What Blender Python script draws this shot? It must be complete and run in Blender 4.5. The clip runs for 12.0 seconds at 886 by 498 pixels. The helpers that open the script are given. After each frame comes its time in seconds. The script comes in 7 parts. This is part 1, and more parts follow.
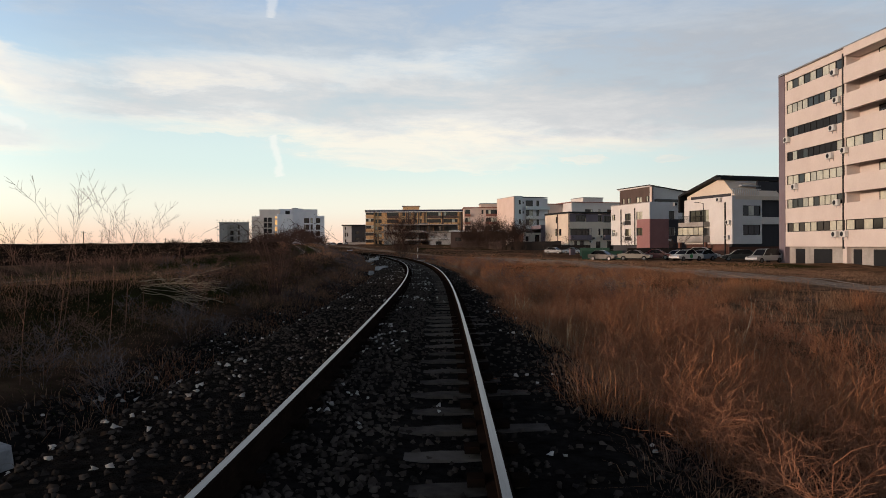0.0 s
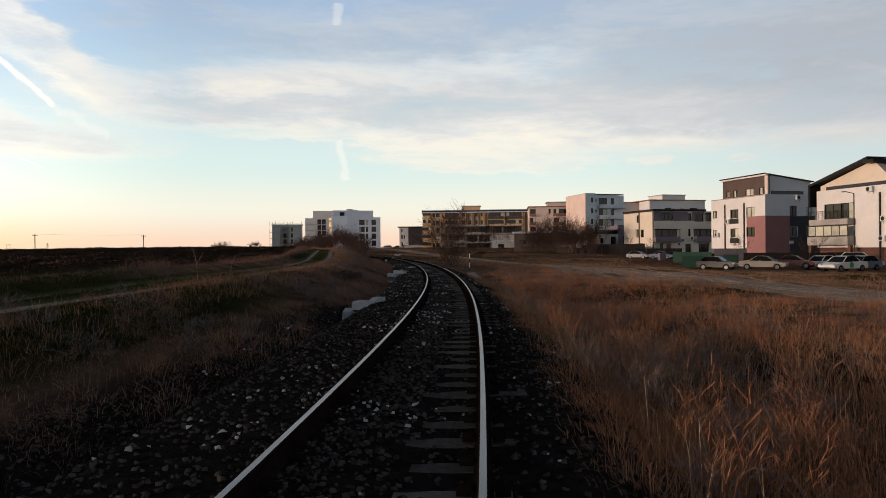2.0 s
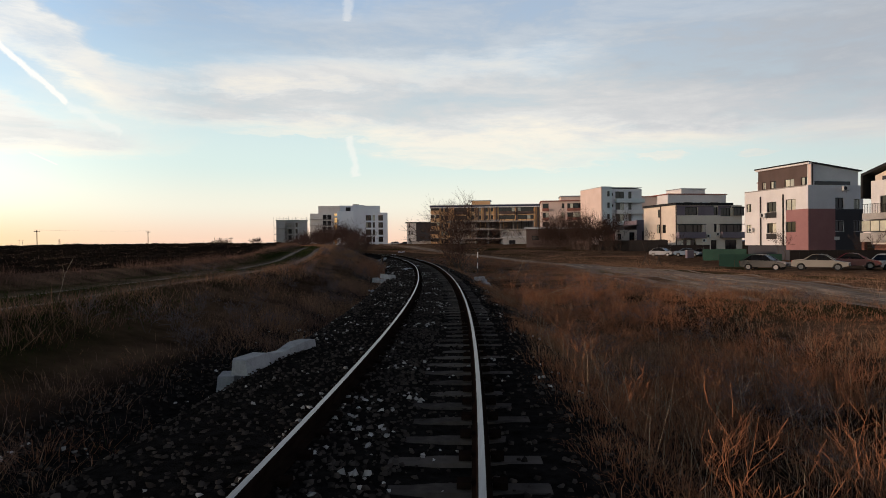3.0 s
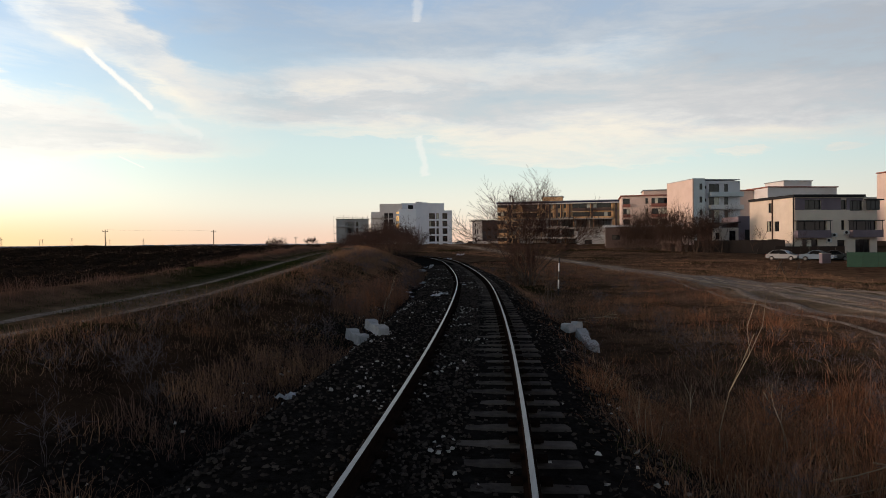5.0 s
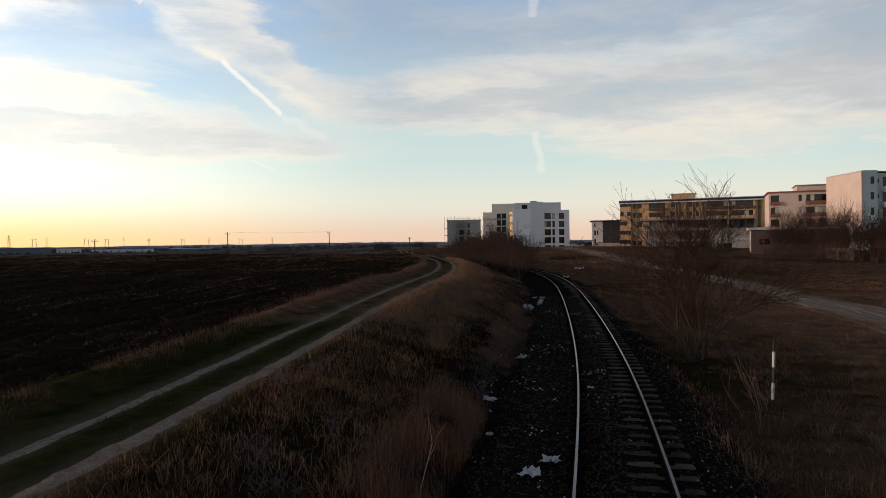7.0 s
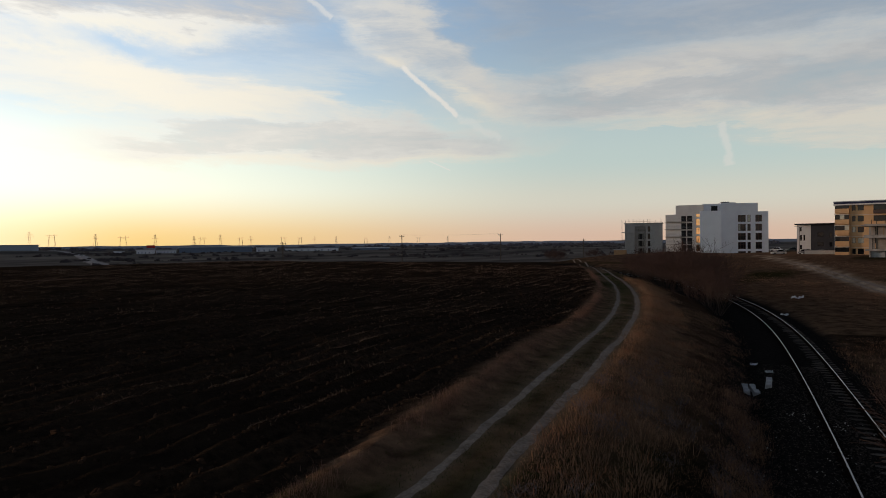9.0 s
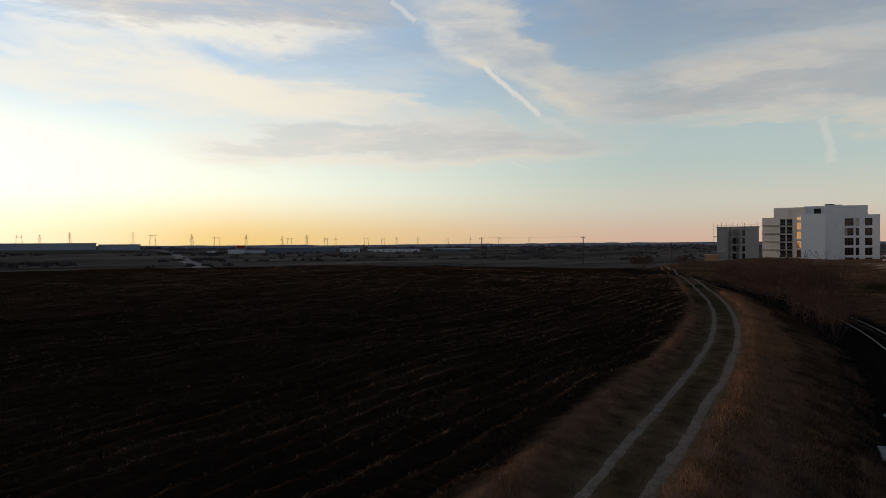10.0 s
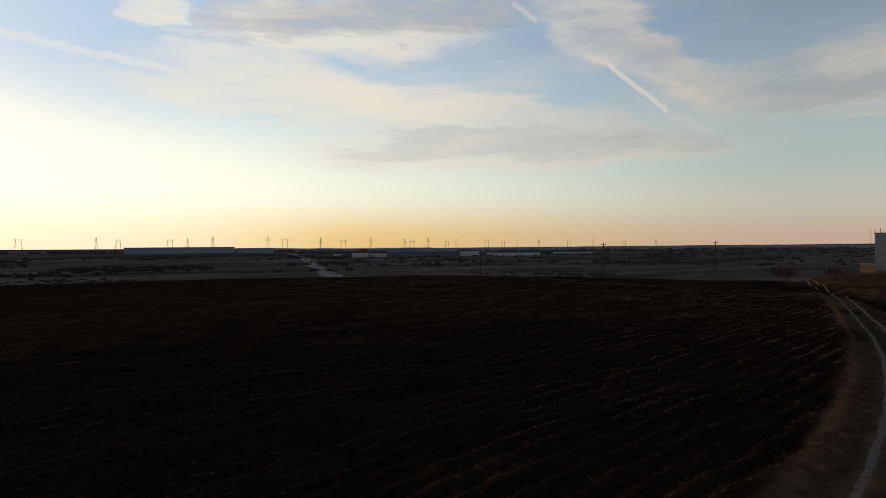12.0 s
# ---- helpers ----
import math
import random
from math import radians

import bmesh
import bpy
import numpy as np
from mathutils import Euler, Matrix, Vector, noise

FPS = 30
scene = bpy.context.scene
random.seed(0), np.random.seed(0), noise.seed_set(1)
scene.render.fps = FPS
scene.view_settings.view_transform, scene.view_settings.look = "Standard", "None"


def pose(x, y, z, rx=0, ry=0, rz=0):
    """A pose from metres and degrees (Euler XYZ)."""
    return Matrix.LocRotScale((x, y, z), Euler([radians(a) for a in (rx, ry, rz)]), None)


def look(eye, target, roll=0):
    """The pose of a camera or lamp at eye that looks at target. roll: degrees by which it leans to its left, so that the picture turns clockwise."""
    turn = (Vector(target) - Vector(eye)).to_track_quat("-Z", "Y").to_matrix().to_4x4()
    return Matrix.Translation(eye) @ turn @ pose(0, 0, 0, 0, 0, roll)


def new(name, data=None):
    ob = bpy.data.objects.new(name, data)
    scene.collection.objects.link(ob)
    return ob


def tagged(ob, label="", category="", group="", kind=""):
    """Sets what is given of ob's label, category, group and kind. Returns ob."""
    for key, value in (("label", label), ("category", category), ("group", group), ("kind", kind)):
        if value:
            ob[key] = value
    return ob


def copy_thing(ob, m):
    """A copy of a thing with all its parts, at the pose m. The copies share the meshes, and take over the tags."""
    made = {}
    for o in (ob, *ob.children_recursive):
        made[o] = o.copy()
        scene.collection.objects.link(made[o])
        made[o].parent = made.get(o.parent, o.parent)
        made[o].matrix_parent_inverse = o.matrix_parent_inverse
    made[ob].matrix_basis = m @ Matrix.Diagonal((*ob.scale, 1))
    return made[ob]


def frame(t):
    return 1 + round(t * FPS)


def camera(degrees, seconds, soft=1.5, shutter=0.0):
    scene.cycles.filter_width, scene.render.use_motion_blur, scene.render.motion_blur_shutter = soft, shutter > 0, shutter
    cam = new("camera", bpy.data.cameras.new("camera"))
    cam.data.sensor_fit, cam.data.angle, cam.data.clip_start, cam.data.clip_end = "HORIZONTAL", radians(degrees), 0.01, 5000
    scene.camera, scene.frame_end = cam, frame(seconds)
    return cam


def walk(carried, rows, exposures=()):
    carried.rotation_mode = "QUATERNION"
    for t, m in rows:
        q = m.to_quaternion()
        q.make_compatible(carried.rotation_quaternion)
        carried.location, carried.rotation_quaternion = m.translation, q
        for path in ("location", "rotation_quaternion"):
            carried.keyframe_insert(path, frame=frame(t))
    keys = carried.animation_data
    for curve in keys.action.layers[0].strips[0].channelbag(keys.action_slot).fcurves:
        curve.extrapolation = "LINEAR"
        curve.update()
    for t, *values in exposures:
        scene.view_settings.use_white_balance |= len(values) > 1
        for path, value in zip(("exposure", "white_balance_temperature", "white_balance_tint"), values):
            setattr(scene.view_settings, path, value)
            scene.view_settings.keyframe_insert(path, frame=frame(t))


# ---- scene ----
cam = camera(66.99, 12.0, soft=0.9)
PATH = [
    (0, look((-0.000, -0.000, 1.185), (-0.000, 20.000, 1.071), -0.42)),
    (0.5, look((0.294, 5.492, 1.283), (-0.379, 25.480, 1.139), -0.50)),
    (1, look((0.362, 10.989, 1.360), (-0.981, 30.943, 1.263), -0.42)),
    (1.5, look((0.322, 16.185, 1.382), (-1.357, 36.115, 1.336), -0.49)),
    (2, look((0.264, 21.108, 1.412), (-1.625, 41.019, 1.386), -0.51)),
    (2.5, look((0.127, 25.840, 1.495), (-1.933, 45.733, 1.392), -0.50)),
    (3, look((-0.095, 30.447, 1.499), (-2.287, 50.326, 1.357), -0.51)),
    (5, look((-1.698, 48.655, 1.854), (-5.920, 68.204, 1.696), -0.55)),
    (5.5, look((-2.299, 52.233, 2.252), (-6.991, 71.674, 2.061), -0.58)),
    (6, look((-2.993, 55.842, 2.658), (-8.173, 75.158, 2.470), -0.67)),
    (6.5, look((-3.628, 59.124, 3.139), (-9.876, 78.122, 2.941), -0.65)),
    (7, look((-4.421, 62.402, 3.777), (-11.949, 80.930, 3.578), -0.81)),
    (9, look((-8.476, 71.656, 6.371), (-20.473, 87.657, 6.177), -0.68)),
    (9.5, look((-9.368, 73.369, 6.869), (-22.313, 88.613, 6.717), -0.66)),
    (10, look((-10.344, 74.922, 7.496), (-24.185, 89.357, 7.339), -0.41)),
    (10.5, look((-11.310, 76.305, 7.840), (-25.908, 89.975, 7.715), -0.33)),
    (11, look((-12.265, 77.564, 8.372), (-27.496, 90.525, 8.238), -0.13)),
    (11.5, look((-12.920, 79.072, 8.998), (-28.671, 91.396, 8.870), -0.29)),
    (12, look((-13.693, 80.683, 9.521), (-29.901, 92.401, 9.453), -0.48)),
]
EXPOSURES = [(0, 0.14), (3, 0.10), (5, 0.05), (7, -0.08), (9, -0.44), (10.5, -0.6), (12, -0.72)]
walk(cam, PATH, EXPOSURES)

# ---- sky, sun, light ----
SUN_YAW = 107.0     # degrees to the left of +y
GLOW_YAW = 97.0     # middle of the bright evening sky
SUN_UP = 5.0


def nodes_of(tree):
    tree.nodes.clear()
    return tree.nodes, tree.links


world = bpy.data.worlds.new("evening_sky")
scene.world = world
world.use_nodes = True
wn, wl = nodes_of(world.node_tree)


def wmath(op, a, b=None, c=None, clamp=False):
    n = wn.new("ShaderNodeMath")
    n.operation = op
    n.use_clamp = clamp
    for i, v in enumerate((a, b, c)):
        if v is None:
            continue
        if isinstance(v, (int, float)):
            n.inputs[i].default_value = v
        else:
            wl.new(v, n.inputs[i])
    return n.outputs[0]


def wrange(v, a, b, c=0.0, d=1.0, smooth=True):
    n = wn.new("ShaderNodeMapRange")
    n.interpolation_type = "SMOOTHSTEP" if smooth else "LINEAR"
    wl.new(v, n.inputs[0])
    for i, k in enumerate((a, b, c, d)):
        n.inputs[i + 1].default_value = k
    return n.outputs[0]


def wmix(f, a, b):
    n = wn.new("ShaderNodeMix")
    n.data_type = "RGBA"
    for sock, v in ((n.inputs[0], f), (n.inputs[6], a), (n.inputs[7], b)):
        if isinstance(v, (int, float)):
            sock.default_value = v
        elif isinstance(v, tuple):
            sock.default_value = (*v, 1)
        else:
            wl.new(v, sock)
    return n.outputs[2]


def wnoise(vec, scale, detail, rough, dist=0.0):
    n = wn.new("ShaderNodeTexNoise")
    wl.new(vec, n.inputs["Vector"])
    n.inputs["Scale"].default_value = scale
    n.inputs["Detail"].default_value = detail
    n.inputs["Roughness"].default_value = rough
    n.inputs["Distortion"].default_value = dist
    return n.outputs[0]


sky = wn.new("ShaderNodeTexSky")
sky.sky_type = "NISHITA"
sky.sun_disc = False
sky.sun_elevation = radians(SUN_UP)
sky.sun_rotation = radians(-SUN_YAW)
sky.dust_density = 2.5
coord = wn.new("ShaderNodeTexCoord")
sep = wn.new("ShaderNodeSeparateXYZ")
wl.new(coord.outputs["Generated"], sep.inputs[0])
dx, dy, dz = sep.outputs
up = wmath("MAXIMUM", dz, 0.0)
# nearness to the sunset, 1 at its azimuth
flat = wmath("SQRT", wmath("MAXIMUM", wmath("SUBTRACT", 1.0, wmath("MULTIPLY", dz, dz)), 1e-4))
sx, sy = -math.sin(radians(GLOW_YAW)), math.cos(radians(GLOW_YAW))
facing = wmath("DIVIDE", wmath("ADD", wmath("MULTIPLY", dx, sx), wmath("MULTIPLY", dy, sy)), flat)
glow = wrange(facing, 0.30, 1.0)
# clear sky by height, away from the sunset and towards it
far_low = wmix(wrange(up, 0.0, 0.06), (0.98, 0.69, 0.53), (0.87, 0.85, 0.75))
far_low = wmix(wrange(up, 0.05, 0.12), far_low, (0.66, 0.79, 0.775))
far_sky = wmix(wrange(up, 0.10, 0.36), far_low, (0.29, 0.43, 0.64))
near_low = wmix(wrange(up, 0.005, 0.085), (1.46, 1.03, 0.36), (1.52, 1.58, 1.34))
near_sky = wmix(wrange(up, 0.07, 0.27), near_low, (0.63, 0.91, 1.25))
clear = wmix(glow, far_sky, near_sky)
clear = wmix(0.06, clear, sky.outputs[0])
# cloud: a long level bank with a pale lower rim, a lens below it to the west, broken cloud above
azim = wmath("ARCTAN2", dx, dy)
elev = wmath("ARCSINE", dz)


def cloud_noise(scale, sx_, sy_, detail, rough, seed, slant=0.5):
    c = wn.new("ShaderNodeCombineXYZ")
    wl.new(wmath("MULTIPLY", wmath("ADD", azim, wmath("MULTIPLY", elev, slant)), sx_), c.inputs[0])
    wl.new(wmath("MULTIPLY", elev, sy_), c.inputs[1])
    c.inputs[2].default_value = seed
    return wnoise(c.outputs[0], scale, detail, rough, 0.25)


warp_a = cloud_noise(2.4, 1.0, 2.2, 6, 0.60, 3.7, 0.3)
warp_e = cloud_noise(4.2, 0.75, 2.8, 9, 0.66, 8.1, 0.3)
fleece = cloud_noise(9.0, 0.55, 2.4, 9, 0.66, 5.3, 0.5)
veil_n = cloud_noise(3.0, 0.9, 2.6, 6, 0.58, 1.9, 0.8)
spot = wn.new("ShaderNodeCombineXYZ")
wl.new(wmath("ADD", azim, wmath("MULTIPLY", wmath("SUBTRACT", warp_a, 0.5), 0.40)), spot.inputs[0])
wl.new(wmath("ADD", elev, wmath("MULTIPLY", wmath("SUBTRACT", warp_e, 0.5), 0.14)), spot.inputs[1])
# bearing and height of each cloud, half length, half height, tilt, density, tone from grey to sunlit
CLOUDS = [
    (0.05, 0.300, 0.52, 0.070, 0.0, 0.62, 0.12), (0.40, 0.215, 0.36, 0.085, 0.0, 0.92, -0.10), (-0.08, 0.197, 0.56, 0.060, -0.035, 0.92, 0.30), (-1.060, 0.318, 0.25, 0.046, 0.05, 0.90, 0.18),
    (-1.150, 0.215, 0.30, 0.040, -0.06, 0.75, 0.70), (-0.940, 0.200, 0.24, 0.026, -0.10, 0.80, 0.80), (-1.230, 0.262, 0.15, 0.024, -0.04, 0.70, 0.85), (-0.820, 0.148, 0.29, 0.035, 0.0, 0.92, 0.36), (-0.665, 0.278, 0.17, 0.046, -0.49, 0.88, 0.55),
    (-1.350, 0.312, 0.065, 0.026, 0.05, 0.85, 0.90), (-0.860, 0.262, 0.19, 0.040, 0.0, 0.38, 0.60), (-0.430, 0.240, 0.09, 0.026, -0.05, 0.40, 0.50), (-0.300, 0.235, 0.10, 0.020, 0.0, 0.30, 0.55),
    (0.03, 0.134, 0.15, 0.012, -0.08, 0.70, 1.0), (-0.29, 0.152, 0.16, 0.008, 0.0, 0.50, 1.0), (0.220, 0.117, 0.034, 0.008, -0.07, 0.70, 1.0), (0.345, 0.113, 0.020, 0.007, -0.07, 0.60, 1.0),
]
cover, tone = None, None
for ca, ce, half_l, half_h, tilt, dens, shade in CLOUDS:
    mp = wn.new("ShaderNodeMapping")
    mp.vector_type = "TEXTURE"
    mp.inputs["Location"].default_value = (ca, ce, 0)
    mp.inputs["Rotation"].default_value = (0, 0, tilt)
    mp.inputs["Scale"].default_value = (half_l, half_h, 1)
    wl.new(spot.outputs[0], mp.inputs[0])
    far_off = wn.new("ShaderNodeVectorMath")
    far_off.operation = "LENGTH"
    wl.new(mp.outputs[0], far_off.inputs[0])
    body_f = wrange(far_off.outputs["Value"], 1.25, 0.62)
    height = wn.new("ShaderNodeSeparateXYZ")
    wl.new(mp.outputs[0], height.inputs[0])
    # the low sun lights the undersides
    shade = wmath("ADD", wmath("MULTIPLY", wrange(height.outputs[1], -0.10, -0.80), 0.75), shade)
    f = wmath("MULTIPLY", body_f, dens)
    if cover is None:
        cover, tone = f, shade
    else:
        cover = wmath("SUBTRACT", 1.0, wmath("MULTIPLY", wmath("SUBTRACT", 1.0, cover), wmath("SUBTRACT", 1.0, f)))
        tone = wmath("ADD", wmath("MULTIPLY", tone, wmath("SUBTRACT", 1.0, f)), wmath("MULTIPLY", f, shade))
veil = wmath("MULTIPLY", wrange(veil_n, 0.44, 0.62), wmath("MULTIPLY", wrange(elev, 0.16, 0.24), wmath("SUBTRACT", 0.5, wmath("MULTIPLY", glow, 0.5))))
cover = wmath("MAXIMUM", cover, veil)
cover = wmath("MULTIPLY", cover, wrange(fleece, 0.32, 0.56, 0.58, 1.0))
tone = wmath("ADD", tone, wmath("MULTIPLY", wmath("SUBTRACT", fleece, 0.5), 1.35))
lit = wmix(glow, (0.95, 0.88, 0.76), (1.50, 1.40, 1.18))
body = wmix(glow, (0.485, 0.51, 0.545), (0.84, 0.79, 0.76))
pale = wmix(glow, (0.75, 0.745, 0.73), (1.46, 1.38, 1.22))
cloud = wmix(wrange(tone, 0.0, 0.55, smooth=False), body, pale)
cloud = wmix(wrange(tone, 0.55, 1.0, smooth=False), cloud, lit)
full = wmix(cover, clear, cloud)
# sunset glow near the horizon
core = wmath("MULTIPLY", wrange(facing, 0.80, 1.0), wrange(up, 0.22, 0.05))
full = wmix(wmath("MULTIPLY", core, 0.6), full, (1.9, 1.85, 1.62))
# streaks of old and fresh vapour trails: two ends of each, half width, strength
TRAILS = [
    ((-0.6249, 0.7384, 0.2536), (-0.5697, 0.801, 0.1842), 0.0052, 0.8), ((-0.5697, 0.801, 0.1842), (-0.5213, 0.84, 0.1503), 0.008, 0.25),
    ((-0.7001, 0.6284, 0.339), (-0.683, 0.6592, 0.3146), 0.006, 0.4), ((-0.241, 0.9573, 0.1596), (-0.2342, 0.967, 0.1002), 0.008, 0.45),
    ((-0.6106, 0.7826, 0.121), (-0.5864, 0.803, 0.1064), 0.0013, 0.6), ((-0.9638, 0.0054, 0.2667), (-0.939, 0.2483, 0.2378), 0.008, 0.4),
    ((-0.9745, 0.14, 0.1756), (-0.9598, 0.231, 0.1595), 0.0025, 0.5), ((-0.229, 0.9115, 0.3415), (-0.2333, 0.9206, 0.3132), 0.008, 0.3),
]
for a, b, half, strength in TRAILS:
    a, b = Vector(a).normalized(), Vector(b).normalized()
    side, mid = a.cross(b).normalized(), (a + b).normalized()
    tang = side.cross(mid).normalized()
    reach = math.acos(a.dot(b)) / 2

    def dot(v):
        n = wn.new("ShaderNodeVectorMath")
        n.operation = "DOT_PRODUCT"
        wl.new(coord.outputs["Generated"], n.inputs[0])
        n.inputs[1].default_value = v
        return n.outputs["Value"]

    wob = wmath("MULTIPLY", wmath("SUBTRACT", wnoise(coord.outputs["Generated"], 45, 4, 0.6), 0.5), half * 2.2)
    off = wmath("ABSOLUTE", wmath("ADD", dot(side), wob))
    run = wmath("ABSOLUTE", dot(tang))
    f = wmath("MULTIPLY", wrange(off, half, half * 0.25), wrange(run, reach * 1.03, reach * 0.93))
    f = wmath("MULTIPLY", f, wrange(dot(mid), 0.5, 0.6))
    full = wmix(wmath("MULTIPLY", f, strength), full, wmix(glow, (1.0, 0.95, 0.88), (1.5, 1.42, 1.28)))
# the sky dims away from the sunset, and the vault overhead is already in dusk
full = wmix(wmath("MULTIPLY", wrange(facing, -0.15, -0.66), 0.38), full, (0.34, 0.38, 0.45))
full = wmix(wrange(up, 0.34, 0.50), full, (0.020, 0.031, 0.058))
full = wmix(wmath("MULTIPLY", wrange(facing, -0.66, -0.92), 1.0), full, (0.27, 0.31, 0.40))
bg = wn.new("ShaderNodeBackground")
wl.new(full, bg.inputs[0])
bg.inputs[1].default_value = 0.96
wout = wn.new("ShaderNodeOutputWorld")
wl.new(bg.outputs[0], wout.inputs[0])

sun_data = bpy.data.lights.new("low_sun", "SUN")
sun_data.energy, sun_data.angle, sun_data.color = 2.35, radians(4), (1.0, 0.69, 0.52)
sun = new("low_sun", sun_data)
sun.matrix_world = look((-math.sin(radians(SUN_YAW)) * 900, math.cos(radians(SUN_YAW)) * 900, 900 * math.tan(radians(SUN_UP))), (0, 0, 0))

# ---- materials ----
def surf(name, col, col2=None, scale=1.5, rough=0.85, metal=0.0, bump=0.0, fine=14.0, island=False, spec=0.15, detail_mix=0.35, per_object=0.0, stretch=None):
    """A surface with colour variation at two scales and fine relief."""
    m = bpy.data.materials.new(name)
    m.use_nodes = True
    n, l = m.node_tree.nodes, m.node_tree.links
    b = n["Principled BSDF"]
    b.inputs["Roughness"].default_value, b.inputs["Metallic"].default_value = rough, metal
    b.inputs["Specular IOR Level"].default_value = spec
    col2 = col2 or tuple(c * 0.72 for c in col)
    tc = n.new("ShaderNodeTexCoord")
    vec = tc.outputs["Object"]
    if stretch:
        mp = n.new("ShaderNodeMapping")
        mp.inputs["Scale"].default_value = stretch
        l.new(vec, mp.inputs[0])
        vec = mp.outputs[0]
    big, small = n.new("ShaderNodeTexNoise"), n.new("ShaderNodeTexNoise")
    for t, s, d in ((big, scale, 4), (small, fine, 6)):
        l.new(vec, t.inputs["Vector"])
        t.inputs["Scale"].default_value, t.inputs["Detail"].default_value = s, d
        t.inputs["Roughness"].default_value = 0.62
    ad = n.new("ShaderNodeMix")
    ad.data_type = "FLOAT"
    ad.inputs[0].default_value = detail_mix
    l.new(big.outputs[0], ad.inputs[2])
    l.new(small.outputs[0], ad.inputs[3])
    val = ad.outputs[0]
    rg = n.new("ShaderNodeMapRange")
    rg.inputs[1].default_value, rg.inputs[2].default_value = 0.34, 0.66
    l.new(val, rg.inputs[0])
    val = rg.outputs[0]
    if island or per_object:
        src = n.new("ShaderNodeNewGeometry").outputs["Random Per Island"] if island else n.new("ShaderNodeObjectInfo").outputs["Random"]
        mm = n.new("ShaderNodeMix")
        mm.data_type = "FLOAT"
        mm.inputs[0].default_value = 0.6 if island else per_object
        l.new(val, mm.inputs[2])
        l.new(src, mm.inputs[3])
        val = mm.outputs[0]
    mx = n.new("ShaderNodeMix")
    mx.data_type = "RGBA"
    mx.inputs[6].default_value, mx.inputs[7].default_value = (*col2, 1), (*col, 1)
    l.new(val, mx.inputs[0])
    l.new(mx.outputs[2], b.inputs["Base Color"])
    if bump:
        bp = n.new("ShaderNodeBump")
        bp.inputs["Strength"].default_value, bp.inputs["Distance"].default_value = 0.7, bump
        l.new(small.outputs[0], bp.inputs["Height"])
        l.new(bp.outputs[0], b.inputs["Normal"])
    return m


def ground_material():
    m = bpy.data.materials.new("land")
    m.use_nodes = True
    n, l = m.node_tree.nodes, m.node_tree.links
    b = n["Principled BSDF"]
    b.inputs["Roughness"].default_value = 0.95
    b.inputs["Specular IOR Level"].default_value = 0.0
    tc = n.new("ShaderNodeTexCoord")

    def noise_of(scale, detail, stretch=None):
        t = n.new("ShaderNodeTexNoise")
        v = tc.outputs["Object"]
        if stretch:
            mp = n.new("ShaderNodeMapping")
            mp.inputs["Scale"].default_value, mp.inputs["Rotation"].default_value = stretch, (0, 0, radians(38))
            l.new(v, mp.inputs[0])
            v = mp.outputs[0]
        l.new(v, t.inputs["Vector"])
        t.inputs["Scale"].default_value, t.inputs["Detail"].default_value, t.inputs["Roughness"].default_value = scale, detail, 0.65
        r = n.new("ShaderNodeMapRange")
        r.inputs[1].default_value, r.inputs[2].default_value = 0.33, 0.67
        l.new(t.outputs[0], r.inputs[0])
        return r.outputs[0]

    def mix(f, a, c):
        x = n.new("ShaderNodeMix")
        x.data_type = "RGBA"
        for sock, v in ((x.inputs[0], f), (x.inputs[6], a), (x.inputs[7], c)):
            if isinstance(v, tuple):
                sock.default_value = (*v, 1)
            elif isinstance(v, (int, float)):
                sock.default_value = v
            else:
                l.new(v, sock)
        return x.outputs[2]

    def weight(key):
        a = n.new("ShaderNodeAttribute")
        a.attribute_name = key
        return a.outputs["Fac"]

    straw = mix(noise_of(0.9, 5), (0.070, 0.043, 0.028), (0.250, 0.152, 0.092))
    green = mix(noise_of(2.3, 5), (0.014, 0.017, 0.005), (0.036, 0.040, 0.012))
    grass = mix(weight("lush"), straw, green)
    soil = mix(noise_of(1.1, 6, (1.0, 0.25, 1.0)), (0.009, 0.0068, 0.0055), (0.026, 0.0185, 0.0128))
    stub = mix(noise_of(3.5, 6), soil, (0.055, 0.037, 0.024))
    soil = mix(noise_of(0.35, 5, (1.0, 0.12, 1.0)), soil, stub)
    dust = mix(noise_of(2.2, 6), (0.40, 0.305, 0.215), (0.64, 0.51, 0.385))
    stone = mix(noise_of(7.0, 6), (0.008, 0.007, 0.0065), (0.024, 0.021, 0.019))
    # distant plain: field tones, the paler one lifted to carry haze
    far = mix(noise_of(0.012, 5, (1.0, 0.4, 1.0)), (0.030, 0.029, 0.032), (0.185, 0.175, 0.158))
    # dark thatch, also used as painted shade among grass and on the bank
    thatch_shade = mix(noise_of(3.0, 6), (0.006, 0.0045, 0.0035), (0.030, 0.019, 0.012))
    c = mix(weight("thatch_shade"), grass, thatch_shade)
    c = mix(weight("soil"), c, soil)
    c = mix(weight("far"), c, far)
    c = mix(weight("dust"), c, dust)
    c = mix(weight("stones"), c, stone)
    l.new(c, b.inputs["Base Color"])
    bp = n.new("ShaderNodeBump")
    bp.inputs["Strength"].default_value, bp.inputs["Distance"].default_value = 0.8, 0.06
    l.new(noise_of(9.0, 6), bp.inputs["Height"])
    l.new(bp.outputs[0], b.inputs["Normal"])
    return m


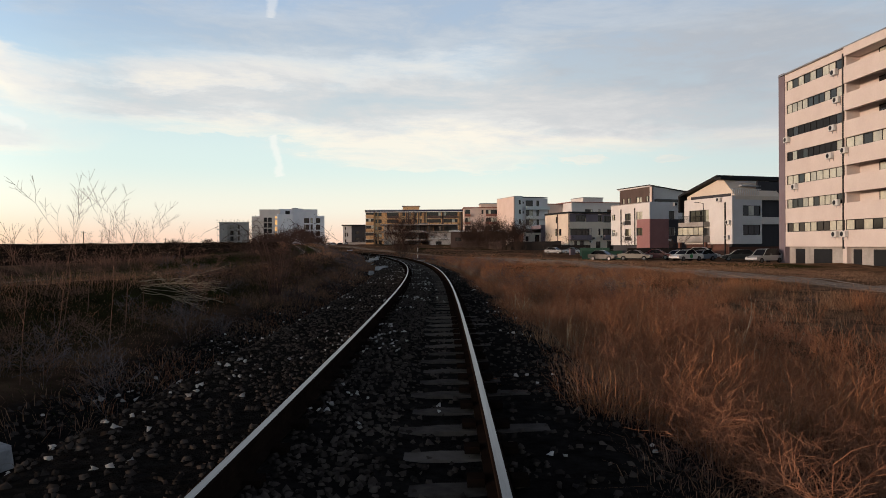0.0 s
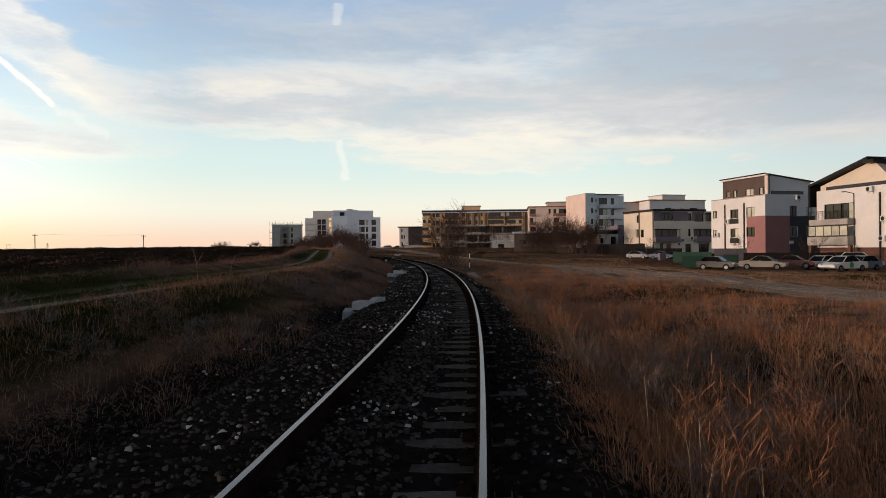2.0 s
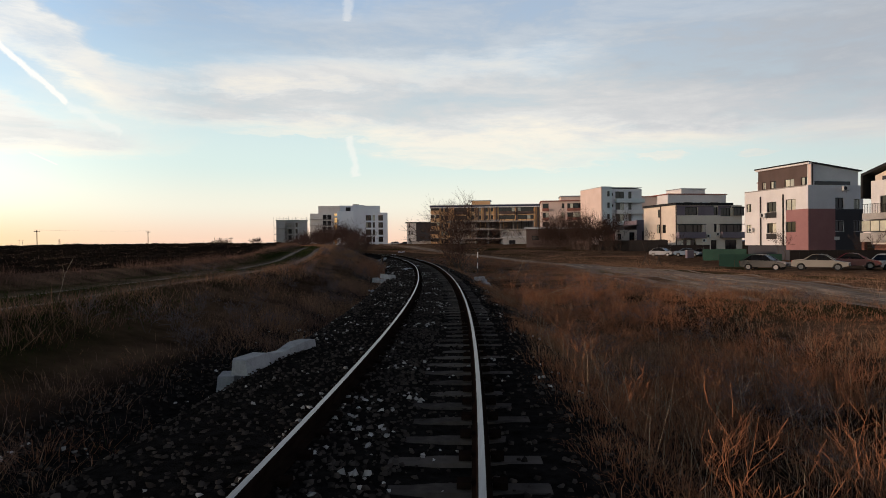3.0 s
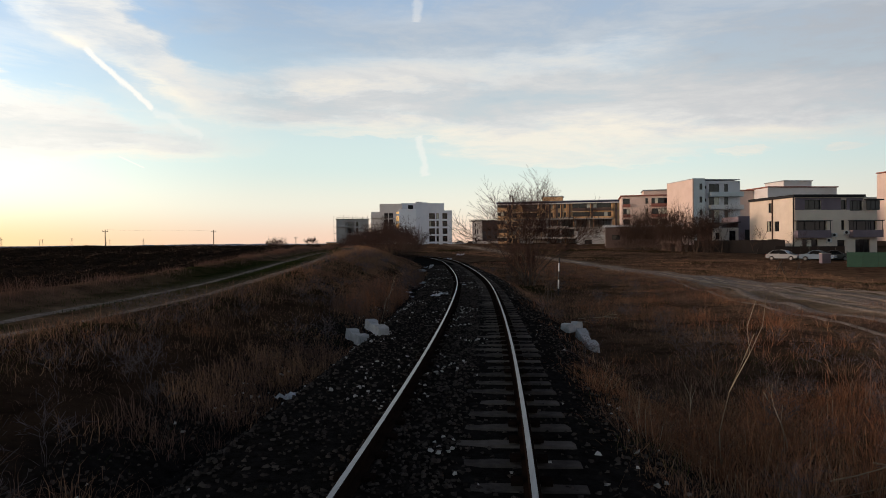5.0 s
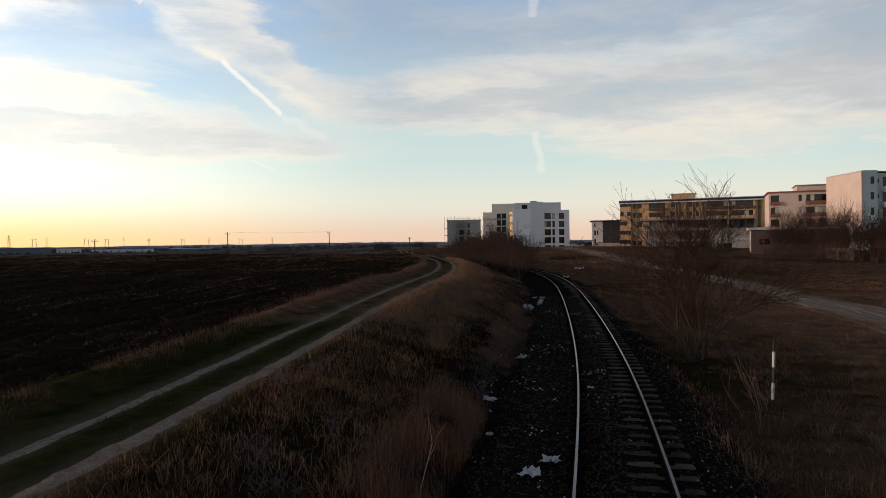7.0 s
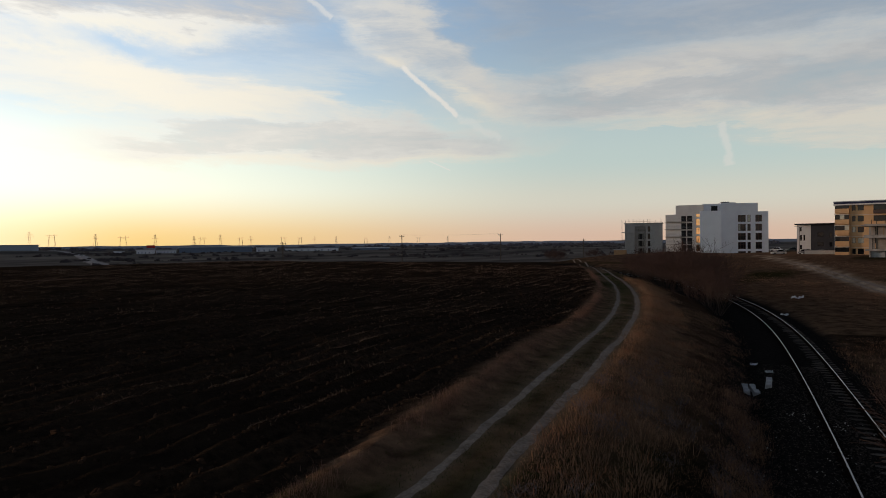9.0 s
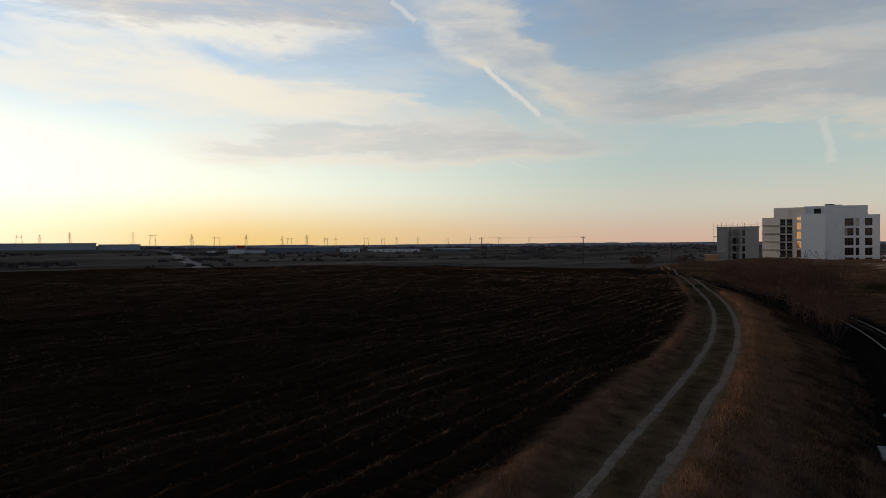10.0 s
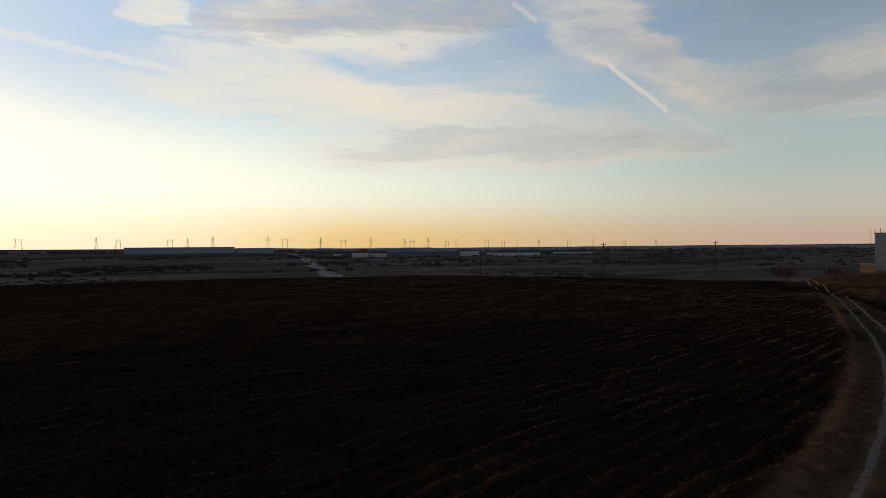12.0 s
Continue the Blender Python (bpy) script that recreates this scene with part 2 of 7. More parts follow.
M_GROUND = ground_material()
M_RAIL_TOP = surf("rail_head", (0.36, 0.35, 0.35), (0.22, 0.20, 0.19), 0.8, 0.36, 1.0, stretch=(30, 0.6, 1))
M_RAIL_SIDE = surf("rail_web", (0.020, 0.013, 0.010), (0.008, 0.0055, 0.0045), 3, 0.9, bump=0.002, spec=0.0)
M_SLEEPER = surf("sleeper_concrete", (0.16, 0.135, 0.118), (0.026, 0.022, 0.020), 2.6, 0.95, bump=0.004, per_object=0.5, spec=0.0)
M_BALLAST = surf("ballast", (0.105, 0.085, 0.072), (0.006, 0.005, 0.0045), 2.5, 0.9, island=True, spec=0.0)
M_PALE_STONE = surf("pale_stone", (0.62, 0.58, 0.53), (0.17, 0.155, 0.14), 6, 0.9, island=True, bump=0.003)
M_CONCRETE = surf("weathered_concrete", (0.45, 0.445, 0.44), (0.25, 0.245, 0.245), 3.0, 0.92, bump=0.004, fine=30)
M_RAW = surf("raw_concrete", (0.40, 0.375, 0.35), (0.22, 0.205, 0.19), 0.6, 0.95, bump=0.004)
M_WHITE = surf("white_render", (0.67, 0.645, 0.63), (0.57, 0.545, 0.53), 0.35, 0.9, fine=5)
M_CREAM = surf("cream_render", (0.68, 0.585, 0.49), (0.57, 0.485, 0.40), 0.35, 0.9, fine=5)
M_PINKISH = surf("pale_pink_render", (0.66, 0.53, 0.47), (0.58, 0.45, 0.39), 0.35, 0.9, fine=5)
M_GREYBLUE = surf("cool_grey_render", (0.62, 0.61, 0.62), (0.54, 0.53, 0.54), 0.4, 0.9, fine=5)
M_MAUVE = surf("mauve_render", (0.30, 0.155, 0.15), (0.25, 0.125, 0.122), 0.5, 0.9, fine=5)
M_PURPLE = surf("grey_purple_render", (0.20, 0.165, 0.185), (0.15, 0.12, 0.14), 0.5, 0.9)
M_DGREY = surf("dark_grey_render", (0.055, 0.055, 0.062), (0.038, 0.038, 0.044), 0.5, 0.85)
M_BROWN = surf("brown_render", (0.115, 0.082, 0.072), (0.085, 0.060, 0.053), 0.5, 0.9)
M_TERRA = surf("terracotta_render", (0.30, 0.13, 0.10), (0.24, 0.10, 0.08), 0.5, 0.9)
M_ORANGE = surf("ochre_render", (0.64, 0.40, 0.21), (0.56, 0.34, 0.175), 0.4, 0.9)
M_AQUA = surf("pale_aqua_render", (0.60, 0.645, 0.65), (0.52, 0.56, 0.565), 0.4, 0.9)
M_NAVY = surf("navy_band", (0.025, 0.03, 0.07), None, 0.5, 0.7)
M_ROOF = surf("dark_roof_sheet", (0.020, 0.019, 0.020), (0.012, 0.012, 0.012), 1, 0.6)
M_LIGHTROOF = surf("pale_roof_sheet", (0.50, 0.52, 0.54), (0.36, 0.37, 0.39), 0.5, 0.5)
M_FRAME = surf("dark_window_frame", (0.022, 0.020, 0.019), None, 4, 0.5)
M_GLASS = surf("window_glass", (0.012, 0.013, 0.015), (0.007, 0.008, 0.009), 0.6, 0.06, spec=0.38)
# pale curtains, brightened and yellowed to hold evening sky reflections too
M_CURTAINSHEEN = surf("curtain_sheen_glass", (0.66, 0.63, 0.50), (0.22, 0.23, 0.20), 1.2, 0.10, spec=0.8, per_object=0.5)
M_PANEL = surf("black_panel", (0.018, 0.018, 0.020), None, 2, 0.5)
M_METAL = surf("painted_steel", (0.035, 0.033, 0.032), None, 3, 0.55)
M_GALV = surf("galvanised_steel", (0.35, 0.36, 0.38), (0.25, 0.26, 0.27), 3, 0.45, 0.6)
M_PLASTIC = surf("white_plastic", (0.62, 0.62, 0.60), (0.50, 0.49, 0.47), 3, 0.5)
M_FENCE = surf("dark_fence_board", (0.012, 0.010, 0.010), (0.007, 0.006, 0.006), 2, 0.85, per_object=0.4)
M_GREENFENCE = surf("green_mesh_sheet", (0.022, 0.058, 0.042), (0.014, 0.038, 0.028), 1.5, 0.8, per_object=0.5)
M_BRICK = surf("brown_brick", (0.17, 0.085, 0.065), (0.10, 0.05, 0.04), 5, 0.9)
M_INSUL = surf("tan_insulation", (0.42, 0.27, 0.15), (0.32, 0.19, 0.10), 0.6, 0.95)
M_TYRE = surf("tyre_rubber", (0.015, 0.015, 0.015), None, 8, 0.85)
M_RIM = surf("alloy_rim", (0.16, 0.16, 0.165), None, 8, 0.35, 0.8)
M_LAMPGLASS = surf("lamp_glass", (0.45, 0.44, 0.43), None, 8, 0.1)
M_TAIL = surf("tail_lamp_red", (0.25, 0.015, 0.012), None, 8, 0.15)
M_WOOD = surf("weathered_pole_wood", (0.085, 0.065, 0.05), (0.05, 0.04, 0.03), 2, 0.9)
M_LIMB = surf("pale_bush_limb", (0.20, 0.145, 0.115), (0.085, 0.062, 0.050), 4, 0.95, island=True, spec=0.0)
M_BARK = surf("grey_brown_bark", (0.115, 0.088, 0.070), (0.050, 0.039, 0.032), 4, 0.95, island=True, spec=0.0)
M_TWIG = surf("dark_twig", (0.078, 0.052, 0.042), (0.032, 0.022, 0.019), 4, 0.95, island=True, spec=0.0)
M_BUSHDARK = surf("dark_brush", (0.112, 0.070, 0.058), (0.036, 0.024, 0.021), 4, 0.95, island=True, spec=0.0)
M_GRASS_RED = surf("rust_dry_grass", (0.50, 0.222, 0.115), (0.058, 0.026, 0.015), 0.35, 0.9, island=True, spec=0.0)
M_GRASS_TAN = surf("tan_dry_grass", (0.50, 0.285, 0.165), (0.070, 0.040, 0.025), 0.35, 0.9, island=True, spec=0.0)
M_LAVENDER = surf("lavender_grey_weed", (0.19, 0.155, 0.155), (0.060, 0.048, 0.050), 0.4, 0.95, island=True, spec=0.0)
M_GRASS_GREY = surf("grey_dry_weed", (0.30, 0.175, 0.125), (0.050, 0.031, 0.024), 0.4, 0.95, island=True, spec=0.0)
M_GRASS_GREEN = surf("short_green_grass", (0.055, 0.066, 0.018), (0.020, 0.026, 0.008), 0.4, 0.9, island=True, spec=0.0)
M_WIRE = surf("wiry_dead_weed", (0.44, 0.205, 0.118), (0.14, 0.065, 0.040), 2, 0.9, island=True, spec=0.0)
M_STALK = surf("pale_dry_stalk", (0.46, 0.37, 0.26), (0.20, 0.155, 0.11), 2, 0.9, island=True, spec=0.0)
M_CLOD = surf("ploughed_clod", (0.058, 0.037, 0.025), (0.008, 0.006, 0.005), 2, 0.95, island=True, spec=0.0)
M_PAPER = surf("pale_litter", (0.60, 0.61, 0.64), (0.42, 0.43, 0.46), 5, 0.8)
M_RED = surf("red_paint", (0.45, 0.03, 0.03), None, 3, 0.6)
# far shed walls, with distance haze put into their colours
M_HAZEWALL = surf("hazed_wall", (0.74, 0.74, 0.77), (0.60, 0.60, 0.64), 0.02, 0.9)
M_HAZEMID = surf("hazed_grey_wall", (0.36, 0.40, 0.45), (0.29, 0.32, 0.37), 0.02, 0.9)
M_HAZEBLUE = surf("hazed_blue_wall", (0.17, 0.21, 0.28), (0.13, 0.16, 0.21), 0.02, 0.9)
M_PYLON = surf("far_lattice_steel", (0.16, 0.13, 0.13), None, 0.1, 0.8)
M_SCRUB = surf("far_scrub", (0.070, 0.062, 0.064), (0.034, 0.032, 0.035), 0.1, 0.95, island=True, spec=0.0)
M_DUST = surf("bare_dust", (0.38, 0.305, 0.245), (0.15, 0.115, 0.09), 2.2, 0.97, bump=0.012, fine=11, spec=0.0, detail_mix=0.55)
M_FARROAD = surf("far_asphalt", (0.34, 0.33, 0.33), (0.26, 0.25, 0.25), 0.05, 0.95, spec=0.0)
# paler and bluer than the scrub, to carry horizon haze in the colour
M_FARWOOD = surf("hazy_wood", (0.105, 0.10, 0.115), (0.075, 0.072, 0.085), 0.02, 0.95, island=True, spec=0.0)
M_GRASS_FAR = surf("far_dry_grass", (0.36, 0.22, 0.135), (0.15, 0.092, 0.058), 0.3, 0.95, island=True, spec=0.0)
M_STRAW = surf("old_straw", (0.34, 0.23, 0.15), (0.12, 0.08, 0.054), 0.4, 0.95, island=True, spec=0.0)
# mirror glass with the orange of the sunset's reflection in its colour
M_SUNSETGLASS = surf("sunset_tinted_glass", (0.92, 0.66, 0.36), (0.84, 0.56, 0.28), 0.6, 0.05, 1.0)
# white walls turned from the sun, with a cool shade tint painted in
M_SHADEWHITE = surf("shaded_white_render", (0.78, 0.79, 0.83), (0.68, 0.69, 0.74), 0.4, 0.9, fine=5, bump=0.01)
M_TOWERWALL = surf("pale_blush_render", (0.63, 0.555, 0.515), (0.55, 0.475, 0.44), 0.35, 0.9, fine=5)
M_OAKFRAME = surf("brown_window_frame", (0.11, 0.055, 0.040), None, 4, 0.5)
M_TOWER = surf("smooth_white_wall", (0.88, 0.89, 0.92), (0.82, 0.83, 0.86), 0.4, 0.9, fine=5)

# ---- ground, track bed, railway ----
TRACK = [(-40, -0.9), (-10, -0.66), (0, -0.49), (10, -0.435), (20, -0.515), (30, -0.83), (40, -1.45), (50, -2.42), (60, -3.70), (70, -5.25), (80, -7.02), (90, -9.14), (100, -11.47), (110, -13.93), (120, -16.6), (130, -19.7), (140, -23.4), (150, -27.8), (165, -36.0), (180, -46.0), (200, -62.0), (230, -92.0)]
ROAD = [(-40, -8.0, 0.3), (10, -10.5, 0.4), (36, -10.2, 0.45), (52, -11.6, 0.52), (61, -12.9, 0.56), (71, -14.86, 0.72), (80, -17.09, 1.0), (90, -19.65, 1.22), (100, -22.3, 1.28), (110, -25.14, 1.28), (120, -28.46, 1.28), (130, -32.31, 1.28), (140, -36.67, 1.28), (153, -42.9, 1.28), (175, -54.0, 1.25), (202, -68.0, 1.0), (240, -92.0, 0.0), (300, -130.0, -2.5)]
ty, tx = np.array(TRACK, float).T
ry, rx_, rz_ = np.array(ROAD, float).T


def smooth_curve(ys, vs):
    """A natural cubic through the knots, as a function of arrays."""
    n = len(ys)
    h = np.diff(ys)
    a = np.eye(n)
    b = np.zeros(n)
    for i in range(1, n - 1):
        a[i, i - 1:i + 2] = h[i - 1], 2 * (h[i - 1] + h[i]), h[i]
        b[i] = 6 * ((vs[i + 1] - vs[i]) / h[i] - (vs[i] - vs[i - 1]) / h[i - 1])
    m = np.linalg.solve(a, b)

    def value(y):
        y = np.asarray(y, float).clip(ys[0], ys[-1])
        i = np.searchsorted(ys, y).clip(1, n - 1) - 1
        d, e = y - ys[i], ys[i + 1] - y
        return (m[i] * e**3 + m[i + 1] * d**3) / (6 * h[i]) + (vs[i] / h[i] - m[i] * h[i] / 6) * e + (vs[i + 1] / h[i] - m[i + 1] * h[i] / 6) * d

    return value


track_x = smooth_curve(ty, tx)
road_x, road_z = smooth_curve(ry, rx_), smooth_curve(ry, rz_)


def slope_of(f, y):
    return f(np.asarray(y) + 0.5) - f(np.asarray(y) - 0.5)


def across(x, y):
    """Offset to the right of the track's middle."""
    return (x - track_x(y)) / np.sqrt(1 + slope_of(track_x, y) ** 2)


def ramp(v, a, b):
    t = np.clip((v - a) / (b - a), 0, 1)
    return t * t * (3 - 2 * t)


def lumps(x, y, size, seed):
    """Smooth value noise over arrays."""
    x, y = np.asarray(x, float) / size, np.asarray(y, float) / size
    ix, iy = np.floor(x), np.floor(y)
    fx, fy = x - ix, y - iy
    fx, fy = fx * fx * (3 - 2 * fx), fy * fy * (3 - 2 * fy)

    def at(i, j):
        v = np.sin(i * 127.1 + j * 311.7 + seed * 74.7) * 43758.5453
        return v - np.floor(v)

    return (at(ix, iy) * (1 - fx) + at(ix + 1, iy) * fx) * (1 - fy) + (at(ix, iy + 1) * (1 - fx) + at(ix + 1, iy + 1) * fx) * fy - 0.5


def ground_z(x, y):
    x, y = np.asarray(x, float), np.asarray(y, float)
    u = across(x, y)
    far = np.hypot(x, y)
    # open field to the west with its brow, then the valley
    ur = (x - road_x(y)) / np.sqrt(1 + slope_of(road_x, y) ** 2)
    field = road_z(y).clip(0.3, 2) * 1.0
    west = np.hypot(x + 12, y - 80)
    brow = ramp(west, 170, 290)
    field = np.maximum(field, 0.3) + 0.27 * ramp(-ur, 0.9, 1.9) + 0.33 * ramp(-ur, 10, 90)
    field = field * (1 - brow) - 5.5 * brow
    # land to the east of the line
    east = -0.75 - 0.55 * ramp(u, 14, 34) * (1 - ramp(y, 120, 190)) + 2.3 * ramp(y, 130, 280) + 0.5 * ramp(y, 95, 130) * ramp(18 - u, 0, 12)
    # bed, and the bank up to the farm track
    bed = -0.172 - 0.045 * ramp(u, -0.15, 0.3) + 0.032 * ramp(u, 0.72, 0.95) * (1 - ramp(y, 34, 50)) - 0.36 * ramp(np.abs(u + 0.5 * (u < 0)), 1.5, 2.9)
    dip = -0.62 - 0.25 * ramp(-u, 3, 6) * (1 - ramp(y, 25, 60))
    bank = dip + (field - dip) * np.where(u < -3.0, np.clip((-3.0 - u) / np.maximum(-3.0 - across(road_x(y) + 2.6, y), 1.2), 0, 1), 0) ** 0.8
    left = np.where(ur < 2.6, field, bank)
    side = np.where(u < 0, left, east)
    edge = ramp(np.abs(u), 2.2, 3.1)
    z = bed * (1 - edge) + side * edge
    rough = lumps(x, y, 3.1, 1) * 0.22 + lumps(x, y, 0.9, 2) * 0.08 + lumps(x, y, 14, 3) * 0.5
    rough = rough * ramp(np.abs(u), 2.8, 6) * np.where(np.abs(ur) < 2.2, 0.25, 1)
    # ruts of the farm track
    rut = np.exp(-((np.abs(ur - 0.77) - 0.77) / 0.26) ** 2) * 0.10
    z = z + rough - rut * (u < -4)
    # furrows of the ploughed field
    z = z + (0.11 + 0.08 * lumps(x, y, 2.6, 7)) * np.sin((x + 0.18 * y) * 5.0 + 1.4 * lumps(x, y, 5.0, 9)) * ramp(-ur, 2.2, 3.2) * (1 - ramp(west, 70, 110)) + lumps(x, y, 0.75, 6) * 0.13 * ramp(-ur, 2.2, 3.2) * (1 - ramp(west, 90, 160))
    # far away the land is level, with low rises at the horizon
    away = ramp(far, 420, 900)
    bearing = np.degrees(np.arctan2(-12 - x, y - 80))
    valley = -5.5 + 3.2 * ramp(west, 560, 800) + 4.6 * ramp(west, 840, 1020) * ramp(bearing, 63, 70) * ramp(110 - bearing, 0, 12)
    z = z * (1 - away) + (valley + 14 * ramp(far, 2200, 4200) * (0.4 + lumps(x, y, 900, 5))) * away
    return z


EAST_TRACK = [(-60, 46.0), (-25, 35.0), (10, 25.0), (30, 19.5), (45, 15.6), (58, 12.6), (72, 11.4), (86, 9.0), (102, 6.0), (122, 2.0), (150, -5.5), (165, -12.0), (197, -22.0), (235, -35.0), (280, -50.0)]
SIDE_TRACK = [(20, 10.0), (40, 8.8), (50, 8.6), (61, 9.0), (72, 7.4), (82, 6.4), (96, 5.4), (112, 3.0), (130, -0.5), (150, -6.0)]
east_x = smooth_curve(*np.array(EAST_TRACK, float).T)
side_x = smooth_curve(*np.array(SIDE_TRACK, float).T)


def spread(lo, hi, fine_lo, fine_hi, step, grow):
    v = list(np.arange(fine_lo, fine_hi + 1e-6, step))
    s, a = step, fine_hi
    while a < hi:
        s *= grow
        a += s
        v.append(a)
    s, a = step, fine_lo
    while a > lo:
        s *= grow
        a -= s
        v.insert(0, a)
    return np.array(v)


def mesh_from(name, verts, faces, mats=(), face_mats=None, smooth=False):
    me = bpy.data.meshes.new(name)
    me.from_pydata(verts.tolist() if hasattr(verts, "tolist") else verts, [], faces.tolist() if hasattr(faces, "tolist") else faces)
    for m in mats:
        me.materials.append(m)
    if face_mats is not None:
        me.polygons.foreach_set("material_index", np.asarray(face_mats, np.int32))
    if smooth:
        me.shade_smooth()
    me.update()
    return me


gx, gy = spread(-4500, 4500, -64, 18, 0.28, 1.10), spread(-900, 4800, -8, 128, 0.5, 1.08)
GX, GY = np.meshgrid(gx, gy)
GZ = ground_z(GX, GY)
nx, ny = len(gx), len(gy)
idx = np.arange(nx * ny).reshape(ny, nx)
quads = np.stack([idx[:-1, :-1], idx[:-1, 1:], idx[1:, 1:], idx[1:, :-1]], -1).reshape(-1, 4)
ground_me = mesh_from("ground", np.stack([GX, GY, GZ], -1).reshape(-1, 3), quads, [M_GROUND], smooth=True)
# what covers the ground, as weights for its material
u_, ur_ = across(GX, GY).ravel(), ((GX - road_x(GY)) / np.sqrt(1 + slope_of(road_x, GY) ** 2)).ravel()
yy, xx = GY.ravel(), GX.ravel()
west_ = np.hypot(xx + 12, yy - 80)
cover = {
    # belts under the grass, plus the bank slope darkened as if in shadow
    "thatch_shade": np.clip(ramp(u_, 1.6, 2.2) * (1 - ramp(u_, 7, 10.5)) * (1 - 0.45 * ramp(yy, 52, 68)) * (yy < 125) + (0.35 + 0.45 * ramp(yy, 44, 56)) * ramp(-u_, 2.6, 3.2) * (ur_ > 2.2) * (1 - ramp(yy, 78, 94)) + 0.7 * ramp(-u_, 2.6, 3.2) * ramp(ur_, 3.8, 5.5) * ramp(yy, 74, 90) * (1 - ramp(yy, 150, 175)) + 0.42 * ramp(u_, 2, 4) * ramp(yy, 105, 130) * (1 - ramp(yy, 250, 290)), 0, 1),
    "soil": ramp(-ur_, 2.0, 2.6) * ramp(yy, -400, -300) * (1 - ramp(np.hypot(xx + 12, yy - 80), 240, 270)),
    "stones": 1 - ramp(np.abs(u_ + 0.7), 2.9, 4.0),
    "dust": np.clip(0.22 * np.exp(-((np.abs(ur_ - 0.77) - 0.77) / 0.34) ** 2) * (u_ < -4) * (west_ < 260)
        + np.exp(-((np.abs(xx - east_x(yy)) - 0.85) / 1.15) ** 2) * (0.62 + 0.9 * lumps(xx * 3, yy, 4.0, 8)).clip(0, 1) * ramp(yy, -60, -20) * (yy < 285)
        + 0.8 * np.exp(-((np.abs(xx - side_x(yy)) - 0.8) / 0.9) ** 2) * (0.55 + 1.1 * lumps(xx * 3, yy, 5.0, 9)).clip(0, 1) * ramp(yy, 50, 64) * (yy < 150), 0, 1),
    "lush": np.clip(ramp(-u_, 4.2, 5.2) * (1 - ramp(yy, 34, 50)) * (ur_ > 2.5) * 0.9 + (np.abs(ur_ - 1.0) < 2.0) * 0.5 * (0.7 + 1.2 * lumps(xx, yy, 1.3, 23)).clip(0, 1.4) + 0.9 * ramp(lumps(xx, yy, 11.0, 21), 0.18, 0.36), 0, 1),
    # by distance: where the haze-paled plain colour takes over
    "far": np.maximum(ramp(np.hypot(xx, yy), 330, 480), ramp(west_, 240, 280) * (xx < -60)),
}
for key, values in cover.items():
    layer = ground_me.attributes.new(key, "FLOAT", "POINT")
    layer.data.foreach_set("value", values.astype(np.float32))
ground = tagged(new("ground", ground_me), "dry grass land, ploughed field and stony track bed", "ground", kind="structure")


def sheet_z(x, y):
    """Height of the ground's own mesh at points."""
    i, j = np.searchsorted(gx, x).clip(1, nx - 1) - 1, np.searchsorted(gy, y).clip(1, ny - 1) - 1
    fx, fy = (x - gx[i]) / (gx[i + 1] - gx[i]), (y - gy[j]) / (gy[j + 1] - gy[j])
    return (GZ[j, i] * (1 - fx) + GZ[j, i + 1] * fx) * (1 - fy) + (GZ[j + 1, i] * (1 - fx) + GZ[j + 1, i + 1] * fx) * fy


def worn_strip(name, line, off, half, y0, y1, mat, parent, seed, step=0.22, lift=0.03, label=""):
    """A bare wheel rut with ragged edges lying on the ground, thickest in its middle."""
    s = np.arange(y0, y1, step)
    k = slope_of(line, s)
    m = np.sqrt(1 + k * k)
    rows = []
    for a in (-1.0, -0.45, 0.0, 0.45, 1.0):
        o = off + a * half * (1 + (0.55 * lumps(s + 31 * a, s * 0, 1.1, seed) + 0.5 * lumps(s + 17 * a, s * 0, 0.34, seed + 1)) * (abs(a) > 0.9)) + 0.16 * lumps(s, s * 0, 5.0, seed + 2)
        x, y = line(s) + o / m, s - o * k / m
        rows.append(np.stack([x, y, sheet_z(x, y) + (lift if abs(a) < 0.9 else -0.025)], -1))
    v = np.stack(rows, 1)
    i = np.arange(v.shape[0] * 5).reshape(-1, 5)
    f = np.stack([i[:-1, :-1], i[:-1, 1:], i[1:, 1:], i[1:, :-1]], -1).reshape(-1, 4)
    ob = new(name, mesh_from(name, v.reshape(-1, 3), f, [mat], smooth=True))
    ob.parent = parent
    return ob


farm_track = tagged(new("farm_track_road"), "two pale bare ruts with grass between", "dirt road", kind="structure")
worn_strip("rut", road_x, 0.0, 0.21, -10, 236, M_DUST, farm_track, 41)
worn_strip("rut", road_x, 1.54, 0.25, -10, 236, M_DUST, farm_track, 47)

east_road = tagged(new("waste_ground_road"), "braided pale ruts worn across dry waste ground", "dirt road", kind="structure")
for k, (line, off, half, y0, y1) in enumerate(((east_x, -1.0, 0.42, -30, 240), (east_x, 0.75, 0.5, -30, 240), (east_x, 2.1, 0.3, 20, 118), (east_x, -2.3, 0.22, 34, 104), (side_x, -0.7, 0.32, 54, 146), (side_x, 0.8, 0.28, 58, 140), (side_x, 2.2, 0.2, 66, 112), (east_x, -0.2, 0.13, 20, 130), (east_x, 3.2, 0.16, 30, 96), (side_x, -2.0, 0.14, 60, 120), (side_x, 3.4, 0.15, 70, 100))):
    worn_strip("rut", line, off, half, y0, y1, M_DUST, east_road, 71 + 5 * k, 0.4, 0.035)

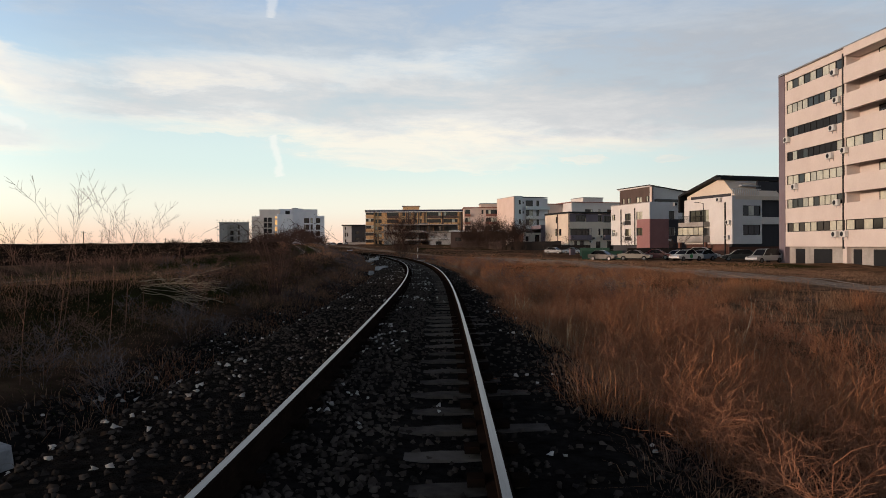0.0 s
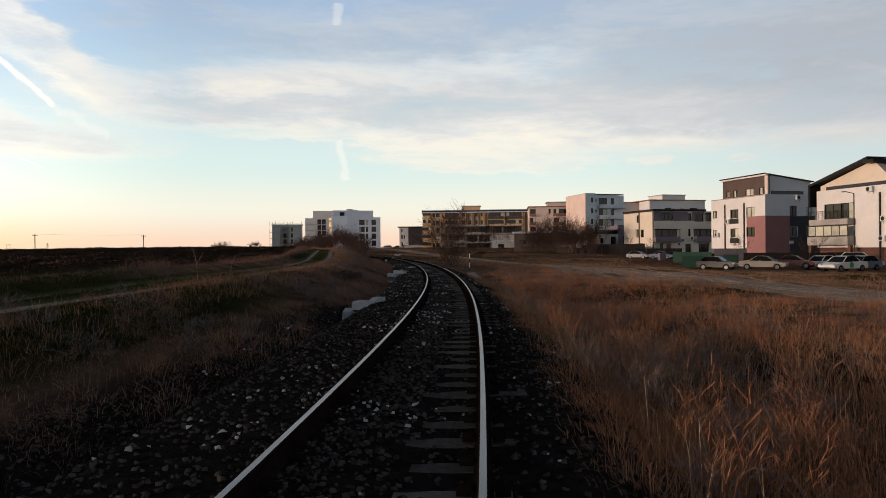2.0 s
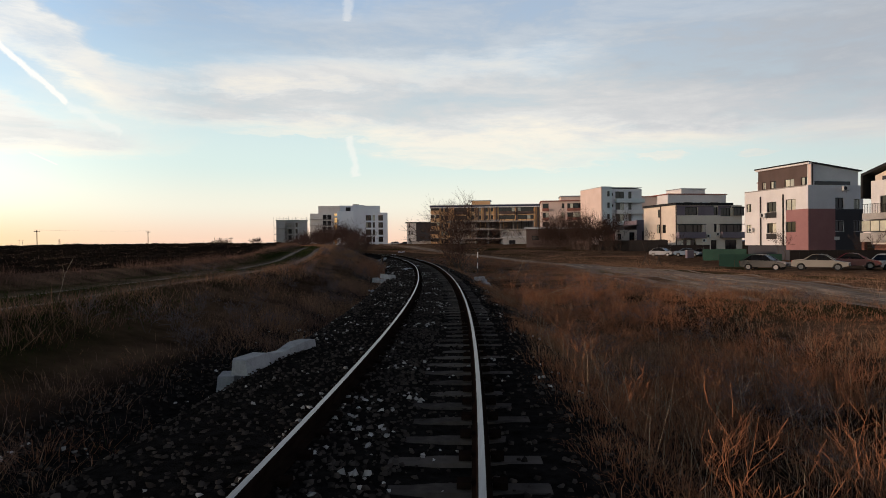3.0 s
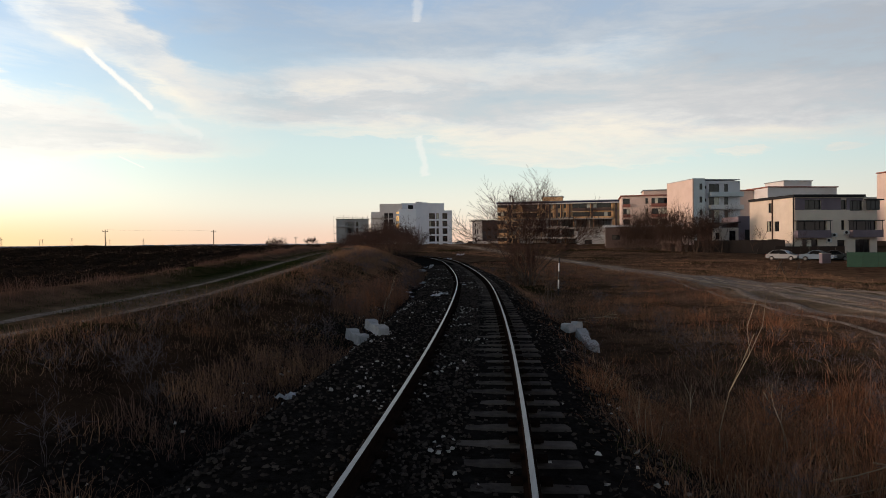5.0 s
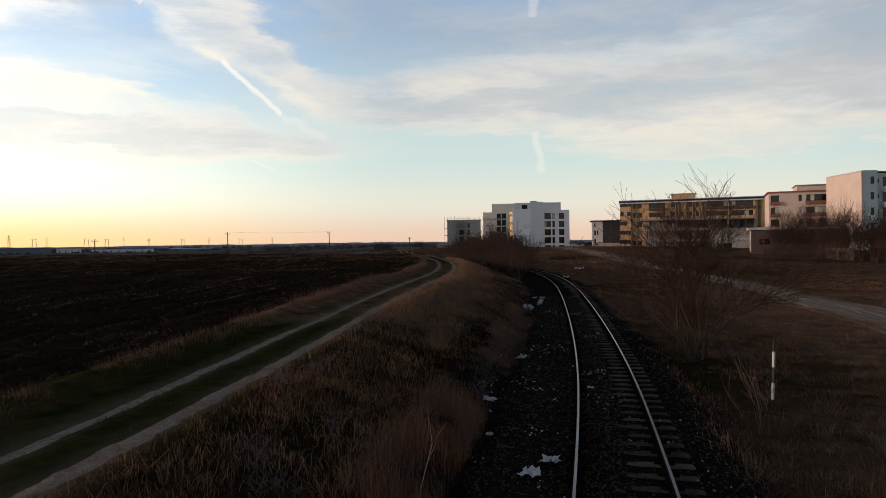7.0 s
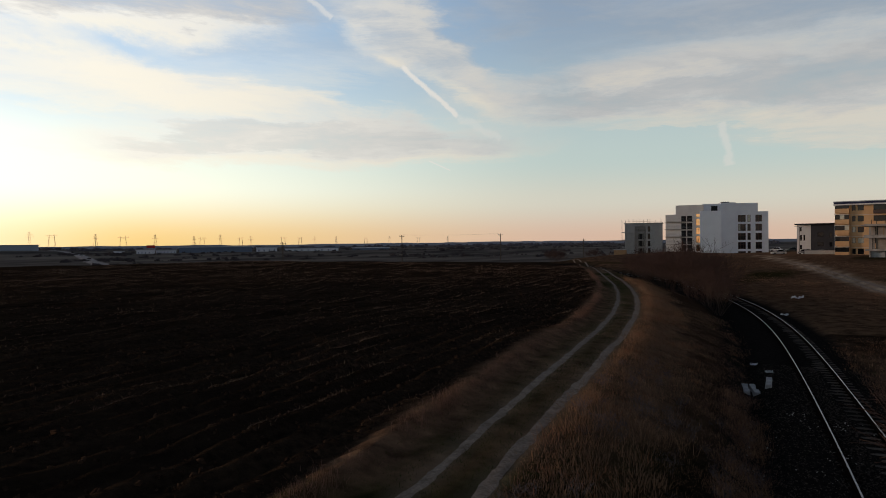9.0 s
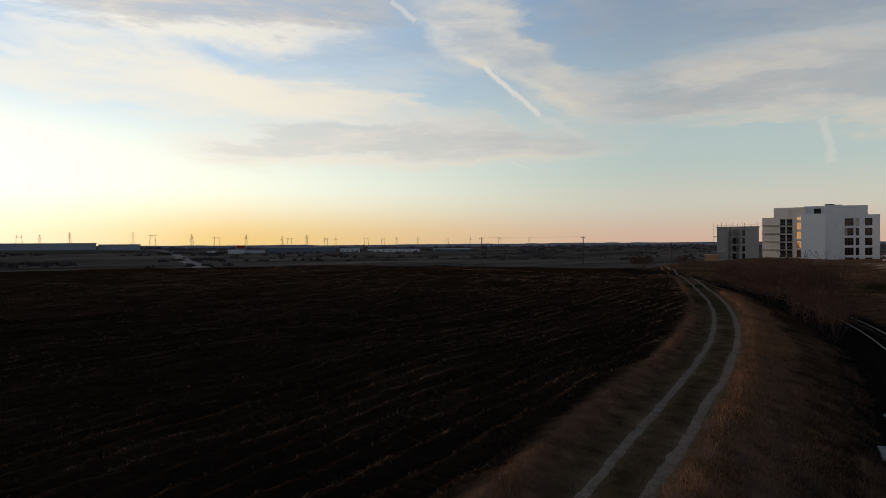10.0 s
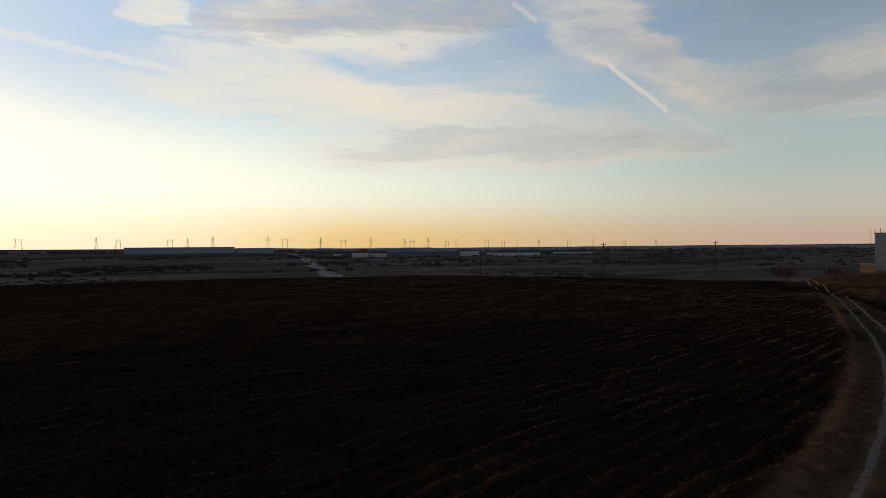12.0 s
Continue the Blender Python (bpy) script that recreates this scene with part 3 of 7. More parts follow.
# ---- building helpers ----
class Face:
    """A facade's frame: u along it (left to right from outside), v up, w outwards."""

    def __init__(self, ox, oy, dx, dy, base):
        k = math.hypot(dx, dy)
        self.o, self.d, self.base = (ox, oy), (dx / k, dy / k), base

    def at(self, u, v, w):
        (ox, oy), (dx, dy), b = self.o, self.d, self.base
        return (ox + dx * u + dy * w - b[0], oy + dy * u - dx * w - b[1], v - b[2])


def thing(name, x, y, z, label, category, group=""):
    ob = new(name)
    ob.location = (x, y, z)
    ob.empty_display_size = 0.2
    return tagged(ob, label, category, group)


def part(name, mesh, parent, label=""):
    ob = new(name, mesh)
    ob.parent = parent
    return tagged(ob, label)


BOX = [(0, 3, 2, 1), (4, 5, 6, 7), (0, 1, 5, 4), (1, 2, 6, 5), (2, 3, 7, 6), (3, 0, 4, 7)]


def boxes(fr, rows, name, mats, which=None):
    """One mesh of boxes (u0, u1, v0, v1, w0, w1)."""
    v, f, fm = [], [], []
    for k, (u0, u1, v0, v1, w0, w1) in enumerate(rows):
        n = len(v)
        v += [fr.at(u, z, w) for z in (v0, v1) for u, w in ((u0, w1), (u1, w1), (u1, w0), (u0, w0))]
        f += [tuple(n + i for i in q) for q in BOX]
        fm += [which[k] if which else 0] * 6
    return mesh_from(name, v, f, mats if isinstance(mats, (list, tuple)) else [mats], fm)


def slab(parent, name, fr, row, mat, label=""):
    return part(name, boxes(fr, [row], name, mat), parent, label)


def wall(parent, fr, u0, u1, v0, v1, holes, mat, deep=0.22, name="wall", label="", w=0.0):
    """A wall with openings that go in by deep, and a closed back."""
    us = sorted({u0, u1, *[h[0] for h in holes], *[h[1] for h in holes]})
    vs = sorted({v0, v1, *[h[2] for h in holes], *[h[3] for h in holes]})
    us, vs = [a for a in us if u0 <= a <= u1], [a for a in vs if v0 <= a <= v1]
    verts, faces = [], []

    def quad(*p):
        n = len(verts)
        verts.extend(p)
        faces.append((n, n + 1, n + 2, n + 3))

    for a, b in zip(us, us[1:]):
        for c, d in zip(vs, vs[1:]):
            if any(h[0] <= (a + b) / 2 <= h[1] and h[2] <= (c + d) / 2 <= h[3] for h in holes):
                continue
            quad(fr.at(a, c, w), fr.at(b, c, w), fr.at(b, d, w), fr.at(a, d, w))
    for a, b, c, d in [h[:4] for h in holes]:
        i = w - deep
        quad(fr.at(a, c, w), fr.at(a, d, w), fr.at(a, d, i), fr.at(a, c, i))
        quad(fr.at(b, c, i), fr.at(b, d, i), fr.at(b, d, w), fr.at(b, c, w))
        quad(fr.at(a, c, i), fr.at(b, c, i), fr.at(b, c, w), fr.at(a, c, w))
        quad(fr.at(a, d, w), fr.at(b, d, w), fr.at(b, d, i), fr.at(a, d, i))
    i = w - deep - 0.1
    quad(fr.at(u1, v0, i), fr.at(u0, v0, i), fr.at(u0, v1, i), fr.at(u1, v1, i))
    quad(fr.at(u0, v0, i), fr.at(u0, v0, w), fr.at(u0, v1, w), fr.at(u0, v1, i))
    quad(fr.at(u1, v0, w), fr.at(u1, v0, i), fr.at(u1, v1, i), fr.at(u1, v1, w))
    quad(fr.at(u0, v1, w), fr.at(u1, v1, w), fr.at(u1, v1, i), fr.at(u0, v1, i))
    return part(name, mesh_from(name, verts, faces, [mat]), parent, label)


def lattice(fr, us, vs, w0, w1, name, mat):
    """One connected frame: bars between even lines, openings between odd ones."""
    nu, nv = len(us), len(vs)
    verts = [fr.at(u, v, w) for w in (w1, w0) for v in vs for u in us]
    faces = []

    def solid(i, j):
        return 0 <= i < nu - 1 and 0 <= j < nv - 1 and (i % 2 == 0 or j % 2 == 0)

    for j in range(nv - 1):
        for i in range(nu - 1):
            if not solid(i, j):
                continue
            a, b, c, d = j * nu + i, j * nu + i + 1, (j + 1) * nu + i + 1, (j + 1) * nu + i
            k = nu * nv
            faces += [(a, b, c, d), (d + k, c + k, b + k, a + k)]
            for di, dj, p, q in ((0, -1, a, b), (1, 0, b, c), (0, 1, c, d), (-1, 0, d, a)):
                if not solid(i + di, j + dj):
                    faces.append((q, p, p + k, q + k))
    return mesh_from(name, verts, faces, [mat])


def window(parent, fr, u0, u1, v0, v1, cols=2, w=-0.16, glass=None, frame_mat=None, bar=0.06, cross=False):
    """A framed window with separate panes."""
    step = (u1 - u0) / cols
    us = [u0, u0 + bar]
    for i in range(1, cols):
        us += [u0 + i * step - bar / 2, u0 + i * step + bar / 2]
    us += [u1 - bar, u1]
    vs = [v0, v0 + bar, v1 - bar, v1]
    if cross:
        m = v0 + (v1 - v0) * 0.68
        vs = [v0, v0 + bar, m - bar / 2, m + bar / 2, v1 - bar, v1]
    win = part("window", lattice(fr, us, vs, w - 0.05, w + 0.03, "window_frame", frame_mat or M_FRAME), parent)
    for i in range(cols):
        g = glass[i % len(glass)] if glass else M_GLASS
        a, b = u0 + i * step + bar * 0.5, u0 + (i + 1) * step - bar * 0.5
        tilt = random.uniform(-0.006, 0.006)
        p = [fr.at(a, v0 + bar * 0.6, w - 0.02 - tilt), fr.at(b, v0 + bar * 0.6, w - 0.02), fr.at(b, v1 - bar * 0.6, w - 0.02 + tilt), fr.at(a, v1 - bar * 0.6, w - 0.02)]
        q = [fr.at(a, v0 + bar * 0.6, w - 0.04), fr.at(b, v0 + bar * 0.6, w - 0.04), fr.at(b, v1 - bar * 0.6, w - 0.04), fr.at(a, v1 - bar * 0.6, w - 0.04)]
        me = mesh_from("pane", p + q, [(0, 1, 2, 3), (7, 6, 5, 4), (0, 4, 5, 1), (1, 5, 6, 2), (2, 6, 7, 3), (3, 7, 4, 0)], [g])
        pane = new("pane", me)
        pane.parent = win
    return win


def shell(parent, fw, lw, fs, ls, z0, z1, mw, ms, hw=(), hs=(), roof=M_ROOF, over=0.15, mback=None):
    """Two seen facades, two plain ones behind and a flat roof. fw runs to the corner, fs starts there."""
    wall(parent, fw, 0, lw, z0, z1, list(hw), mw)
    wall(parent, fs, 0, ls, z0, z1, list(hs), ms)
    ox, oy = fs.at(ls, 0, 0)[:2]
    b = fs.base
    east = Face(ox + b[0], oy + b[1], fs.d[0] * 0 + -fw.d[0], -fw.d[1], b)
    wall(parent, east, 0, lw, z0, z1, [], mback or ms)
    ox, oy = east.at(lw, 0, 0)[:2]
    north = Face(ox + b[0], oy + b[1], -fs.d[0], -fs.d[1], b)
    wall(parent, north, 0, ls, z0, z1, [], mback or mw)
    slab(parent, "roof", fs, (-over, ls + over, z1, z1 + 0.14, -lw - over, over), roof)


def rod(p, q, r, sides=6):
    p, q = Vector(p), Vector(q)
    t = (q - p).normalized()
    s = t.orthogonal().normalized()
    b = t.cross(s)
    ring = [s * math.cos(6.2832 * i / sides) * r + b * math.sin(6.2832 * i / sides) * r for i in range(sides)]
    v = [tuple(p + a) for a in ring] + [tuple(q + a) for a in ring]
    f = [(i, (i + 1) % sides, (i + 1) % sides + sides, i + sides) for i in range(sides)] + [tuple(range(sides))[::-1], tuple(range(sides, 2 * sides))]
    return v, f


def joined(name, pieces, mat, smooth=False):
    v, f = [], []
    for pv, pf in pieces:
        n = len(v)
        v += pv
        f += [tuple(n + i for i in q) for q in pf]
    return mesh_from(name, v, f, [mat], smooth=smooth)


def ring_disc(fr, u, v, w, r0, r1, n=20):
    pts = [fr.at(u + math.cos(6.2832 * i / n) * r, v + math.sin(6.2832 * i / n) * r, w) for r in (r0, r1) for i in range(n)]
    return pts, [(i, (i + 1) % n, (i + 1) % n + n, i + n) for i in range(n)]


ac_model = []


def air_conditioner(fr, u, v, w=0.0):
    """An outdoor unit on two brackets on a wall; its middle bottom at u, v."""
    x, y, z = fr.at(u, v, w)
    x, y, z = x + fr.base[0], y + fr.base[1], z + fr.base[2]
    turn = math.degrees(math.atan2(fr.d[1], fr.d[0]))
    if ac_model:
        return copy_thing(ac_model[0], pose(x, y, z, 0, 0, turn))
    ob = thing("air_conditioner", 0, 0, 0, "white outdoor air conditioner unit on a flat facade", "air conditioner", "outdoor air conditioner units")
    f = Face(0, 0, 1, 0, (0, 0, 0))
    slab(ob, "casing", f, (-0.45, 0.45, 0.0, 0.62, 0.08, 0.40), M_PLASTIC)
    pv, pf = ring_disc(f, -0.12, 0.31, 0.408, 0.0, 0.25)
    part("fan_grille", mesh_from("fan_grille", pv, pf, [M_PANEL]), ob, "round dark fan grille")
    pv, pf = ring_disc(f, -0.12, 0.31, 0.412, 0.24, 0.27)
    part("fan_ring", mesh_from("fan_ring", pv, pf, [M_GALV]), ob)
    for s in (-0.32, 0.32):
        part("bracket", boxes(f, [(s - 0.02, s + 0.02, -0.04, 0.0, 0.0, 0.42), (s - 0.02, s + 0.02, -0.3, -0.04, 0.0, 0.04)], "bracket", M_GALV), ob)
    ac_model.append(ob)
    ob.matrix_basis = pose(x, y, z, 0, 0, turn)
    return ob

# ---- railway ----
railway = tagged(new("railway_track"), "single railway line on concrete sleepers", "railway track", kind="structure")


def along(s_list, off, z):
    """Points beside the track's middle line."""
    s = np.asarray(s_list, float)
    k = slope_of(track_x, s)
    n = np.sqrt(1 + k * k)
    return np.stack([track_x(s) + off / n, s - off * k / n, np.full_like(s, z)], -1)


RAIL_PROFILE = [(-0.024, 0.0), (0.024, 0.0), (0.0365, -0.005), (0.0375, -0.030), (0.012, -0.045), (0.010, -0.135), (0.070, -0.150), (0.070, -0.165), (-0.070, -0.165), (-0.070, -0.150), (-0.010, -0.135), (-0.012, -0.045), (-0.0375, -0.030), (-0.0365, -0.005)]


def rail(off):
    s = np.arange(-30, 228, 0.8)
    k = slope_of(track_x, s)
    n = np.sqrt(1 + k * k)
    verts = []
    for (px, pz) in RAIL_PROFILE:
        o = off + px
        verts.append(np.stack([track_x(s) + o / n, s - o * k / n, np.full_like(s, pz)], -1))
    v = np.stack(verts, 1)
    c, m = v.shape[:2]
    i = np.arange(c * m).reshape(c, m)
    f = np.stack([i[:-1], np.roll(i[:-1], -1, 1), np.roll(i[1:], -1, 1), i[1:]], -1).reshape(-1, 4)
    fm = np.tile([0] + [1] * (m - 1), c - 1)
    ob = part("rail", mesh_from("rail", v.reshape(-1, 3), f, [M_RAIL_TOP, M_RAIL_SIDE], fm), railway, "worn steel rail with bright head")
    return ob


rail(-0.7525)
rail(0.7525)

# concrete sleepers, thicker under the rails
SLEEPER = [(-1.28, 0.10, 0.13), (-1.22, 0.115, 0.168), (-0.42, 0.115, 0.168), (-0.25, 0.105, 0.158), (0.25, 0.105, 0.158), (0.42, 0.115, 0.168), (1.22, 0.115, 0.168), (1.28, 0.10, 0.13)]


def sleeper_mesh(stations=SLEEPER, name="sleeper", mat=None):
    v, f = [], []
    for x, w, h in stations:
        v += [(x, -w, 0), (x, w, 0), (x, w * 0.82, h), (x, -w * 0.82, h)]
    for i in range(len(stations) - 1):
        n = 4 * i
        f += [(n, n + 4, n + 5, n + 1), (n + 1, n + 5, n + 6, n + 2), (n + 2, n + 6, n + 7, n + 3), (n + 3, n + 7, n + 4, n)]
    e = 4 * (len(stations) - 1)
    f += [(0, 1, 2, 3), (e + 3, e + 2, e + 1, e)]
    return mesh_from(name, v, f, [mat or M_SLEEPER])


sleeper_me = sleeper_mesh()
clip_me = joined("rail_clips", [([(a + x, b + y, z) for z in (0.0, 0.045) for x, y in ((-0.05, -0.06), (0.05, -0.06), (0.05, 0.06), (-0.05, 0.06))], BOX) for a in (-0.88, -0.63, 0.63, 0.88) for b in (0,)], M_RAIL_SIDE)
rng = np.random.default_rng(7)
s = -4.0
while s < 165:
    (x, y, _), k = along([s], 0, 0)[0], float(slope_of(track_x, s))
    turn = math.degrees(math.atan2(-k, 1)) * -1
    ob = part("sleeper", sleeper_me, railway)
    ob.matrix_basis = pose(x, y, -0.17 - 0.19 + rng.uniform(-0.015, 0.012), 0, rng.uniform(-0.6, 0.6), -math.degrees(math.atan(k)) + rng.uniform(-1, 1))
    if s < 110:
        c = part("rail_clips", clip_me, railway)
        c.matrix_basis = pose(x, y, -0.172, 0, 0, -math.degrees(math.atan(k)))
    s += 0.6


def tri_mesh(name, verts, tris, mat):
    """A mesh of triangles from arrays."""
    me = bpy.data.meshes.new(name)
    me.vertices.add(len(verts))
    me.vertices.foreach_set("co", np.ascontiguousarray(verts, np.float32).ravel())
    me.loops.add(3 * len(tris))
    me.loops.foreach_set("vertex_index", np.ascontiguousarray(tris, np.int32).ravel())
    me.polygons.add(len(tris))
    me.polygons.foreach_set("loop_start", np.arange(0, 3 * len(tris), 3, dtype=np.int32))
    me.materials.append(mat)
    me.update(calc_edges=True)
    return me


STONE_V = np.array([(1, 0.9, -0.8), (-0.9, 1, -0.9), (-1, -0.9, -0.8), (0.9, -1, -0.9), (0.75, 0.55, 0.8), (-0.6, 0.8, 0.7), (-0.8, -0.6, 0.85), (0.6, -0.75, 0.75)], float) * 0.72
STONE_F = np.array([(0, 1, 5), (0, 5, 4), (1, 2, 6), (1, 6, 5), (2, 3, 7), (2, 7, 6), (3, 0, 4), (3, 4, 7), (4, 5, 6), (4, 6, 7)])


def stones(name, x, y, z, size, mat, seed, flat=0.7):
    """Many broken stones in one mesh."""
    r = np.random.default_rng(seed)
    n = len(x)
    p = STONE_V[None] * (size[:, None, None] * r.uniform(0.6, 1.2, (n, 8, 1))) + r.normal(0, 0.28, (n, 8, 3)) * size[:, None, None]
    a = r.uniform(0, 6.283, n)
    c, s_ = np.cos(a)[:, None], np.sin(a)[:, None]
    px, py = p[..., 0] * c - p[..., 1] * s_, p[..., 0] * s_ + p[..., 1] * c
    v = np.stack([px + x[:, None], py + y[:, None], p[..., 2] * flat + z[:, None]], -1).reshape(-1, 3)
    t = (STONE_F[None] + 8 * np.arange(n)[:, None, None]).reshape(-1, 3)
    return new(name, tri_mesh(name, v, t, mat))


def bed_stones(n, lo, hi, size_lo, size_hi, seed, wide=1.0):
    r = np.random.default_rng(seed)
    yy_ = lo + (hi - lo) * r.random(n) ** 1.15
    uu = np.where(r.random(n) < 0.5, r.uniform(-3.9 * wide, 0.2, n), r.uniform(-1.0, 2.2, n))
    k = slope_of(track_x, yy_)
    nrm = np.sqrt(1 + k * k)
    x, y = track_x(yy_) + uu / nrm, yy_ - uu * k / nrm
    keep = (np.abs(np.abs(uu) - 0.7525) > 0.09) & ~((uu > 0.1) & (r.random(n) < 0.55))
    x, y = x[keep], y[keep]
    return x, y, ground_z(x, y), r.uniform(size_lo, size_hi, len(x))


x, y, z, sz = bed_stones(74000, -2, 110, 0.014, 0.036, 21)
tagged(stones("ballast_stones", x, y, z + 0.008, sz, M_BALLAST, 22), "dark broken stone ballast along the rails", "ballast", kind="stuff")
x, y, z, sz = bed_stones(9000, -1, 100, 0.012, 0.036, 23, 0.92)
ok = lumps(x, y, 1.1, 25) + 0.7 * lumps(x, y, 0.35, 26) > 0.14
tagged(stones("pale_ballast_stones", x[ok], y[ok], z[ok] + 0.022, sz[ok], M_PALE_STONE, 24), "scattered pale limestone pieces on the ballast", "stones", kind="stuff")

# ---- blocks and houses east of the line ----
WD, SD = (0.3159, -0.9488), (0.9488, 0.3159)


def glazing(n, seed, pale=0.55, panel=0.0):
    r = random.Random(seed)
    return [M_PANEL if r.random() < panel else (M_CURTAINSHEEN if r.random() < pale else M_GLASS) for _ in range(n)]


def apartment_tower():
    base = (42.0, 70.0, -1.5)
    ob = thing("apartment_tower", *base, "eight storey pale pink apartment block with ribbon windows", "apartment building")
    f = Face(41.4, 82.2, 0.0495, -0.9988, base)
    slab(ob, "core", f, (0.3, 30, -1.5, 21.4, -15, -1.5), M_TOWERWALL)
    slab(ob, "corner_strip", f, (-0.1, 1.2, -1.5, 21.7, -14, 0.06), M_PURPLE, "mauve brown end strip")
    slab(ob, "plinth", f, (1.2, 30, -1.5, 0.72, -1.5, -0.5), M_RAW, "grey concrete ground storey")
    for a, b in ((2.6, 4.4), (6.2, 9.4), (13.0, 14.2), (16.0, 19.4), (22, 25)):
        slab(ob, "shutter", f, (a, b, -1.3, 0.45, -0.5, -0.42), M_PANEL)
    z = [0.72] + [2.45 + 2.83 * i for i in range(7)]
    for i in range(8):
        lo = z[i] if i == 0 else z[i] + 1.08
        hi = z[i + 1] if i < 7 else 21.4
        if i == 0:
            lo = 0.72
        slab(ob, "spandrel", f, (1.2, 11.85, lo, hi, -1.5, 0.0), M_TOWERWALL)
        slab(ob, "balcony_front", f, (12.5, 30, lo, hi, -0.16 if i < 7 else -1.5, 0.25), M_TOWERWALL)
        slab(ob, "floor_slab", f, (11.85, 30, hi - 0.2, hi - 0.004, -1.5, -0.16), M_TOWERWALL)
    slab(ob, "pier", f, (11.85, 12.5, -1.5, 21.4, -1.5, -0.05), M_TOWERWALL)
    slab(ob, "pier", f, (1.2, 1.5, 0.72, 21.4, -1.5, -0.02), M_TOWERWALL)
    for i in range(7):
        a, b = z[i + 1], z[i + 1] + 1.08
        window(ob, f, 1.5, 11.85, a, b, 9 + i % 2, -0.12, glazing(10, 40 + i, 0.62, 0.5 if i in (3, 4) else 0.0))
        if i in (0, 3):
            window(ob, f, 12.5, 30, a, b, 13, 0.0, glazing(13, 60 + i, 0.7))
            slab(ob, "infill", f, (12.5, 30, a, b, -1.5, -0.14), M_PANEL)
        else:
            slab(ob, "loggia_wall", f, (20.5, 21.0, a, b, -1.5, 0.0), M_TOWERWALL)
            window(ob, f, 15.6, 18.6, a - 0.9, b, 3, -1.36, glazing(3, 80 + i, 0.6))
            window(ob, f, 23.0, 26.6, a - 0.9, b, 3, -1.36, glazing(3, 90 + i, 0.6))
    slab(ob, "parapet_cap", f, (0.2, 30.1, 21.4, 21.52, -15, 0.3), M_GALV)
    slab(ob, "downpipe", f, (12.02, 12.2, 0.5, 20.9, -0.03, 0.12), M_METAL, "dark metal downpipe")
    for u, v in ((10.9, 18.95), (11.3, 15.95), (10.6, 13.1), (1.9, 13.2), (10.1, 10.2), (12.9, 10.4), (3.5, 7.45), (11.2, 5.1), (11.0, 1.75), (12.8, 1.75)):
        air_conditioner(f, u, v, 0.0 if u < 12.4 else 0.25)


def gable_prism(ob, f, u0, u1, w0, w1, zs, mat, name="roof", thick=0.16, drop=0.0):
    """A roof sheet over a profile of (u, z), from w0 to w1."""
    v, fcs = [], []
    for (ua, za), (ub, zb) in zip(zs, zs[1:]):
        n = len(v)
        for w in (w0, w1):
            v += [f.at(ua, za, w), f.at(ub, zb, w), f.at(ub, zb + thick, w), f.at(ua, za + thick, w)]
        fcs += [(n, n + 1, n + 2, n + 3), (n + 7, n + 6, n + 5, n + 4), (n, n + 4, n + 5, n + 1), (n + 3, n + 2, n + 6, n + 7), (n, n + 3, n + 7, n + 4), (n + 1, n + 5, n + 6, n + 2)]
    return part(name, mesh_from(name, v, fcs, [mat]), ob)


def prism(ob, f, poly, w0, w1, mat, name="wall", label=""):
    """A profile of (u, v) drawn out from w0 to w1."""
    n = len(poly)
    v = [f.at(a, b, w) for w in (w1, w0) for a, b in poly]
    fcs = [tuple(range(n)), tuple(range(2 * n - 1, n - 1, -1))] + [(i, i + n, (i + 1) % n + n, (i + 1) % n) for i in range(n)]
    return part(name, mesh_from(name, v, fcs, [mat]), ob, label)


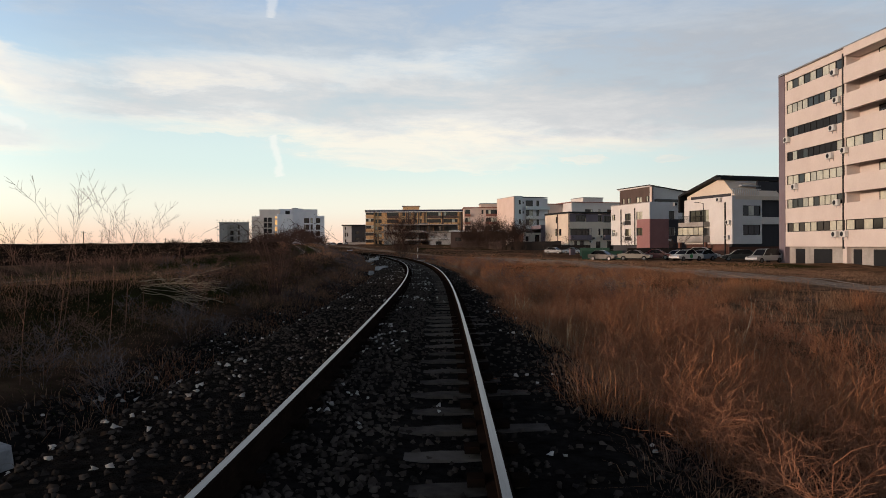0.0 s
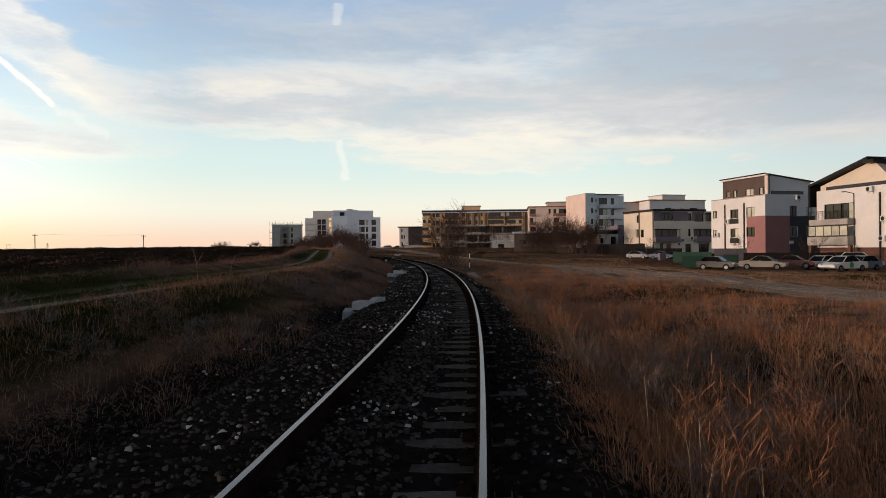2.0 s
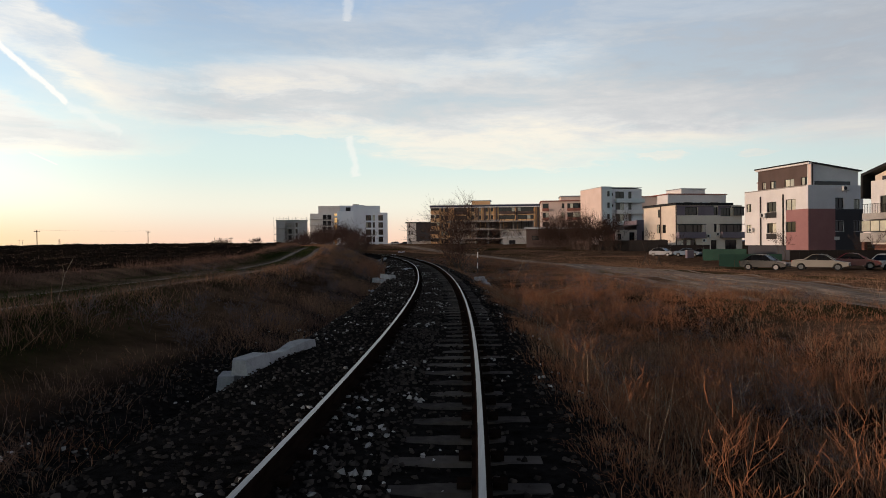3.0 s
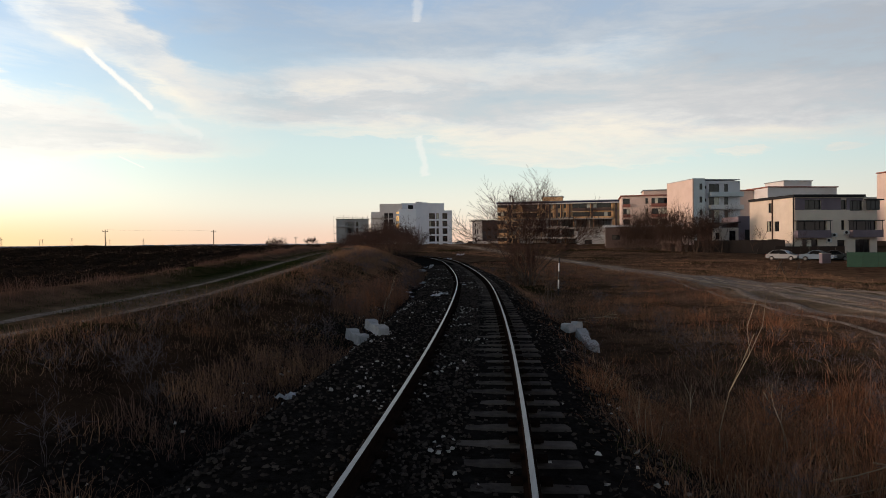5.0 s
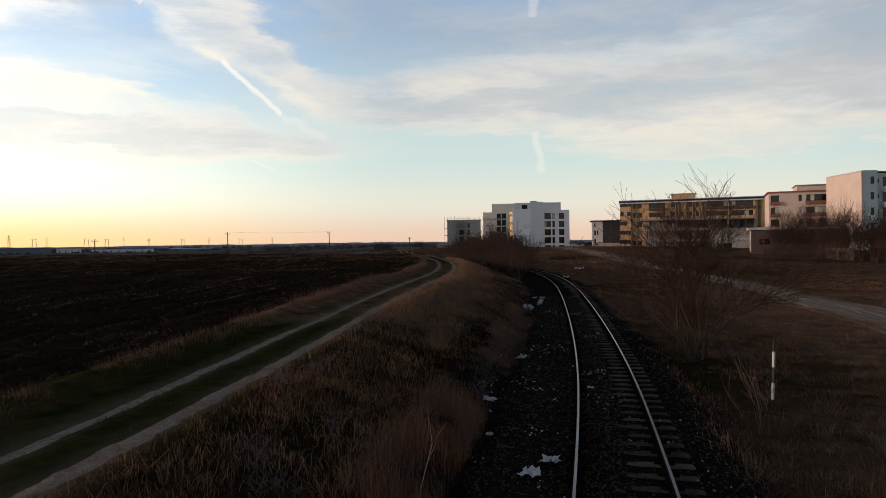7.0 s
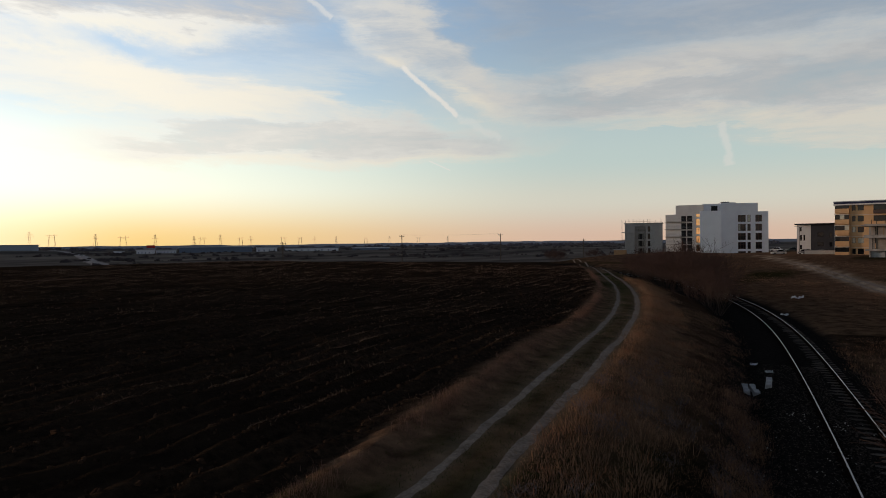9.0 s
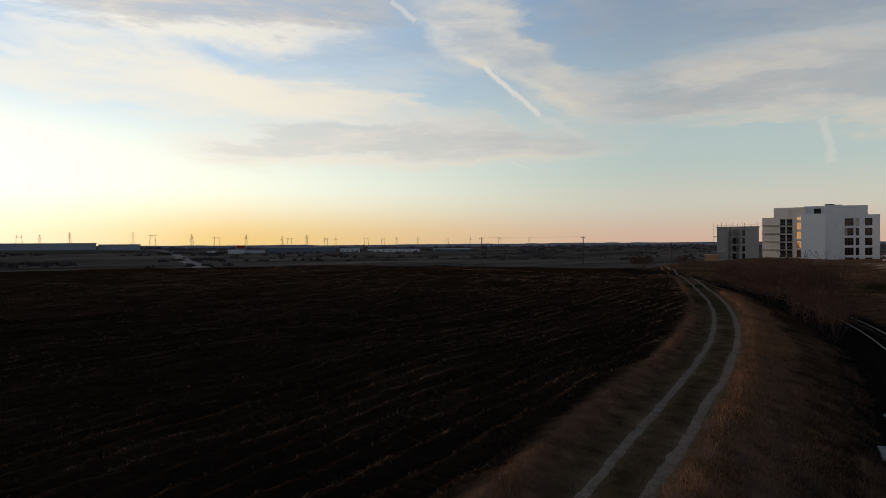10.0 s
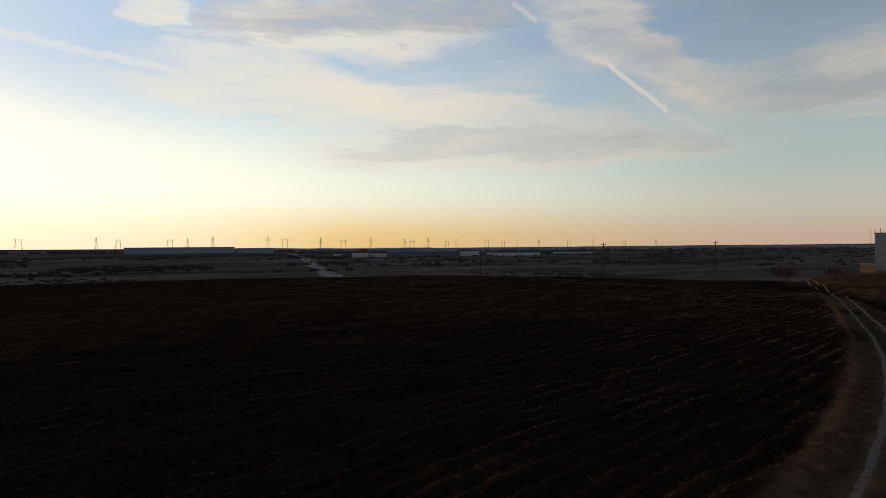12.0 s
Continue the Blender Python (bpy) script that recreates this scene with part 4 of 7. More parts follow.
def mauve_townhouse():
    base = (38.3, 123.9, -1.4)
    ob = thing("townhouse", *base, "three storey white and mauve townhouse with brown penthouse", "house", "new houses beside the railway")
    w, s = Face(34.22, 136.16, *WD, base), Face(38.3, 123.9, *SD, base)
    hw = [(0.4, 1.5, 5.9, 7.1), (0.4, 1.5, 2.8, 4.0), (4.9, 6.85, 5.7, 7.1), (4.9, 6.85, 2.7, 4.1), (8.7, 10.65, 5.72, 7.25), (8.7, 10.65, 2.74, 4.18)]
    wall(ob, w, 0, 12.92, 0.95, 8.95, hw, M_WHITE)
    for a, b, c, d in ((8.83, 12.92, 4.18, 5.8), (8.83, 12.92, 0.3, 2.74), (10.65, 12.92, 2.74, 4.18)):
        slab(ob, "mauve_panel", w, (a, b, c, d, -0.1, 0.03), M_MAUVE)
    hs = [(4.2, 5.5, 5.77, 7.28), (4.2, 5.5, 2.74, 4.17), (7.1, 8.1, 5.77, 7.1), (7.1, 8.1, 2.74, 4.17)]
    wall(ob, s, 0, 8.6, 0.3, 8.95, hs, M_GREYBLUE)
    slab(ob, "mauve_panel", s, (0.0, 4.17, 0.25, 5.78, -0.1, 0.03), M_MAUVE)
    for a, b, c, d in ((4.17, 8.6, 4.2, 5.74), (4.17, 8.6, 0.25, 2.7), (5.55, 7.05, 2.7, 4.2), (8.15, 8.6, 2.7, 4.2)):
        slab(ob, "dark_panel", s, (a, b, c, d, -0.1, 0.03), M_DGREY)
    slab(ob, "core", s, (0.3, 8.3, -1.4, 8.9, -12.6, -0.5), M_DGREY)
    slab(ob, "terrace", s, (0, 8.6, 8.8, 8.949, -12.9, -0.3), M_RAW)
    for i, h in enumerate(hw):
        window(ob, w, *h, 2, -0.14, glazing(2, 3 + i, 0.6))
    for i, h in enumerate(hs):
        window(ob, s, *h, 2, -0.14, glazing(2, 13 + i, 0.2))
    slab(ob, "balcony_rail", w, (4.9, 6.9, 1.8, 2.6, 0.02, 0.09), M_METAL, "dark metal window guard")
    slab(ob, "balcony_rail", w, (4.9, 6.9, 4.85, 5.65, 0.02, 0.09), M_METAL, "dark metal window guard")
    for u in (3.6, 8.25):
        slab(ob, "downpipe", w, (u, u + 0.16, 0.9, 8.0, 0.04, 0.18), M_METAL)
    # penthouse, set back, with its skewed roof
    hp = [(3.3, 4.05, 9.05, 10.1), (5.0, 6.15, 9.05, 10.1), (7.9, 9.75, 9.05, 10.1), (11.0, 12.3, 9.05, 10.1)]
    wall(ob, w, 2.4, 12.9, 8.95, 11.75, hp, M_BROWN, w=-0.5)
    for i, h in enumerate(hp):
        window(ob, w, *h, 2, -0.64, glazing(2, 31 + i, 0.7))
    slab(ob, "pilaster", w, (12.4, 12.92, 8.95, 12.0, -0.6, -0.44), M_PINKISH)
    prism(ob, s, [(0.5, 8.95), (8.3, 8.95), (8.3, 10.9), (0.5, 11.95)], -0.7, -0.5, M_WHITE, "gable")
    prism(ob, s, [(0.95, 8.95), (8.3, 8.95), (8.3, 10.8), (0.95, 11.75)], -10.4, -0.7, M_BROWN, "penthouse_body")
    slab(ob, "ribbon_window", s, (1.4, 7.0, 8.97, 9.5, -0.49, -0.44), M_GLASS, "long low dark window band")
    gable_prism(ob, s, 0, 0, -10.9, -0.2, [(0.1, 12.0), (8.7, 10.86)], M_ROOF)
    slab(ob, "roof_edge", w, (2.2, 12.9, 11.76, 11.98, -0.55, -0.2), M_WHITE)
    slab(ob, "ground_wall", s, (0.6, 8.2, -1.4, 0.3, -12.4, -0.8), M_DGREY)
    air_conditioner(s, 5.6, 8.2)
    air_conditioner(w, 4.5, 4.95)
    air_conditioner(w, 1.8, 2.9)
    slab(ob, "notice", s, (4.0, 4.8, 1.6, 2.05, 0.03, 0.06), M_PLASTIC, "plain white notice board")


def slope_roof_house():
    base = (44.4, 102.7, -1.4)
    ob = thing("townhouse", *base, "white and grey house with sloping dark roof and balconies", "house", "new houses beside the railway")
    w, s = Face(40.77, 113.61, *WD, base), Face(44.4, 102.7, *SD, base)
    prism(ob, w, [(0.35, 7.9), (11.5, 7.9), (11.5, 8.5), (8.6, 11.5), (0.35, 9.05)], -9.5, -0.6, M_CREAM, "upper_wall", "peach rendered upper wall")
    wall(ob, w, 0.35, 11.5, 1.05, 8.4, [(1.6, 6.3, 4.65, 6.6)], M_WHITE)
    slab(ob, "ribbon_window", w, (1.4, 10.6, 8.42, 8.9, -0.59, -0.5), M_DGREY, "dark recessed window band")
    window(ob, w, 1.6, 4.2, 4.65, 6.6, 2, -0.14, glazing(2, 5, 0.5))
    window(ob, w, 4.4, 6.3, 4.65, 6.6, 2, -0.14, glazing(2, 6, 0.5))
    slab(ob, "balcony", w, (0.3, 6.5, 3.9, 4.62, 0.0, 1.2), M_RAW, "grey concrete balcony slab")
    bars = [(0.35 + 0.22 * i, 0.38 + 0.22 * i, 4.62, 5.65, 1.14, 1.17) for i in range(28)] + [(0.3, 6.5, 5.65, 5.70, 1.12, 1.18)]
    part("railing", boxes(w, bars, "railing", M_METAL), ob, "thin dark metal railing")
    slab(ob, "veranda_base", w, (0.0, 6.5, 1.35, 2.4, 0.0, 1.2), M_RAW)
    window(ob, w, 0.05, 6.45, 2.5, 3.8, 5, 1.1, [M_CURTAINSHEEN])
    slab(ob, "core", s, (0.3, 9.6, 0.6, 8.3, -11.3, -0.5), M_DGREY)
    slab(ob, "ground_wall", s, (0.3, 12.0, -1.4, 1.1, -11.0, -1.0), M_BRICK, "brown brick ground storey")
    slab(ob, "entrance", w, (8.0, 9.6, -1.3, 0.9, -1.0, -0.9), M_GLASS)
    slab(ob, "column", w, (6.4, 6.8, -1.4, 1.35, 0.7, 1.1), M_BRICK)
    slab(ob, "column", w, (0.1, 0.5, -1.4, 1.35, 0.7, 1.1), M_BRICK)
    hs = [(2.05, 5.45, 5.4, 7.0), (2.05, 5.45, 2.4, 4.0)]
    wall(ob, s, 0, 5.7, 1.05, 8.4, hs, M_GREYBLUE)
    for i, h in enumerate(hs):
        window(ob, s, *h, 3, -0.14, glazing(3, 23 + i, 0.1))
    hd = [(6.6, 9.6, 5.4, 7.0), (6.6, 9.6, 2.4, 4.0)]
    wall(ob, s, 5.7, 12.0, 1.05, 10.9, hd, M_DGREY, w=-0.9)
    for i, h in enumerate(hd):
        window(ob, s, *h, 3, -1.04, glazing(3, 27 + i, 0.1))
    slab(ob, "balcony", s, (5.7, 12.0, 4.1, 5.2, -0.9, 0.1), M_WHITE)
    wall(ob, s, 2.6, 12.0, 8.4, 11.0, [(6.8, 7.6, 8.6, 10.3), (8.4, 9.2, 8.6, 10.3)], M_GREYBLUE, w=-2.2)
    slab(ob, "awning", s, (2.7, 6.4, 10.05, 10.2, -2.2, -0.9), M_LIGHTROOF)
    # pale lattice parapet
    lat = []
    for i in range(14):
        u = 0.1 + 0.38 * i
        lat += [(u, u + 0.07, 8.5, 9.5, -0.12, -0.05), (u, u + 0.38, 8.75 + 0.22 * (i % 3), 8.82 + 0.22 * (i % 3), -0.12, -0.05)]
    lat += [(0.0, 5.6, 9.5, 9.6, -0.14, -0.03), (0.0, 5.6, 8.41, 8.5, -0.14, -0.03)]
    part("lattice_parapet", boxes(s, lat, "lattice", M_WHITE), ob, "pale perforated terrace parapet")
    gable_prism(ob, w, 0, 0, -12.5, 0.5, [(-0.6, 9.0), (8.7, 11.6)], M_ROOF, thick=0.3)
    slab(ob, "roof", s, (-0.5, 12.4, 11.15, 11.5, -3.4, -1.9), M_ROOF)
    gable_prism(ob, w, 0, 0, -12.5, -1.9, [(8.7, 11.6), (9.3, 11.5)], M_ROOF, thick=0.3)
    slab(ob, "roof_side", w, (-0.62, -0.35, 6.4, 9.1, -2.0, 0.5), M_ROOF, "dark folded roof edge")
    slab(ob, "downpipe", w, (10.0, 10.16, -1.4, 7.5, 0.04, 0.2), M_METAL)
    for u, v in ((8.8, 7.7), (10.8, 4.1), (10.5, 1.8)):
        air_conditioner(w, u, v)


def cream_house():
    base = (32.4, 171.3, -1.0)
    ob = thing("townhouse", *base, "cream three storey house with mauve balcony fronts", "house", "new houses beside the railway")
    w, s = Face(28.16, 184.03, *WD, base), Face(32.4, 171.3, *SD, base)
    hw = [(6.0, 7.2, 6.8, 8.5), (5.45, 6.8, 3.45, 5.3), (7.8, 9.1, 3.45, 5.2), (5.6, 8.9, 1.1, 2.1)]
    wall(ob, w, 0, 13.4, -1.0, 9.35, hw, M_CREAM)
    hs = [(1.8, 4.8, 7.0, 8.65), (8.35, 9.4, 7.0, 8.65), (10.0, 12.4, 6.8, 8.55), (8.45, 9.1, 3.55, 5.2), (1.35, 4.2, -0.3, 2.0), (7.7, 9.15, -0.3, 1.85), (11.0, 13.7, -0.3, 1.9), (0.2, 5.75, 3.5, 5.1), (9.8, 14.9, 3.45, 5.05)]
    wall(ob, s, 0, 15.0, -1.0, 9.1, hs, M_CREAM, deep=0.4)
    for a, b, c, d in ((0.0, 1.8, 6.95, 9.0), (4.8, 8.35, 6.95, 9.0), (9.4, 10.0, 6.95, 9.0), (1.8, 4.8, 8.65, 9.0), (10.0, 12.4, 8.55, 9.0)):
        slab(ob, "purple_panel", s, (a, b, c, d, -0.1, 0.03), M_PURPLE)
    for i, h in enumerate(hw):
        window(ob, w, *h, 2, -0.14, glazing(2, 51 + i, 0.15))
    for i, h in enumerate(hs):
        window(ob, s, *h, 3 if h[1] - h[0] > 2 else 1, -0.3, glazing(3, 55 + i, 0.12))
    window(ob, s, 12.7, 15.1, 6.9, 8.55, 3, 0.5)
    for a, b in ((-0.2, 5.8), (9.75, 15.3)):
        slab(ob, "balcony_front", s, (a, b, 2.25, 3.5, 0.0, 1.1), M_PURPLE, "mauve balcony front")
        slab(ob, "balcony_roof", s, (a - 0.1, b + 0.1, 5.05, 5.17, 0.0, 1.25), M_ROOF)
        part("post", boxes(s, [(a + k, a + k + 0.08, 3.5, 5.05, 1.0, 1.08) for k in (0.05, (b - a) / 2, b - a - 0.15)], "post", M_METAL), ob)
    slab(ob, "roof", s, (-0.4, 12.7, 9.1, 9.55, -13.2, 0.35), M_ROOF)
    slab(ob, "roof", s, (12.7, 15.6, 8.55, 8.75, -6, 0.9), M_ROOF)
    slab(ob, "core", s, (0.5, 14.8, -1, 9.0, -12.9, -0.6), M_DGREY)
    slab(ob, "downpipe", w, (7.2, 7.4, -1.0, 9.1, 0.03, 0.2), M_BROWN)
    slab(ob, "downpipe", w, (13.2, 13.36, -1.0, 9.1, 0.03, 0.2), M_METAL)
    for u, v in ((7.0, 2.4), (9.2, 2.8), (6.0, 1.5)):
        air_conditioner(s, u, v)


def pale_block():
    base = (23.7, 223.0, -0.2)
    ob = thing("apartment_building", *base, "five storey block, pink gable and pale aqua front", "apartment building", "far apartment blocks")
    w, s = Face(19.18, 236.56, *WD, base), Face(23.7, 223.0, *SD, base)
    wall(ob, w, 0, 14.3, -0.2, 17.2, [], M_PINKISH)
    hs = [(1.8, 2.55, 2.0 + 3.2 * i - 0.2, 3.5 + 3.2 * i - 0.2) for i in range(5)]
    wall(ob, s, 0, 3.2, -0.2, 17.4, hs, M_AQUA)
    for i, h in enumerate(hs):
        window(ob, s, *h, 1, -0.14)
    hb = []
    for i in range(5):
        z = 1.8 + 3.2 * i
        hb += [(5.0, 7.7, z - 0.7, z + 1.5), (9.0, 10.0, z - 0.7, z + 1.5), (3.4, 4.3, z + 0.3, z + 1.1)]
    wall(ob, s, 3.2, 13.2, -0.2, 16.9, hb, M_GREYBLUE, w=-1.4)
    for i, h in enumerate(hb):
        window(ob, s, *h, 2 if h[1] - h[0] > 2 else 1, -1.54, glazing(2, 70 + i, 0.3))
    for i in range(1, 5):
        z = 1.0 + 3.2 * i
        slab(ob, "balcony", s, (4.7, 13.3, z - 0.9, z + 0.25, -1.4, 0.15), M_WHITE if i % 2 else M_AQUA, "pale rounded balcony")
    slab(ob, "roof", s, (-0.1, 13.3, 17.2, 17.35, -14.2, -1.5), M_LIGHTROOF)
    slab(ob, "core", s, (0.3, 13.2, -0.2, 16.8, -14.0, -1.8), M_GREYBLUE)


def red_band_block(name_label, base, f, length, floors, pitch, top, cols, seed, depth=14, mat=None):
    ob = thing("apartment_building", *base, name_label, "apartment building", "far apartment blocks")
    m = mat or M_PINKISH
    holes = []
    r = random.Random(seed)
    for i in range(floors):
        z = base[2] + 0.9 + pitch * i
        for a, b in cols:
            holes.append((a, b, z, z + 1.5))
    wall(ob, f, 0, length, base[2], top, holes, m)
    for i, h in enumerate(holes):
        window(ob, f, *h, max(1, round((h[1] - h[0]) / 0.9)), -0.14, glazing(5, seed + i, 0.25))
    for i in range(1, floors):
        z = base[2] + 0.9 + pitch * i
        for a, b in cols:
            if b - a > 1.4:
                slab(ob, "parapet", f, (a - 0.1, b + 0.1, z - 0.85, z - 0.02, -0.1, 0.5), M_TERRA, "terracotta balcony front")
    slab(ob, "core", f, (0.05, length - 0.05, base[2], top - 0.1, -depth, -0.4), m)
    slab(ob, "roof", f, (-0.3, length + 0.3, top, top + 0.3, -depth, 0.4), M_TERRA)
    return ob


def grey_penthouse(ob, f, u0, u1, z0, z1, w0, w1, mat):
    slab(ob, "penthouse", f, (u0, u1, z0, z1, w0, w1), mat)
    slab(ob, "penthouse_roof", f, (u0 - 0.3, u1 + 0.3, z1, z1 + 0.25, w0, w1 + 0.3), M_GALV)


def ochre_block():
    base = (-12.0, 284.0, 1.0)
    ob = thing("apartment_building", *base, "ochre five storey block with navy roof band and bay", "apartment building", "far apartment blocks")
    f = Face(-32.7, 283.8, 1, 0.0, base)
    top = 15.2
    cols = [(4.1, 4.9), (5.4, 6.8), (9.0, 14.0), (15.6, 16.8), (18.5, 19.3), (21.0, 21.8), (23.0, 23.8), (26.0, 32.0), (33.0, 39.0)]
    holes = [(a, b, 1.9 + 2.95 * i, 3.4 + 2.95 * i) for i in range(5) for a, b in cols]
    wall(ob, f, 3.6, 43.5, 1.0, top, holes, M_ORANGE)
    for i, h in enumerate(holes):
        window(ob, f, *h, max(1, round((h[1] - h[0]) / 1.2)), -0.14, glazing(5, 300 + i, 0.2))
    for k, a in enumerate((14.4, 17.1, 17.9, 19.6, 20.3, 22.1, 24.0, 24.9, 32.3, 39.4, 40.3)):
        slab(ob, "pilaster", f, (a, a + (0.45 if k % 2 else 0.7), 7.0, top, 0.0, 0.25), M_BROWN if k % 3 else M_INSUL)
    for i in range(5):
        slab(ob, "floor_band", f, (3.7, 43.4, 3.62 + 2.95 * i, 3.74 + 2.95 * i, 0.0, 0.06), M_CREAM)
        for a, b in ((9.0, 14.0), (26.0, 32.0), (33.0, 39.0)):
            slab(ob, "balcony_front", f, (a, b, 0.95 + 2.95 * i, 1.85 + 2.95 * i, 0.0, 0.9), M_ORANGE if i % 2 else M_BROWN)
    slab(ob, "core", f, (0.5, 43.4, 1.0, top - 0.1, -14, -0.5), M_ORANGE)
    for i in range(5):
        z = 1.0 + 2.95 * i
        slab(ob, "bay_front", f, (0.1, 3.5, z + 0.2, z + 1.5, -3.5, 0.9), M_ORANGE, "ochre bay balcony front")
        slab(ob, "bay_slab", f, (0.0, 3.6, z + 2.75, z + 2.95, -3.5, 0.95), M_CREAM)
        window(ob, f, 0.15, 3.5, z + 1.5, z + 2.75, 3, 0.8, glazing(3, 330 + i, 0.1))
        g = Face(-32.55, 287.2, 0.0, -1.0, base)
        window(ob, g, 0.2, 3.8, z + 1.5, z + 2.75, 3, -0.02, glazing(3, 340 + i, 0.1))
    slab(ob, "roof_band", f, (-0.2, 43.7, top, top + 0.35, -14, 1.1), M_WHITE)
    slab(ob, "roof_band", f, (-0.1, 43.6, top + 0.35, top + 0.85, -14, 1.0), M_NAVY, "navy blue roof edge")
    slab(ob, "roof_band", f, (-0.2, 43.7, top + 0.85, top + 1.1, -14, 1.1), M_GALV)
    slab(ob, "stair_box", f, (15.6, 22.5, top + 1.1, top + 2.7, -9, -3), M_ORANGE)
    slab(ob, "stair_box_roof", f, (15.2, 22.9, top + 2.7, top + 2.95, -9.3, -2.7), M_GALV)


def unfinished_block():
    base = (-5.0, 262.0, 0.6)
    ob = thing("unfinished_building", *base, "bare grey concrete frame of an unfinished building", "building site")
    f = Face(-23.5, 262.0, 1, 0.0, base)
    zs = (0.6, 3.3, 6.4, 9.3)
    for i, z in enumerate(zs[1:]):
        slab(ob, "floor_slab", f, (-0.4 * (i + 1), 29.5, z - 0.2, z + 0.12, -12, 0.7), M_RAW)
        slab(ob, "slab_edge", f, (-0.5, 16.0, z + 0.13, z + 0.6 if i == 1 else z + 0.3, 0.5, 0.65), M_RAW)
    for i in range(3):
        for u in (0.4, 4.6, 9.0, 13.4, 17.8, 22.2, 26.6, 29.0):
            for w in (-0.2, -6, -11.5):
                slab(ob, "column", f, (u, u + 0.4, zs[i], zs[i + 1] - 0.2, w - 0.4, w), M_RAW)
    wall(ob, f, 18.2, 22.2, 0.6, 3.1, [(19.3, 21.0, 1.4, 2.6)], M_RAW, w=-0.25, name="block_wall")
    wall(ob, f, 22.6, 29.0, 3.42, 6.2, [(24.0, 25.0, 4.4, 5.6), (27.0, 27.8, 4.6, 5.4)], M_CONCRETE, w=-0.25, name="block_wall")
    wall(ob, f, 22.6, 29.0, 0.6, 3.1, [(23.6, 25.4, 1.3, 2.5), (27.0, 27.8, 1.6, 2.4)], M_CONCRETE, w=-0.25, name="block_wall")
    wall(ob, f, 18.2, 22.2, 3.42, 6.2, [(18.8, 19.8, 4.3, 5.6)], M_CONCRETE, w=-0.25, name="block_wall")
    wall(ob, f, 0.8, 4.6, 0.6, 3.1, [], M_CONCRETE, w=-0.25, name="block_wall")
    slab(ob, "inner_wall", f, (1.0, 29.0, 0.6, 9.2, -12.0, -11.7), M_RAW)
    slab(ob, "inner_wall", f, (9.2, 9.5, 0.6, 9.2, -11.5, -2.0), M_RAW)
    slab(ob, "inner_wall", f, (17.9, 18.2, 0.6, 9.2, -11.5, -1.0), M_RAW)
    r = random.Random(91)
    for i in range(3):
        for k in range(22):
            u = 1.0 + 1.27 * k + r.uniform(-0.3, 0.3)
            if not (i < 2 and u > 18) and r.random() < (0.85 if i == 2 else 0.45):
                slab(ob, "prop", f, (u, u + 0.12, zs[i] + 0.12, zs[i + 1] - 0.2, 0.2 - r.choice((0, 0.9, 2.0)), 0.32 - 0.0), M_INSUL if r.random() < 0.4 else M_METAL)
    for k in range(20):
        u = 0.6 + 1.45 * k + r.uniform(-0.3, 0.3)
        slab(ob, "starter_bar", f, (u, u + r.uniform(0.06, 0.3), 9.42, 9.42 + r.uniform(0.5, 1.3), -0.6, -0.3), M_METAL)
    slab(ob, "formwork", f, (5.2, 9.4, 9.42, 10.1, -3.0, -2.2), M_INSUL)
    slab(ob, "formwork", f, (14.0, 17.6, 9.42, 9.9, -2.0, -1.2), M_RAW)


